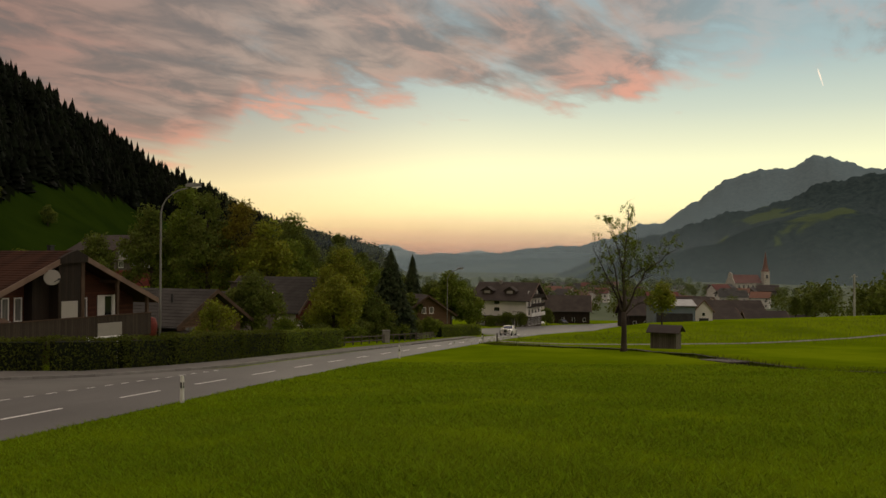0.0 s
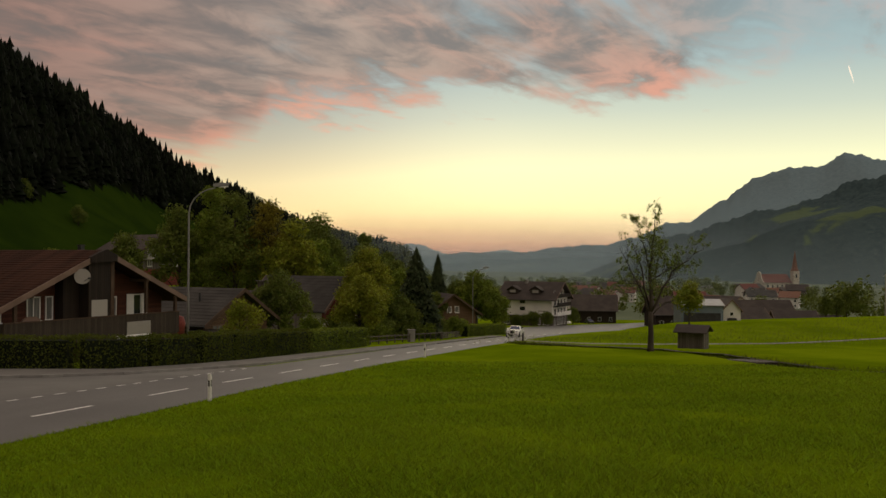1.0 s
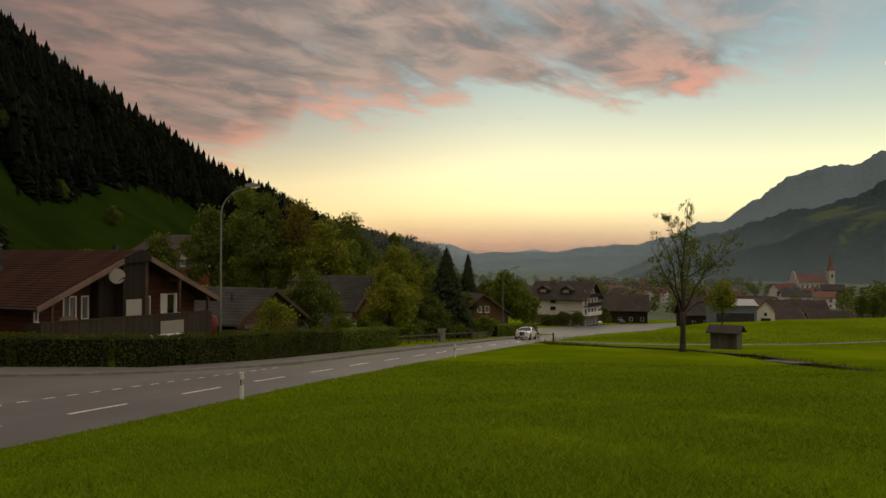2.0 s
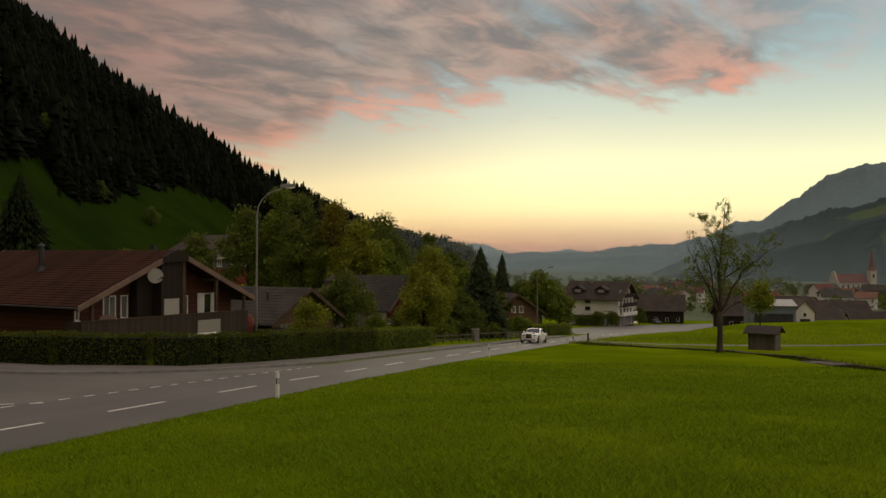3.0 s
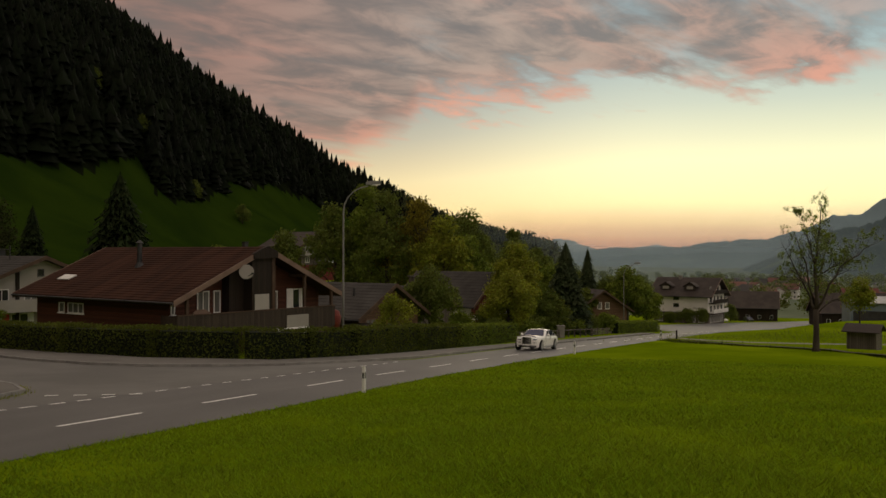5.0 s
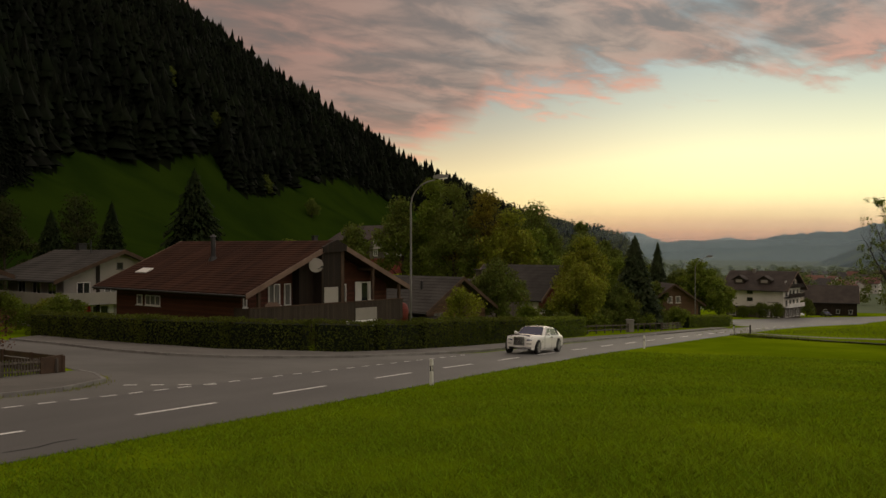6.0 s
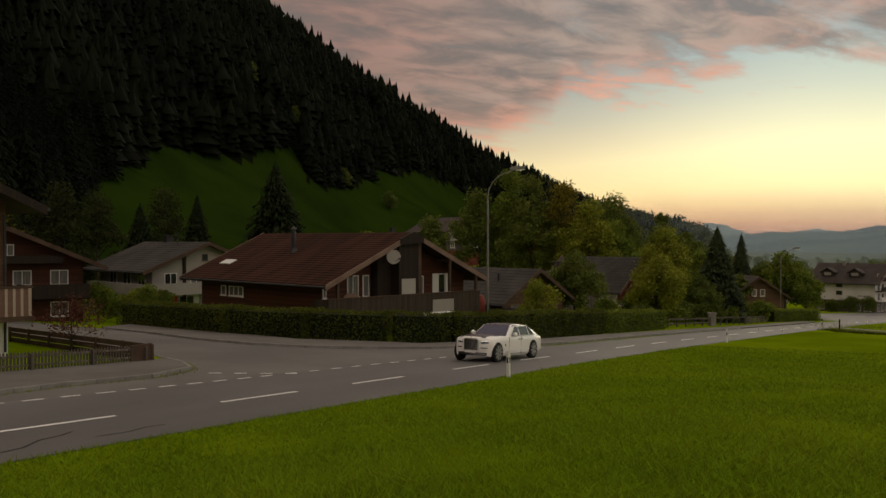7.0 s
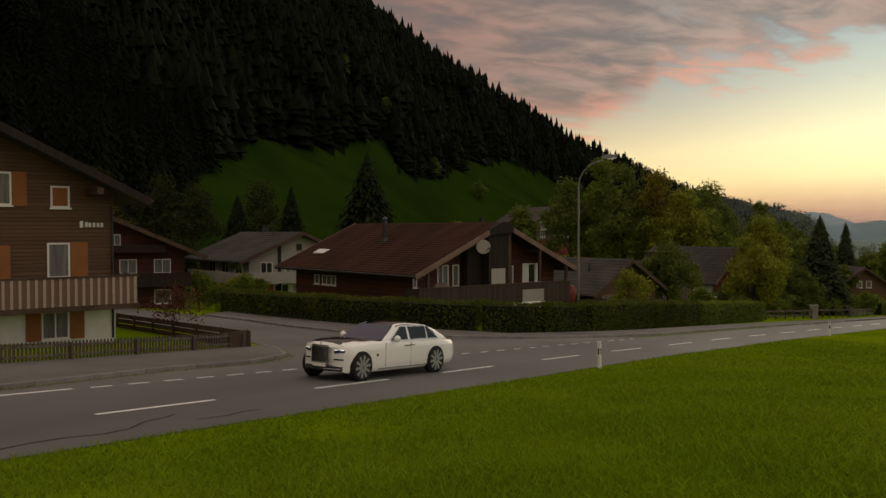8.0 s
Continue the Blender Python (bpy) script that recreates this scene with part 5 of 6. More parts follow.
church = thing("church", pose(276, 751, float(fall(751)) + 1.0, 0, 0, 12), "white village church with red roof and slender red spire", "church")
# white walls toned to cream, which paints distance haze into them
part("nave", Mesh().box(-28, -7, -3, -4, 7, 9), CREAM, church)
part("nave_roof", Mesh().prism([(-8, 8.8), (8, 8.8), (0, 16)], -28.5, -3, axis="x"), REDROOF, church, "red tiled nave roof")
part("front_gable", Mesh().prism([(-7.4, -3), (7.4, -3), (7.4, 9), (4, 13), (2.5, 17), (0, 18.2), (-2.5, 17), (-4, 13), (-7.4, 9)], -29.5, -28.6, axis="x"), CREAM, church, "curved white front gable")
part("choir", Mesh().box(-4, -5, -3, 6, 5, 6).prism([(-6, 5.8), (6, 5.8), (0, 11)], -4.2, 6.5, axis="x"), REDROOF, church)
part("tower", Mesh().box(-2.6, -9.6, -3, 2.6, -4.4, 19), CREAM, church, "square white bell tower")
part("spire", Mesh().tube([(0, -7, 18.8), (0, -7, 21.5), (0, -7, 36)], [3.6, 2.3, 0.05], 8), REDROOF, church, "slender red spire")
for k in range(5):
    part("window", Mesh().box(-25.5 + 4.4 * k, -7.06, 2.5, -24.2 + 4.4 * k, -7.0, 7), GLASS, church)
part("window", Mesh().box(-0.8, -9.66, 13, 0.8, -9.6, 16), GLASS, church)

# ---------------- plants of the village ----------------
HA = [(-45, 51.4), (-38, 48.1), (-31.6, 45.4), (-25.2, 44.0), (-20.4, 44.5), (-17.4, 46.8), (-16.1, 50.2)]
hedge(HA, 1.72, 1.15, 1, "clipped dark green hedge along the pavement")
hedge([(-16.0, 50.8), (-15.3, 55), (-14.5, 60.4), (-13.0, 67.6)], 1.8, 1.2, 2, "clipped dark green hedge along the pavement")
hedge([(-12.8, 68.4), (-11.5, 75), (-10.1, 83.0)], 1.75, 1.1, 3, "clipped lighter green hedge along the pavement", mat=GREEN_LEAF)
hedge([(-0.6, 124), (2.0, 131.5), (5.6, 141.5)], 1.7, 1.3, 4, "clipped yellowish green hedge by the road", mat=GREEN_LEAF)
broadleaf(-17.7, 66.5, 4.3, 1.7, YELLOW_LEAF, 5, "small light green garden tree", 1500, 0.17, 0.07)
broadleaf(-18.2, 83, 7.6, 2.7, DARK_LEAF, 6, "rounded dark green garden tree", 4200, 0.24, 0.16, 0.12)
broadleaf(-11.6, 91.5, 7.6, 3.0, YELLOW_LEAF, 7, "yellowish green maple beside the hedge", 4600, 0.24, 0.16, 0.1)
broadleaf(-12.2, 104.5, 11.8, 3.6, YELLOW_LEAF, 8, "tall yellowing maple behind the hedge", 5200, 0.28, 0.22)
broadleaf(-8.2, 105, 5.6, 2.6, DARK_LEAF, 9, "small dark green tree behind the fence", 2600, 0.24, 0.14)
spruce(-6.9, 114.8, 12.3, 3.5, 10, "dark green spruce with drooping branches")
spruce(-5.8, 165, 15.0, 2.9, 11, "dark slender spruce by the houses")
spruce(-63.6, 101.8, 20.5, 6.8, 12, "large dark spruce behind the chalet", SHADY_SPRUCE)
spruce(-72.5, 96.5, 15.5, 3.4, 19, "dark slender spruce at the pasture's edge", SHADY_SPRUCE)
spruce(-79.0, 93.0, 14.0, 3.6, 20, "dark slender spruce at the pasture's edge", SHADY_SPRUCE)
broadleaf(1.6, 168, 12.0, 4.6, GREEN_LEAF, 13, "broad green lime tree by the road", 4200, 0.38, 0.25)
broadleaf(-2.6, 178, 10.5, 4.2, DARK_LEAF, 14, "green lime tree by the road", 3200, 0.4, 0.25)
broadleaf(5.2, 172, 8.5, 4.0, GREEN_LEAF, 15, "green lime tree by the road", 3000, 0.4, 0.2)
broadleaf(24.8, 98, 7.4, 2.4, YELLOW_LEAF, 16, "small yellowish green tree behind the shed", 1500, 0.24, 0.10, 0.62)
for k, (x, y, h, s, mat, lab) in enumerate([
        (-46, 137, 20, 5.6, DARK_LEAF, "dark green tree behind the houses"), (-41, 139, 24, 5.6, GREEN_LEAF, "tall green tree behind the houses"), (-36.5, 134, 23, 5.4, DARK_LEAF, "tall green tree behind the houses"), (-31.5, 137, 22, 5.6, RUST_LEAF, "tree with rust-coloured autumn leaves"),
        (-27.0, 133, 18.5, 5.0, YELLOW_LEAF, "yellowing tree behind the houses"), (-23, 137, 15.5, 4.6, GREEN_LEAF, "green tree beside the houses"), (-52, 128, 15.0, 4.6, DARK_LEAF, "dark green tree behind the houses"), (-59, 121, 12, 4.2, DARK_LEAF, "dark green tree behind the houses"),
        (-19, 150, 15, 5.0, DARK_LEAF, "dark green tree behind the houses"), (-14, 172, 12, 4.6, GREEN_LEAF, "green tree beside the houses"), (-22, 190, 19, 6.0, DARK_LEAF, "dark green tree behind the houses"), (-31, 180, 23, 6.4, DARK_LEAF, "dark green tree behind the houses"),
        (-10, 205, 13, 5, DARK_LEAF, "dark green tree behind the houses"), (-15, 230, 17, 6, DARK_LEAF, "dark green tree behind the houses"), (-24, 250, 20, 6, DARK_LEAF, "dark green tree behind the houses"), (-6, 150, 7, 3.0, DARK_LEAF, "dark green tree behind the houses")]):
    broadleaf(x, y, h, s, mat, 30 + k, lab, 3600, 0.42, 0.3, 0.2)
for k, (x, y, h, sp) in enumerate(((17.5, 240, 4, 2.6), (21.5, 238.5, 4.2, 2.4), (13.5, 242, 3.2, 2.2), (31.5, 262, 5.5, 2.8), (-1.8, 121, 2.8, 1.7), (84, 200, 5, 2.4), (88, 204, 6.5, 2.6), (80, 196, 5, 2.0))):
    broadleaf(x, y, h, sp, DARK_LEAF if k != 4 else GREEN_LEAF, 110 + k, "rounded dark shrub beside the buildings", 1300, 0.26, 0.08, 0.05)
for k, (x, y, h, sp, mat) in enumerate(((-12.4, 87.5, 2.2, 1.4, DARK_LEAF), (-11.4, 92.5, 2.4, 1.5, DARK_LEAF), (-10.2, 96.5, 2.0, 1.4, GREEN_LEAF), (-9.6, 100.5, 2.6, 1.6, DARK_LEAF), (-8.4, 104, 2.2, 1.5, DARK_LEAF),
                                        (-6.9, 108, 2.4, 1.6, DARK_LEAF), (-5.6, 112.5, 2.0, 1.5, GREEN_LEAF), (-4.0, 117, 2.6, 1.7, DARK_LEAF), (-14.5, 95, 3.4, 1.8, DARK_LEAF), (-16.5, 90, 3.0, 1.7, GREEN_LEAF), (-12.5, 110, 4.0, 2.0, DARK_LEAF))):
    broadleaf(x, y, h, sp, mat, 140 + k, "loose garden shrub behind the fence", 1100, 0.2, 0.05, 0.02, category="shrub")
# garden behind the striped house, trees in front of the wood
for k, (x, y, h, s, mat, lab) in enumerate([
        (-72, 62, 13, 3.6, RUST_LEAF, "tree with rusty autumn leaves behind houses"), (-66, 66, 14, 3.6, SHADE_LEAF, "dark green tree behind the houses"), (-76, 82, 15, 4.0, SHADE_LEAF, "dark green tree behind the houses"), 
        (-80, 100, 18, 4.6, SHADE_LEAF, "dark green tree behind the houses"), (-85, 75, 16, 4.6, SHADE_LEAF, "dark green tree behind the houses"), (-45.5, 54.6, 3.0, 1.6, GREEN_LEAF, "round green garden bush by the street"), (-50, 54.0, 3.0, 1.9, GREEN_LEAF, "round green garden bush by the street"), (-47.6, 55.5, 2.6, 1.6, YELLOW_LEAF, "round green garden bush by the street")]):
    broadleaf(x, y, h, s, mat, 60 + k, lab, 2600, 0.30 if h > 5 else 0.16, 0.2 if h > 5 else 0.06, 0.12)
broadleaf(-28.6, 29.3, 2.6, 1.5, RED_LEAF, 75, "sparse shrub with red autumn leaves", 420, 0.11, 0.035, 0.1)
for k, x in enumerate((-41.2, -40.4)):
    broadleaf(x, 50.6 - 0.5 * k, 2.9, 0.5, DARK_LEAF, 77 + k, "narrow dark cypress by the hedge", 700, 0.13, 0.04, 0.02, slim=0.5)


def silhouette_tree(x, y, top, spread, seed):
    broadleaf(x, y, top - ground_z(x, y), spread, DARK_LEAF, seed, "tall dark tree on the hillside", 2600, 0.8, 0.4, 0.45)


for k, (x, y, h, sp) in enumerate(((-165, 330, 7, 4.0), (-172, 338, 6, 3.5), (-270, 430, 14, 5), (-282, 425, 15, 5), (-262, 440, 13, 5), (-232, 445, 12, 5), (-215, 470, 12, 5))):
    broadleaf(x, y, h, sp, DARK_LEAF, 90 + k, "dark bushy tree on the hill pasture", 1500, 0.5, 0.25, 0.08)
silhouette_tree(-70.8, 394, 24.0, 7, 81)
silhouette_tree(-36.6, 297, 14.0, 6, 82)
silhouette_tree(-52, 330, 13.0, 6.5, 83)
silhouette_tree(-30, 320, 7.0, 6.5, 84)
silhouette_tree(-24, 290, 3.5, 6.0, 85)


def wood_edge():
    """Broadleaved trees along the foot of the flank and in the valley, too many to count."""
    rng = np.random.RandomState(5)
    V, F = [], []
    b = 0
    spots = [(rng.uniform(-130, -38), rng.uniform(170, 420), rng.uniform(10, 19)) for _ in range(90)]
    spots = [s for s in spots if -s[0] > 18 + 0.06 * s[1] and not (17 < math.degrees(math.atan2(-s[0], s[1])) < 39.5)]
    spots += [(-math.sin(math.radians(a)) * d, math.cos(math.radians(a)) * d, h) for a, d, h in ((rng.uniform(-30, 2), rng.uniform(300, 1000), rng.uniform(5, 10)) for _ in range(150))]
    spots += [(math.sin(math.radians(a)) * d, math.cos(math.radians(a)) * d, h) for a, d, h in ((rng.uniform(-4, 16), rng.uniform(380, 1300), rng.uniform(7, 13)) for _ in range(170))]
    spots += [(rng.uniform(95, 135), rng.uniform(215, 250), rng.uniform(7, 11)) for _ in range(16)]
    for x, y, h in spots:
        z = ground_z(x, y)
        r = h * 0.3
        lobes = [(x + rng.randn() * r * 0.5, y + rng.randn() * r * 0.5, z + h * q, r * (1.1 - 0.6 * abs(q - 0.5))) for q in (0.25, 0.4, 0.55, 0.7, 0.82)]
        v, f = leaf_cloud(rng, lobes, 420, h * 0.055)
        V.append(v)
        F.append(f + b)
        b += len(v)
    ob = new("valley_trees", from_arrays("valley_trees", np.concatenate(V), np.concatenate(F), DARK_LEAF))
    tagged(ob, "dark deciduous woods and scattered valley trees", "woods", kind="stuff")


wood_edge()


def tufts(name, label, category, spots, mat, height, seed):
    """Tufts of long grass or weeds along a line in plan."""
    rng = np.random.RandomState(seed)
    x, y = spots[:, 0], spots[:, 1]
    n = len(x)
    z = land(x, y)
    h = height * (0.4 + rng.rand(n))
    t = rng.rand(n) * 6.28
    w = 0.05 * height + 0.012
    lx, ly = rng.randn(n) * 0.4 * h, rng.randn(n) * 0.4 * h
    v = np.stack([np.stack([x - np.cos(t) * w, y - np.sin(t) * w, z - 0.03], -1), np.stack([x + np.cos(t) * w, y + np.sin(t) * w, z - 0.03], -1), np.stack([x + lx, y + ly, z + h], -1)], 1).reshape(-1, 3)
    ob = new(name, from_arrays(name, v, np.arange(n * 3).reshape(-1, 3), mat))
    return tagged(ob, label, category, kind="stuff")


def along(pts, n, spread, seed):
    rng = np.random.RandomState(seed)
    p = np.array(pts, dtype=float)
    s = np.concatenate([[0], np.cumsum(np.hypot(*np.diff(p, axis=0).T))])
    q = rng.rand(n) * s[-1]
    clump = rng.randn(n) * spread
    return np.stack([np.interp(q, s, p[:, 0]) + clump, np.interp(q, s, p[:, 1]) + rng.randn(n) * spread], -1)


tufts("brook_grass", "dark rank grass along the brook banks", "grass", along([(4.5, 95), (11.5, 84.5), (17, 78.5), (20.6, 72), (21.6, 50), (24, 42), (31, 34.5), (60, 12)], 15000, 0.38, 3), HEDGE_LEAF, 0.28, 4)
tufts("kerb_weeds", "dry grass and weeds along the kerb", "weeds", along([(-18.7, 6), (-18.55, 13.5), (-18.65, 19.0), (-18.2, 22.3), (-18.9, 25.0), (-20.6, 26.9)], 1100, 0.10, 5), YELLOW_LEAF, 0.10, 6)
tufts("meadow_clumps", "scattered darker clumps in the second meadow", "grass", along([(14, 108), (30, 114), (52, 124), (80, 138)], 15000, 10.0, 7), GREEN_LEAF, 0.26, 8)

# the half-bare tree in the meadow
def bare_tree(x, y, seed):
    """An ash: one leader, long arching limbs, many fine twigs and a few tufts of leaves."""
    rng = np.random.RandomState(seed)
    t = thing("tree", pose(x, y, ground_z(x, y) - 0.1), "half-bare ash tree with few yellow-green leaves", "tree")
    m = Mesh()
    tips = []

    def grow(p, d, length, r, depth):
        pts, rad = [p], [r]
        for i in range(4):
            d = (d + Vector((rng.randn(), rng.randn(), rng.randn() + 0.3)) * 0.16).normalized()
            pts.append(pts[-1] + d * length / 4)
            rad.append(r * (1 - 0.15 * (i + 1)))
        m.tube(pts, rad, 5)
        if depth == 0:
            tips.append(pts[-1])
            return
        for i in range(3):
            aside = Vector((rng.randn(), rng.randn(), 0.4 * rng.randn() + 0.2)).normalized()
            grow(pts[2 + i], (d * 0.8 + aside * 0.7).normalized(), length * rng.uniform(0.5, 0.75), max(0.008, rad[2 + i] * 0.7), depth - 1)

    def limb(pts, r, twigs, depth=2):
        pts = [Vector(p) for p in pts]
        fine = [a.lerp(b, k / 3) + Vector(rng.randn(3)) * 0.05 for a, b in zip(pts, pts[1:]) for k in range(3)] + [pts[-1]]
        fine[0] = pts[0]
        rad = [max(0.018, r * (1 - 0.85 * k / (len(fine) - 1))) for k in range(len(fine))]
        m.tube(fine, rad, 8)
        for k in range(twigs):
            i = int(len(fine) * (0.35 + 0.65 * (k + rng.rand()) / twigs)) - 1
            along_ = (fine[min(i + 1, len(fine) - 1)] - fine[max(i - 1, 0)]).normalized()
            aside = Vector((rng.randn(), rng.randn(), 0.5 * rng.randn() + 0.35)).normalized()
            grow(fine[i], (along_ * 0.7 + aside * 0.8).normalized(), rng.uniform(0.6, 1.3), min(0.032, rad[i] * 0.5), depth)

    m.tube([(0, 0, -0.1), (0, 0, 0.35), (0.02, 0, 1.6), (0.0, 0, 3.4)], [0.38, 0.27, 0.22, 0.20], 12)
    limb([(0, 0, 3.3), (0.05, 0, 5.2), (0.0, 0.1, 7.0), (0.2, 0, 9.4), (0.4, 0, 11.7)], 0.17, 16)
    limb([(0, 0, 3.2), (-0.6, 0.3, 4.9), (-1.5, 0.6, 6.8), (-2.5, 0.7, 8.7)], 0.11, 13)
    limb([(-0.2, 0, 5.2), (-1.4, -0.4, 5.7), (-3.3, -0.9, 5.9)], 0.06, 8)
    limb([(-0.25, 0, 4.4), (-1.0, -0.9, 7.0), (-1.9, -1.4, 9.5)], 0.08, 10)
    limb([(0, 0, 6.8), (-0.5, 0.2, 9.0), (-1.2, 0.3, 11.2)], 0.06, 8)
    limb([(0, 0, 3.3), (0.9, -0.3, 5.4), (2.3, -0.5, 7.3), (4.0, -0.6, 8.5)], 0.11, 14)
    limb([(0.1, 0, 3.1), (1.2, 0.6, 4.0), (2.6, 1.0, 4.5)], 0.07, 6)
    limb([(0.1, 0, 5.9), (1.6, 0.8, 6.9), (4.1, 1.2, 7.4)], 0.07, 10)
    limb([(0.1, 0, 4.8), (0.8, 1.2, 7.4), (1.4, 1.6, 9.3)], 0.07, 8)
    part("trunk", m, BARK, t, "bare branching trunk", smooth=True)
    lobes = [(*p, 0.16) for p in tips if rng.rand() < (0.55 if p.x > 0.6 or p.z > 9.5 else 0.25)]
    lobes += [(0.15, 0, z, 0.42 + 0.25 * rng.rand()) for z in (5.6, 6.6, 7.4, 8.3, 9.1, 9.9)] + [(1.1, 0.2, 8.3, 0.55), (2.0, 0, 7.9, 0.4), (0.8, 0.3, 9.2, 0.4), (-1.2, 0.3, 11.0, 0.25), (0.4, 0, 11.2, 0.3), (-0.9, 0.4, 4.8, 0.35)]
    v, f = leaf_cloud(rng, lobes, 6500, 0.075, 1.3)
    c = new("crown", from_arrays("crown", v, f, GREEN_LEAF))
    c.parent = t


bare_tree(15.2, 72.6, 17)

# ---------------- street furniture ----------------
def street_lamp(x, y, height, arm, turn, label):
    t = thing("street_lamp", on_land(x, y, turn), label, "street lamp", "street lamps")
    bend = [(0, 0, height - 1.7)] + [(arm * (1 - math.cos(a)), 0, height - 1.7 + 1.6 * math.sin(a)) for a in (0.3, 0.6, 0.9, 1.2, 1.45)]
    part("pole", Mesh().tube([(0, 0, 0), (0, 0, height * 0.4), *bend], [0.085, 0.07, 0.055, 0.045, 0.042, 0.04, 0.04, 0.04], 10), LAMPSTEEL, t, "grey steel pole bent over at the top", smooth=True)
    part("base", Mesh().tube([(0, 0, 0), (0, 0, 1.0)], [0.11, 0.11], 10), LAMPSTEEL, t)
    a = arm * 0.86
    head = Mesh().prism([(a - 0.1, -0.1), (a + 0.25, -0.15), (a + 0.85, -0.10), (a + 0.9, 0.02), (a + 0.3, 0.12), (a - 0.1, 0.06)], -0.14, 0.14)
    part("lamp_head", head, LAMPSTEEL, t, "flat grey lamp head", pose(0, 0, height - 0.08, 0, -6, 0), bevel=0.02)
    part("lens", Mesh().box(a + 0.25, -0.11, -0.19, a + 0.8, 0.11, -0.13), WHITE, t, "", pose(0, 0, height - 0.08, 0, -6, 0))
    return t


street_lamp(-16.95, 51.9, 10.75, 1.75, 17, "tall bent grey street lamp behind the hedge")
street_lamp(0.7, 134.5, 10.4, 2.0, 15, "tall bent grey street lamp by the hedge")


def guide_post(x, y):
    t = thing("guide_post", on_land(x, y, 80), "white roadside guide post with dark reflector band", "guide post", "guide posts")
    part("post", Mesh().prism([(-0.07, -0.1), (0.07, -0.1), (0.07, 0.86), (0.03, 0.94), (-0.07, 0.97)], -0.05, 0.05), WHITE, t, bevel=0.012)
    part("reflector_band", Mesh().box(-0.035, -0.056, 0.54, 0.035, 0.056, 0.74), DARKMETAL, t, "dark reflector field")
    part("reflector", Mesh().box(-0.018, -0.059, 0.58, 0.018, 0.059, 0.70), GREYPLASTER, t)
    part("side_band", Mesh().box(-0.076, -0.028, 0.54, 0.076, 0.028, 0.74), DARKMETAL, t, "dark reflector field")


for x, y in ((-8.65, 28.8), (-3.0, 60.2), (4.4, 96.0)):
    guide_post(x, y)


def post_fence(pts, height, label, rails=(0.35, 0.8), gap=2.2, mat=None, rail=0.06):
    mat = mat or GREYWOOD
    x0, y0 = pts[0]
    t = thing("fence", pose(x0, y0, float(fall(y0))), label, "fence")
    for (ax, ay), (bx, by) in zip(pts, pts[1:]):
        n = max(1, round(math.hypot(bx - ax, by - ay) / gap))
        for i in range(n + 1):
            s = i / n
            x, y = ax + (bx - ax) * s - x0, ay + (by - ay) * s - y0
            z = float(fall(y + y0) - fall(y0))
            part("post", Mesh().box(-0.06, -0.06, -0.1, 0.06, 0.06, height), mat, t, "", pose(x, y, z))
        for r in rails:
            za, zb = (float(fall(q) - fall(y0)) for q in (ay, by))
            L = math.hypot(bx - ax, by - ay)
            part("rail", Mesh().box(0, -0.025, r - rail, L, 0.025, r + rail), mat, t, "", pose(ax - x0, ay - y0, za, 0, -math.degrees(math.atan2(zb - za, L)), math.degrees(math.atan2(by - ay, bx - ax))))
    return t


post_fence([(-10.6, 85.5), (-6.6, 97.8)], 0.95, "weathered wooden rail fence beside the pavement")
post_fence([(-6.3, 98.8), (-3.4, 109.0)], 0.95, "weathered wooden rail fence beside the pavement", rails=(0.85,))
post_fence([(-3.3, 109.5), (-1.0, 121.5)], 1.0, "pale slatted wooden fence beside the pavement", rails=(0.2, 0.4, 0.6, 0.8), gap=3)
pillar = thing("gate_pillar", on_land(-6.45, 98.3, 15), "squat concrete gate pillar between the fences", "pillar")
part("shaft", Mesh().box(-0.4, -0.3, -0.1, 0.4, 0.3, 1.3), STONE, pillar, bevel=0.03)
part("cap", Mesh().box(-0.47, -0.37, 1.3, 0.47, 0.37, 1.42), STONE, pillar, bevel=0.02)
for x, y in ((4.6, 100.0), (6.4, 101.5)):
    b = thing("marker_post", on_land(x, y, 0), "short dark wooden post at the track", "post", "track posts")
    part("shaft", Mesh().tube([(0, 0, -0.1), (0, 0, 1.05)], [0.09, 0.08], 8), DARKWOOD, b)

# picket fence and boarded fence round the striped house's garden
F0, F1 = (-24.0, 4.0), (-22.1, 26.2)
pf = thing("picket_fence", pose(F0[0], F0[1], float(fall(F0[1])) - 0.12, 0, 0, 0), "dark weathered picket fence along the pavement", "fence")
plen = math.hypot(F1[0] - F0[0], F1[1] - F0[1])
ux, uy = (F1[0] - F0[0]) / plen, (F1[1] - F0[1]) / plen
turn = math.degrees(math.atan2(uy, ux))
rake = math.degrees(math.atan2(float(fall(F1[1]) - fall(F0[1])), plen))
picket = Mesh().prism([(-0.035, 0.16), (0.035, 0.16), (0.035, 0.68), (0, 0.74), (-0.035, 0.68)], -0.012, 0.012).data("picket", GREYWOOD)
for k in range(int(plen / 0.13)):
    s = 0.13 * k
    shared("picket", picket, pf, pose(ux * s, uy * s, float(fall(F0[1] + uy * s) - fall(F0[1])) + 0.1, 0, 0, turn))
for r in (0.36, 0.66):
    part("rail", Mesh().box(0, -0.05, r, plen, -0.015, r + 0.07), GREYWOOD, pf, "", pose(0, 0, 0, 0, -rake, turn))
for k in range(10):
    s = plen * k / 9
    part("post", Mesh().box(-0.05, -0.13, 0, 0.05, -0.05, 0.78), GREYWOOD, pf, "", pose(ux * s, uy * s, float(fall(F0[1] + uy * s) - fall(F0[1])), 0, 0, turn))
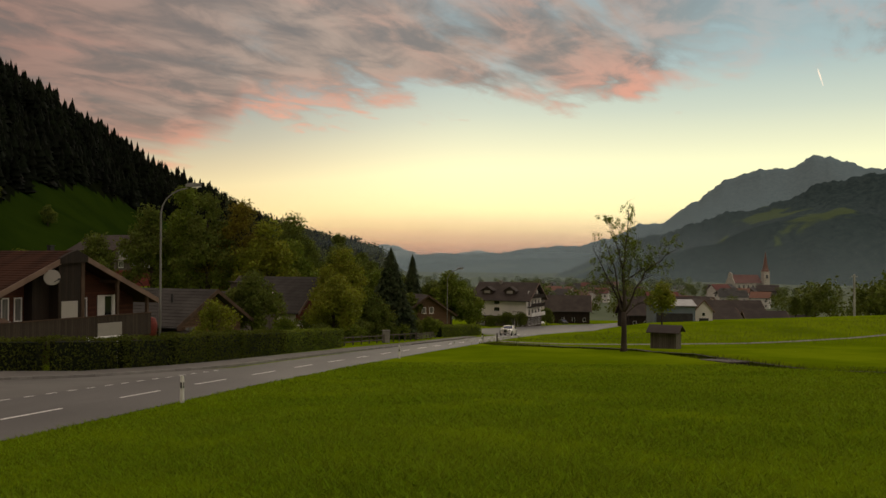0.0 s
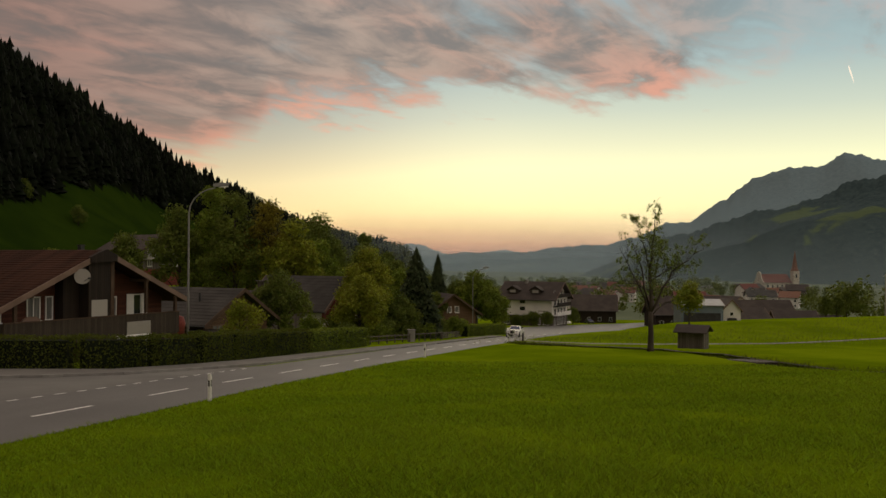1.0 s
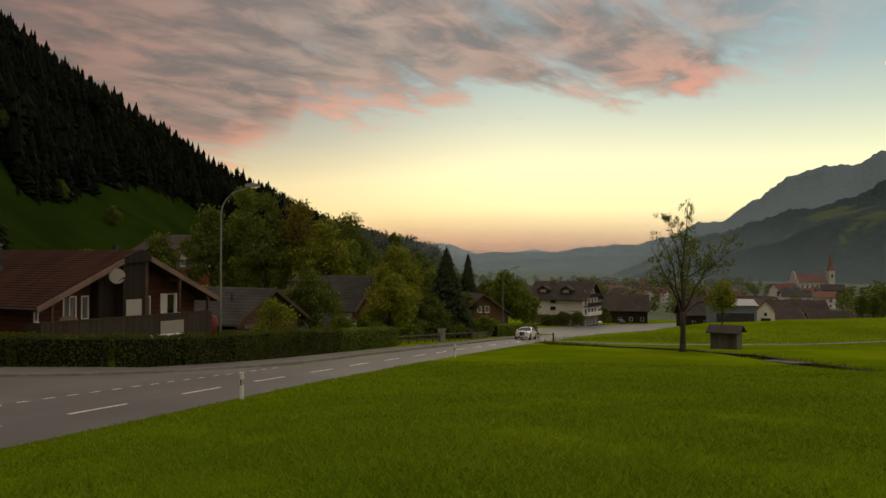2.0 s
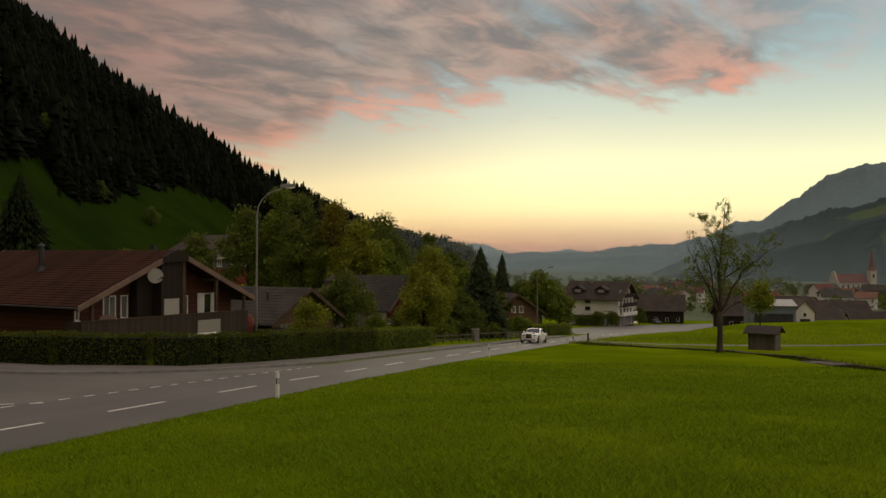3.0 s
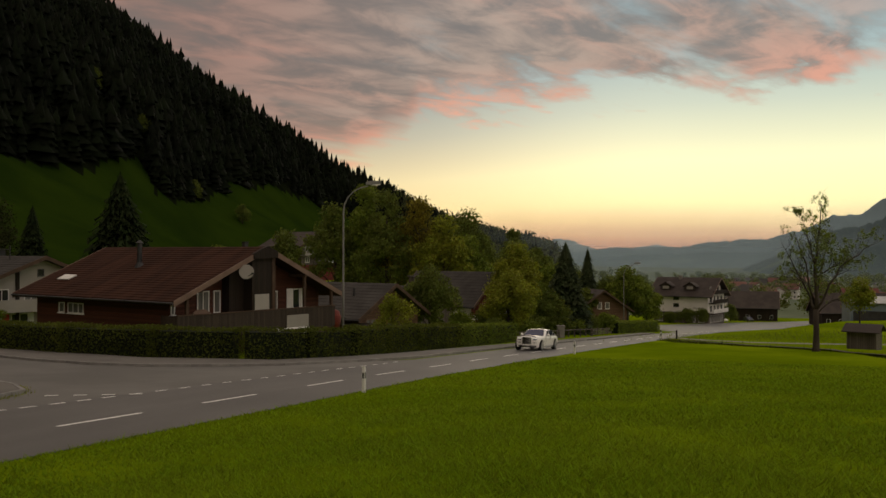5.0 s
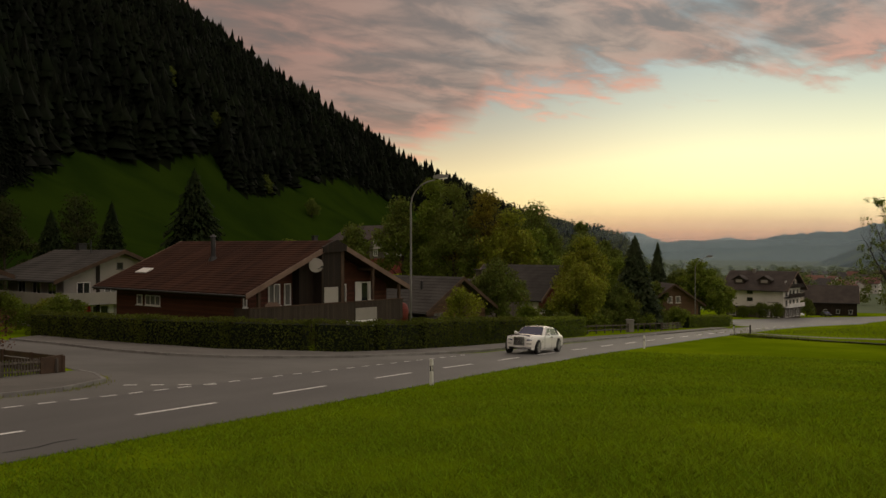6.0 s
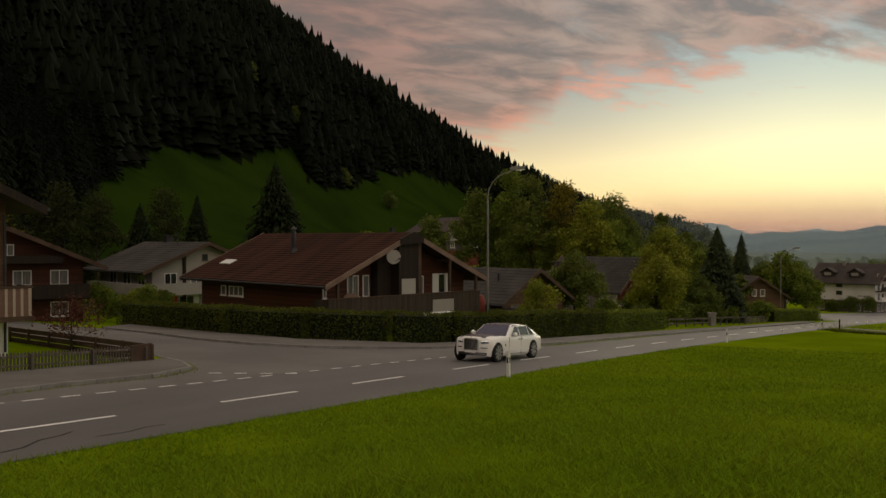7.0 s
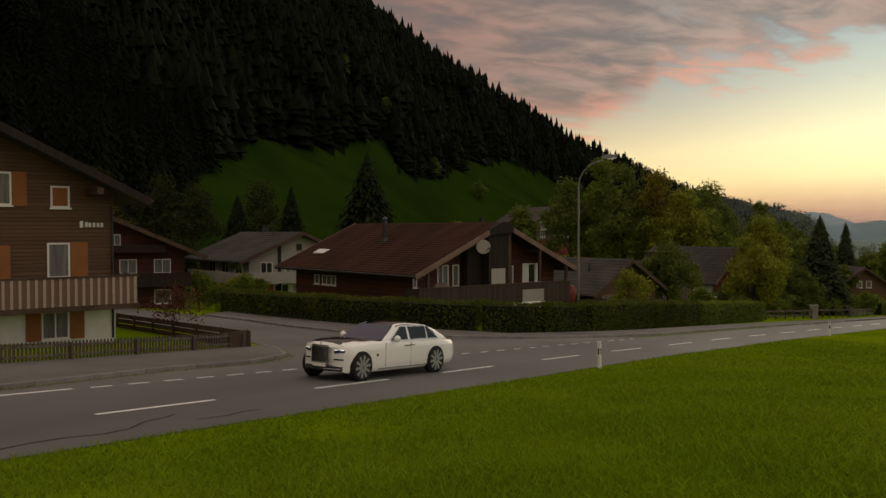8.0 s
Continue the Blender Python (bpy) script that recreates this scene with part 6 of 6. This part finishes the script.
part("footing", Mesh().box(-0.2, -0.1, -0.2, plen + 0.1, 0.1, 0.2), STONE, pf, "low concrete footing", pose(0, 0, 0, 0, -rake, turn))
G0, G1 = (-22.0, 26.6), (-35.5, 32.4)
bf = thing("board_fence", pose(G0[0], G0[1], float(fall(G0[1]))), "dark brown board fence along the side street", "fence")
blen = math.hypot(G1[0] - G0[0], G1[1] - G0[1])
bturn = math.degrees(math.atan2(G1[1] - G0[1], G1[0] - G0[0]))
brake = math.degrees(math.atan2(float(fall(G1[1]) - fall(G0[1])), blen))
for k in range(3):
    part("board", Mesh().box(0, -0.025, 0.0 + 0.25 * k, blen, 0.025, 0.21 + 0.25 * k), BEAM, bf, "", pose(0, 0, 0, 0, -brake, bturn))
for k in range(7):
    s = blen * k / 6
    part("post", Mesh().box(-0.06, 0.03, -0.15, 0.06, 0.12, 0.74), BEAM, bf, "", pose((G1[0] - G0[0]) * k / 6, (G1[1] - G0[1]) * k / 6, float(fall(G0[1] + (G1[1] - G0[1]) * k / 6) - fall(G0[1])), 0, 0, bturn))
part("end_panel", Mesh().box(0, -0.03, -0.08, 1.05, 0.03, 0.78), BEAM, bf, "solid boarded end", pose(-0.05, -0.05, 0, 0, 0, -94))

# ---------------- meadow things ----------------
shed = thing("field_shed", pose(21.2, 82.2, ground_z(21.2, 82.2) - 0.05, 0, 0, -28), "small weathered wooden field shed with pitched roof", "shed")
part("wall", Mesh().box(-1.2, -1.0, -0.3, 1.2, 1.0, 1.72), GREYWOOD, shed, "grey weathered boards")
for s in (-1, 1):
    part("gable", Mesh().prism([(-1.0, 1.723), (1.0, 1.723), (0, 2.16)], s * 1.2 - 0.06 * (s > 0), s * 1.2 + 0.06 * (s < 0), axis="x"), GREYWOOD, shed)
    part("roof_slope", Mesh().prism([(0, 2.22), (s * 1.45, 1.58), (s * 1.45, 1.66), (0, 2.30)], -1.55, 1.55, axis="x"), DARKROOF, shed, "brown boarded roof slope")
for k in range(6):
    part("batten", Mesh().box(-1.2 + 0.464 * k, -1.035, 0, -1.12 + 0.464 * k, -1.003, 1.7), GREYWOOD, shed)
planks = thing("plank_bridge", pose(18.9, 58.6, ground_z(16.4, 58.6) - 0.22, 0, -3.6, -76), "worn plank footbridge over the brook", "footbridge")
for k in range(6):
    part("plank", Mesh().box(-1.9, -0.78 + 0.27 * k, 0.12, 1.9, -0.55 + 0.27 * k, 0.19), GREYWOOD, planks, "", pose(0, 0, 0, 0, 0, 0.6 * (-1) ** k))
for x in (-1.7, 0, 1.7):
    part("beam", Mesh().box(x - 0.12, -0.9, -0.15, x + 0.12, 0.9, 0.12), DARKWOOD, planks)


def path_strip(name, pts, width, mat, label, lift=0.05):
    m = Mesh()
    P = []
    for (ax, ay), (bx, by) in zip(pts, pts[1:]):
        n = max(1, round(math.hypot(bx - ax, by - ay) / 2))
        P += [(ax + (bx - ax) * i / n, ay + (by - ay) * i / n) for i in range(n)]
    P.append(pts[-1])
    for i, (x, y) in enumerate(P):
        a, b = P[max(0, i - 1)], P[min(len(P) - 1, i + 1)]
        d = Vector((b[0] - a[0], b[1] - a[1])).normalized()
        for s in (-1, 1):
            px, py = x - d.y * s * width / 2, y + d.x * s * width / 2
            m.v.append((px, py, ground_z(x, y) + lift))
    for i in range(len(P) - 1):
        m.f.append((2 * i + 2, 2 * i + 3, 2 * i + 1, 2 * i))
    return tagged(part(name, m, mat), label, "path", kind="structure")


path_strip("track", [(6.0, 105), (9.5, 97.5), (13.5, 93.5), (19, 93), (25, 95), (34, 98.5), (48, 108), (64, 119)], 1.1, GRAVEL, "pale gravel farm track through the meadow")
path_strip("brook", [(12, 82.5), (17, 77), (19.8, 72), (20.5, 50), (23, 41), (30, 33), (60, 10)], 0.9, EARTH, "narrow earthy brook bed in the meadow", 0.12)
path_strip("brook_bank", [(5, 95.4), (12.3, 85.4), (17.8, 79.2), (21.4, 72.6), (22.1, 50.6), (24.6, 42.8), (31.3, 35.4), (60, 12.9)], 0.6, EARTH, "bare earthy bank of the brook", 0.05)
pole = thing("power_pole", pose(98.8, 207.7, ground_z(98.8, 207.7)), "grey power pole with a crossarm", "pole")
part("mast", Mesh().tube([(0, 0, -0.5), (0, 0, 10.0)], [0.32, 0.2], 10), STEEL, pole)
part("crossarm", Mesh().box(-0.8, -0.1, 9.4, 0.8, 0.1, 9.55), STEEL, pole)


# ---------------- cars ----------------
def small_car(m, mat, label):
    t = thing("car", m, label, "car")
    body = Mesh().prism([(-2.1, 0.25), (2.1, 0.25), (2.15, 0.7), (1.9, 0.85), (0.9, 0.95), (0.3, 1.42), (-1.3, 1.45), (-1.95, 0.98), (-2.12, 0.8)], -0.84, 0.84)
    part("body", body, mat, t, bevel=0.05)
    part("windscreen", Mesh().prism([(0.98, 0.96), (0.42, 1.36), (0.40, 1.33), (0.94, 0.95)], -0.7, 0.7), CARGLASS, t)
    for s in (-1, 1):
        part("side_window", Mesh().prism([(0.7, 0.98), (0.28, 1.34), (-1.2, 1.36), (-1.6, 1.0)], s * 0.845 - 0.005, s * 0.845 + 0.005), CARGLASS, t)
        for x in (-1.3, 1.3):
            part("wheel", Mesh().tube([(x, s * 0.66, 0.31), (x, s * 0.87, 0.31)], [0.31, 0.31], 16), RUBBER, t)
        part("headlight", Mesh().box(2.05, s * 0.62 - 0.15, 0.62, 2.16, s * 0.62 + 0.15, 0.76), GREYPLASTER, t)
    return t


grey_car = small_car(on_land(30.5, 272, -70), CARWHITE, "white hatchback parked by the guesthouse")
small_car(on_land(38.5, 276, -75), DARKMETAL, "dark car parked by the roadside")
small_car(on_land(69, 300, 35), CARWHITE, "white car on the road far off")
small_car(on_land(74, 303, 35), CARWHITE, "white car on the road far off")
small_car(on_land(-44.6, 57.5, 200), BLUEMETAL, "bluish car parked behind the hedge")
small_car(on_land(-14.5, 101, 60), CARWHITE, "pale car parked behind the garden tree")


def section(x, half, low, belt, tumble=0.0):
    """One cross-section of a car body from sill to shoulder and over."""
    return [(x, half * 0.90, low), (x, half * 0.985, low + 0.10), (x, half, low + 0.32 * (belt - low)), (x, half * 0.995, low + 0.72 * (belt - low)), (x, half * 0.965, belt - 0.05), (x, half * 0.90, belt), (x, half * 0.45, belt + tumble), (x, 0, belt + tumble * 1.15)]


def loft(sections):
    m = Mesh()
    k = len(sections[0])
    for s in sections:
        m.v += s + [(x, -y, z) for x, y, z in reversed(s[:-1])]
    w = 2 * k - 1
    for i in range(len(sections) - 1):
        for j in range(w - 1):
            m.f.append((i * w + j, i * w + j + 1, (i + 1) * w + j + 1, (i + 1) * w + j))
    m.f.append(tuple(range(w - 1, -1, -1)))
    m.f.append(tuple((len(sections) - 1) * w + j for j in range(w)))
    return m


limo = thing("limousine", pose(0, 0, 0), "white luxury limousine with dark plum bonnet and roof", "car")
BODY = [(-2.90, 0.66, 0.44, 0.86, 0.0), (-2.84, 0.82, 0.34, 0.94, 0.01), (-2.55, 0.95, 0.26, 1.02, 0.02), (-1.9, 1.0, 0.24, 1.07, 0.02), (-1.0, 1.01, 0.22, 1.09, 0.02), (0.2, 1.01, 0.22, 1.10, 0.02), (0.72, 1.008, 0.22, 1.105, 0.025), (1.1, 1.005, 0.22, 1.10, 0.045),
        (1.6, 1.0, 0.23, 1.085, 0.085), (2.2, 0.985, 0.24, 1.045, 0.115), (2.55, 0.965, 0.24, 1.01, 0.12), (2.70, 0.92, 0.25, 0.98, 0.11), (2.78, 0.84, 0.27, 0.95, 0.08), (2.81, 0.72, 0.30, 0.92, 0.05)]
body = part("body", loft([section(*b) for b in BODY]), CARWHITE, limo, "pearl white body", smooth=True)
hood = [[(x, y, z + 0.006) for x, y, z in (section(*b)[5], section(*b)[6], section(*b)[7])] for b in BODY[6:12]]
bn = Mesh()
for s in hood:
    s = [(s[0][0], s[0][1] * 0.93, s[0][2] + 0.004)] + s[1:]
    bn.v += s + [(x, -y, z) for x, y, z in reversed(s[:-1])]
for i in range(len(hood) - 1):
    for j in range(4):
        bn.f.append((i * 5 + j, (i + 1) * 5 + j, (i + 1) * 5 + j + 1, i * 5 + j + 1))
part("bonnet", bn, CARDARK, limo, "dark plum bonnet", smooth=True)
CAB = [(-2.35, 0.80, 1.06, 1.10), (-1.75, 0.86, 1.06, 1.43), (-1.2, 0.88, 1.06, 1.565), (-0.4, 0.88, 1.06, 1.62), (0.0, 0.87, 1.06, 1.605), (0.24, 0.86, 1.06, 1.545), (0.90, 0.84, 1.06, 1.12)]
cab = Mesh()
for x, hw, lo, hi in CAB:
    t = (hi - lo) / 0.6
    s = [(x, hw + 0.06, lo), (x, hw + 0.03 - 0.06 * t, lo + (hi - lo) * 0.5), (x, hw - 0.16 * t, lo + (hi - lo) * 0.88), (x, hw * 0.72, hi - 0.012), (x, 0, hi + 0.012)]
    cab.v += s + [(a, -b, c) for a, b, c in reversed(s[:-1])]
for i in range(len(CAB) - 1):
    for j in range(8):
        cab.f.append((i * 9 + j, i * 9 + j + 1, (i + 1) * 9 + j + 1, (i + 1) * 9 + j))
part("cabin", cab, CARWHITE, limo, "white cabin pillars", smooth=True)
rf = Mesh()
for x, hw, lo, hi in CAB[1:6]:
    rf.v += [(x, hw * 0.835, hi - 0.055), (x, hw * 0.6, hi + 0.008), (x, 0, hi + 0.022), (x, -hw * 0.6, hi + 0.008), (x, -hw * 0.835, hi - 0.055)]
for i in range(4):
    for j in range(4):
        rf.f.append((i * 5 + j, (i + 1) * 5 + j, (i + 1) * 5 + j + 1, i * 5 + j + 1))
part("roof", rf, CARDARK, limo, "dark plum roof", smooth=True)
ws = Mesh()
ws.v += [(0.96, -0.80, 1.135), (0.96, 0.80, 1.135), (0.27, 0.64, 1.56), (0.27, -0.64, 1.56), (0.90, -0.80, 1.115), (0.90, 0.80, 1.115), (0.24, 0.64, 1.53), (0.24, -0.64, 1.53)]
ws.f += [(0, 1, 2, 3), (7, 6, 5, 4), (0, 4, 5, 1), (1, 5, 6, 2), (2, 6, 7, 3), (3, 7, 4, 0)]
part("windscreen", ws, CARGLASS, limo, "bluish tinted windscreen")
part("rear_window", Mesh().prism([(-2.26, 1.16), (-1.72, 1.49), (-1.70, 1.46), (-2.2, 1.14)], -0.58, 0.58), CARGLASS, limo)
part("aerial_fin", Mesh().prism([(-1.9, 1.46), (-1.65, 1.5), (-1.8, 1.58), (-1.88, 1.58)], -0.02, 0.02), CARDARK, limo)
for s in (-1, 1):
    for x0, x1, tag in ((0.62, -0.22, 1), (-0.32, -1.18, 0), (-1.24, -1.58, 0)):
        hi0 = 1.14 if tag else 1.52
        pts = [(x0, 1.13), (x0 - (0.52 if tag else 0.0), 1.50 if tag else 1.505), (x1, 1.51 if x1 > -1.3 else 1.34), (x1 + (0.0 if x1 > -1.3 else -0.12), 1.13)]
        g = Mesh()
        for a in (0, 0.012):
            g.v += [(x, s * (0.925 - 0.17 * (z - 1.1) / 0.5 + a), z) for x, z in pts]
        g.f += [(0, 1, 2, 3), (7, 6, 5, 4)] + [(i, (i + 1) % 4, 4 + (i + 1) % 4, 4 + i) for i in range(4)]
        part("side_window", g, SIDEGLASS, limo, "dark side window")
    part("window_trim", Mesh().tube([(0.68, s * 0.955, 1.115), (-1.75, s * 0.955, 1.105)], [0.016, 0.016], 6).tube([(0.66, s * 0.95, 1.12), (0.08, s * 0.80, 1.525), (-1.2, s * 0.80, 1.54), (-1.72, s * 0.945, 1.12)], [0.014] * 4, 6), CHROME, limo, "chrome window surround")
    part("mirror", Mesh().tube([(0.50, s * 0.98, 1.16), (0.54, s * 1.12, 1.18), (0.54, s * 1.19, 1.18)], [0.05, 0.11, 0.07], 8), CARWHITE, limo, smooth=True)
    part("door_handle", Mesh().box(-0.25, s * 1.005 - 0.012, 0.93, 0.05, s * 1.005 + 0.012, 0.965).box(-0.45, s * 1.005 - 0.012, 0.93, -0.32, s * 1.005 + 0.012, 0.965), CHROME, limo, "chrome handle")
    part("door_seam", Mesh().box(-0.29, s * 1.0 - 0.013, 0.30, -0.284, s * 1.0 + 0.0115, 1.06).box(0.92, s * 1.0 - 0.01, 0.35, 0.926, s * 1.0 + 0.0115, 1.06), STONE, limo)
    part("sill_trim", Mesh().box(-1.2, s * 0.99 - 0.02, 0.30, 1.25, s * 0.99 + 0.025, 0.325), CHROME, limo)
    part("headlight", Mesh().box(2.60, s * 0.66 - 0.17, 0.80, 2.815, s * 0.66 + 0.15, 0.92), CARGLASS, limo, "slim rectangular headlight", bevel=0.02)
    part("running_light", Mesh().box(2.80, s * 0.66 - 0.15, 0.885, 2.822, s * 0.66 + 0.13, 0.91), LAMP_ON, limo, "lit running light")
    part("air_slot", Mesh().box(2.65, s * 0.66 - 0.16, 0.60, 2.822, s * 0.66 + 0.12, 0.64), RUBBER, limo)
    part("badge", Mesh().tube([(1.3, s * 1.0, 0.72), (1.3, s * 1.012, 0.72)], [0.05, 0.05], 10), CHROME, limo)
    part("tail_light", Mesh().box(-2.90, s * 0.72 - 0.07, 0.62, -2.84, s * 0.72 + 0.07, 0.85), RED, limo)
gr = part("grille", Mesh().prism([(-0.37, 0.50), (0.37, 0.50), (0.37, 0.98), (0.31, 1.03), (-0.31, 1.03), (-0.37, 0.98)], 2.72, 2.845, axis="x"), CHROME, limo, "tall rectangular chrome grille", bevel=0.012)
for k in range(15):
    part("grille_slat", Mesh().box(2.840, -0.335 + 0.046 * k, 0.54, 2.853, -0.311 + 0.046 * k, 0.97), RUBBER, gr)
part("mascot_base", Mesh().tube([(2.76, 0, 1.03), (2.75, 0, 1.13)], [0.03, 0.015], 6), CHROME, limo)
part("lower_intake", Mesh().box(2.60, -0.76, 0.29, 2.825, 0.76, 0.41), RUBBER, limo, "dark lower air intake")
part("intake_trim", Mesh().tube([(2.83, -0.74, 0.35), (2.83, 0.74, 0.35)], [0.014, 0.014], 6), CHROME, limo)
part("plate", Mesh().box(2.845, -0.28, 0.40, 2.86, 0.28, 0.50), WHITE, limo, "pale number plate")
wheels = []
for x in (1.97, -1.58):
    for s in (-1, 1):
        part("wheel_arch", Mesh().tube([(x, s * 0.90, 0.415), (x, s * 1.008, 0.415)], [0.45, 0.45], 28), RUBBER, limo, "dark wheel arch")
        wheel = thing("wheel", pose(x, s * 0.86, 0.40), "", "")
        wheel.parent = limo
        for key in ("label", "category"):
            if key in wheel:
                del wheel[key]
        part("tyre", Mesh().tube([(0, -0.12, 0), (0, -0.105, 0), (0, 0.105, 0), (0, 0.13, 0)], [0.37, 0.40, 0.40, 0.37], 28), RUBBER, wheel)
        rim = Mesh().tube([(0, s * 0.10, 0), (0, s * 0.138, 0)], [0.325, 0.33], 28)
        part("rim", rim, DARKMETAL, wheel)
        sp = Mesh()
        for k in range(10):
            a = 2 * math.pi * k / 10
            mm = Matrix.Rotation(a, 4, "Y")
            sp.box(-0.032, s * 0.138 - 0.01, 0.04, 0.032, s * 0.138 + 0.014, 0.315, mm)
        part("spokes", sp, ALLOY, wheel, "bright alloy spokes")
        part("hub_cap", Mesh().tube([(0, s * 0.13, 0), (0, s * 0.16, 0)], [0.07, 0.06], 12), CHROME, wheel)
        wheels.append((wheel, x, s))

# the shell is a little narrower and lower than its drawing
for ob in limo.children_recursive:
    if ob.type == "MESH" and ob.parent.name.split(".")[0] != "wheel":
        ob.data.transform(Matrix.Diagonal((1, 0.955, 0.965, 1)))
        if ob.name.startswith(("lower_intake", "intake_trim", "grille", "headlight")):
            bm = bmesh.new()
            bm.from_mesh(ob.data)
            bmesh.ops.subdivide_edges(bm, edges=[e for e in bm.edges if abs(e.verts[0].co.y - e.verts[1].co.y) > 0.2], cuts=7, use_grid_fill=True)
            bm.to_mesh(ob.data)
            bm.free()
        # the nose is bowed in plan
        for v in ob.data.vertices:
            k = min(1.0, max(0.0, (v.co.x - 2.05) / 0.75))
            v.co.x -= 0.40 * k * k * (abs(v.co.y) / 0.95) ** 2.0
            v.co.x -= 0.16 * max(0.0, v.co.x - 2.1)
            v.co.y *= 1 - 0.05 * k

# contrail high in the evening sky
trail = thing("backdrop_contrail", pose(1638, 3748, 799), "short contrail glowing by itself in place of sunlight", "contrail", kind="structure")
part("streak", Mesh().tube([(-13, 0, 40), (-4, 0, 12), (11, 0, -34)], [1.6, 4.0, 1.0], 6), CONTRAIL_GLOW, trail)


# ---------------- grass ----------------
def make_blades():
    """Blades of the nearer meadow, too many to count."""
    rng = np.random.RandomState(2)
    n = 400000
    d = 3.2 + 52 * rng.rand(n) ** 1.7
    a = np.radians(rng.uniform(-34, 62, n))
    x, y = -np.sin(a) * d, np.cos(a) * d
    keep = (x - lane(y) > 2.78) & (y < 80)
    x, y, d = x[keep], y[keep], d[keep]
    n = len(x)
    z = land(x, y)
    h = (0.025 + 0.085 * rng.rand(n) ** 2) * (1 + 0.12 * waves(x, y, 2.5)) + 0.012
    w = 0.006 + 0.00055 * d
    t = rng.rand(n) * 6.28
    lx, ly = rng.randn(n) * 1.1 * h, rng.randn(n) * 1.1 * h
    v = np.stack([np.stack([x - np.cos(t) * w, y - np.sin(t) * w, z - 0.01], -1), np.stack([x + np.cos(t) * w, y + np.sin(t) * w, z - 0.01], -1), np.stack([x + lx, y + ly, z + h], -1)], 1).reshape(-1, 3)
    ob = new("grass", from_arrays("grass", v, np.arange(n * 3).reshape(-1, 3), BLADES))
    tagged(ob, "dense short green grass blades of the meadow", "grass", kind="stuff")


make_blades()


# ---------------- what moves ----------------
def motions():
    """The limousine drives up the road towards the camera at a steady pace; its wheels roll."""
    rows = []
    speed = 14.6
    roll = [[] for _ in wheels]
    n = 80
    for i in range(n + 1):
        t = 8.0 * i / n
        y = 22.6 + speed * (8.0 - t)
        a, b = y - 1.8, y + 1.8
        xa, xb = float(lane(a)) - 1.1, float(lane(b)) - 1.1
        za, zb = float(fall(a)) + 0.038, float(fall(b)) + 0.038
        d = Vector((xa - xb, a - b, za - zb))
        turn = math.degrees(math.atan2(d.y, d.x))
        pitch = -math.degrees(math.atan2(d.z, math.hypot(d.x, d.y)))
        rows.append((t, pose((xa + xb) / 2, y, (za + zb) / 2, 0, pitch, turn)))
    walk(limo, rows)
    for wheel, x, s in wheels:
        walk(wheel, [(8.0 * i / 240, pose(x, s * 0.86, 0.40, 0, math.degrees(speed * 8.0 * i / 240 / 0.40) % 360, 0)) for i in range(241)])


motions()
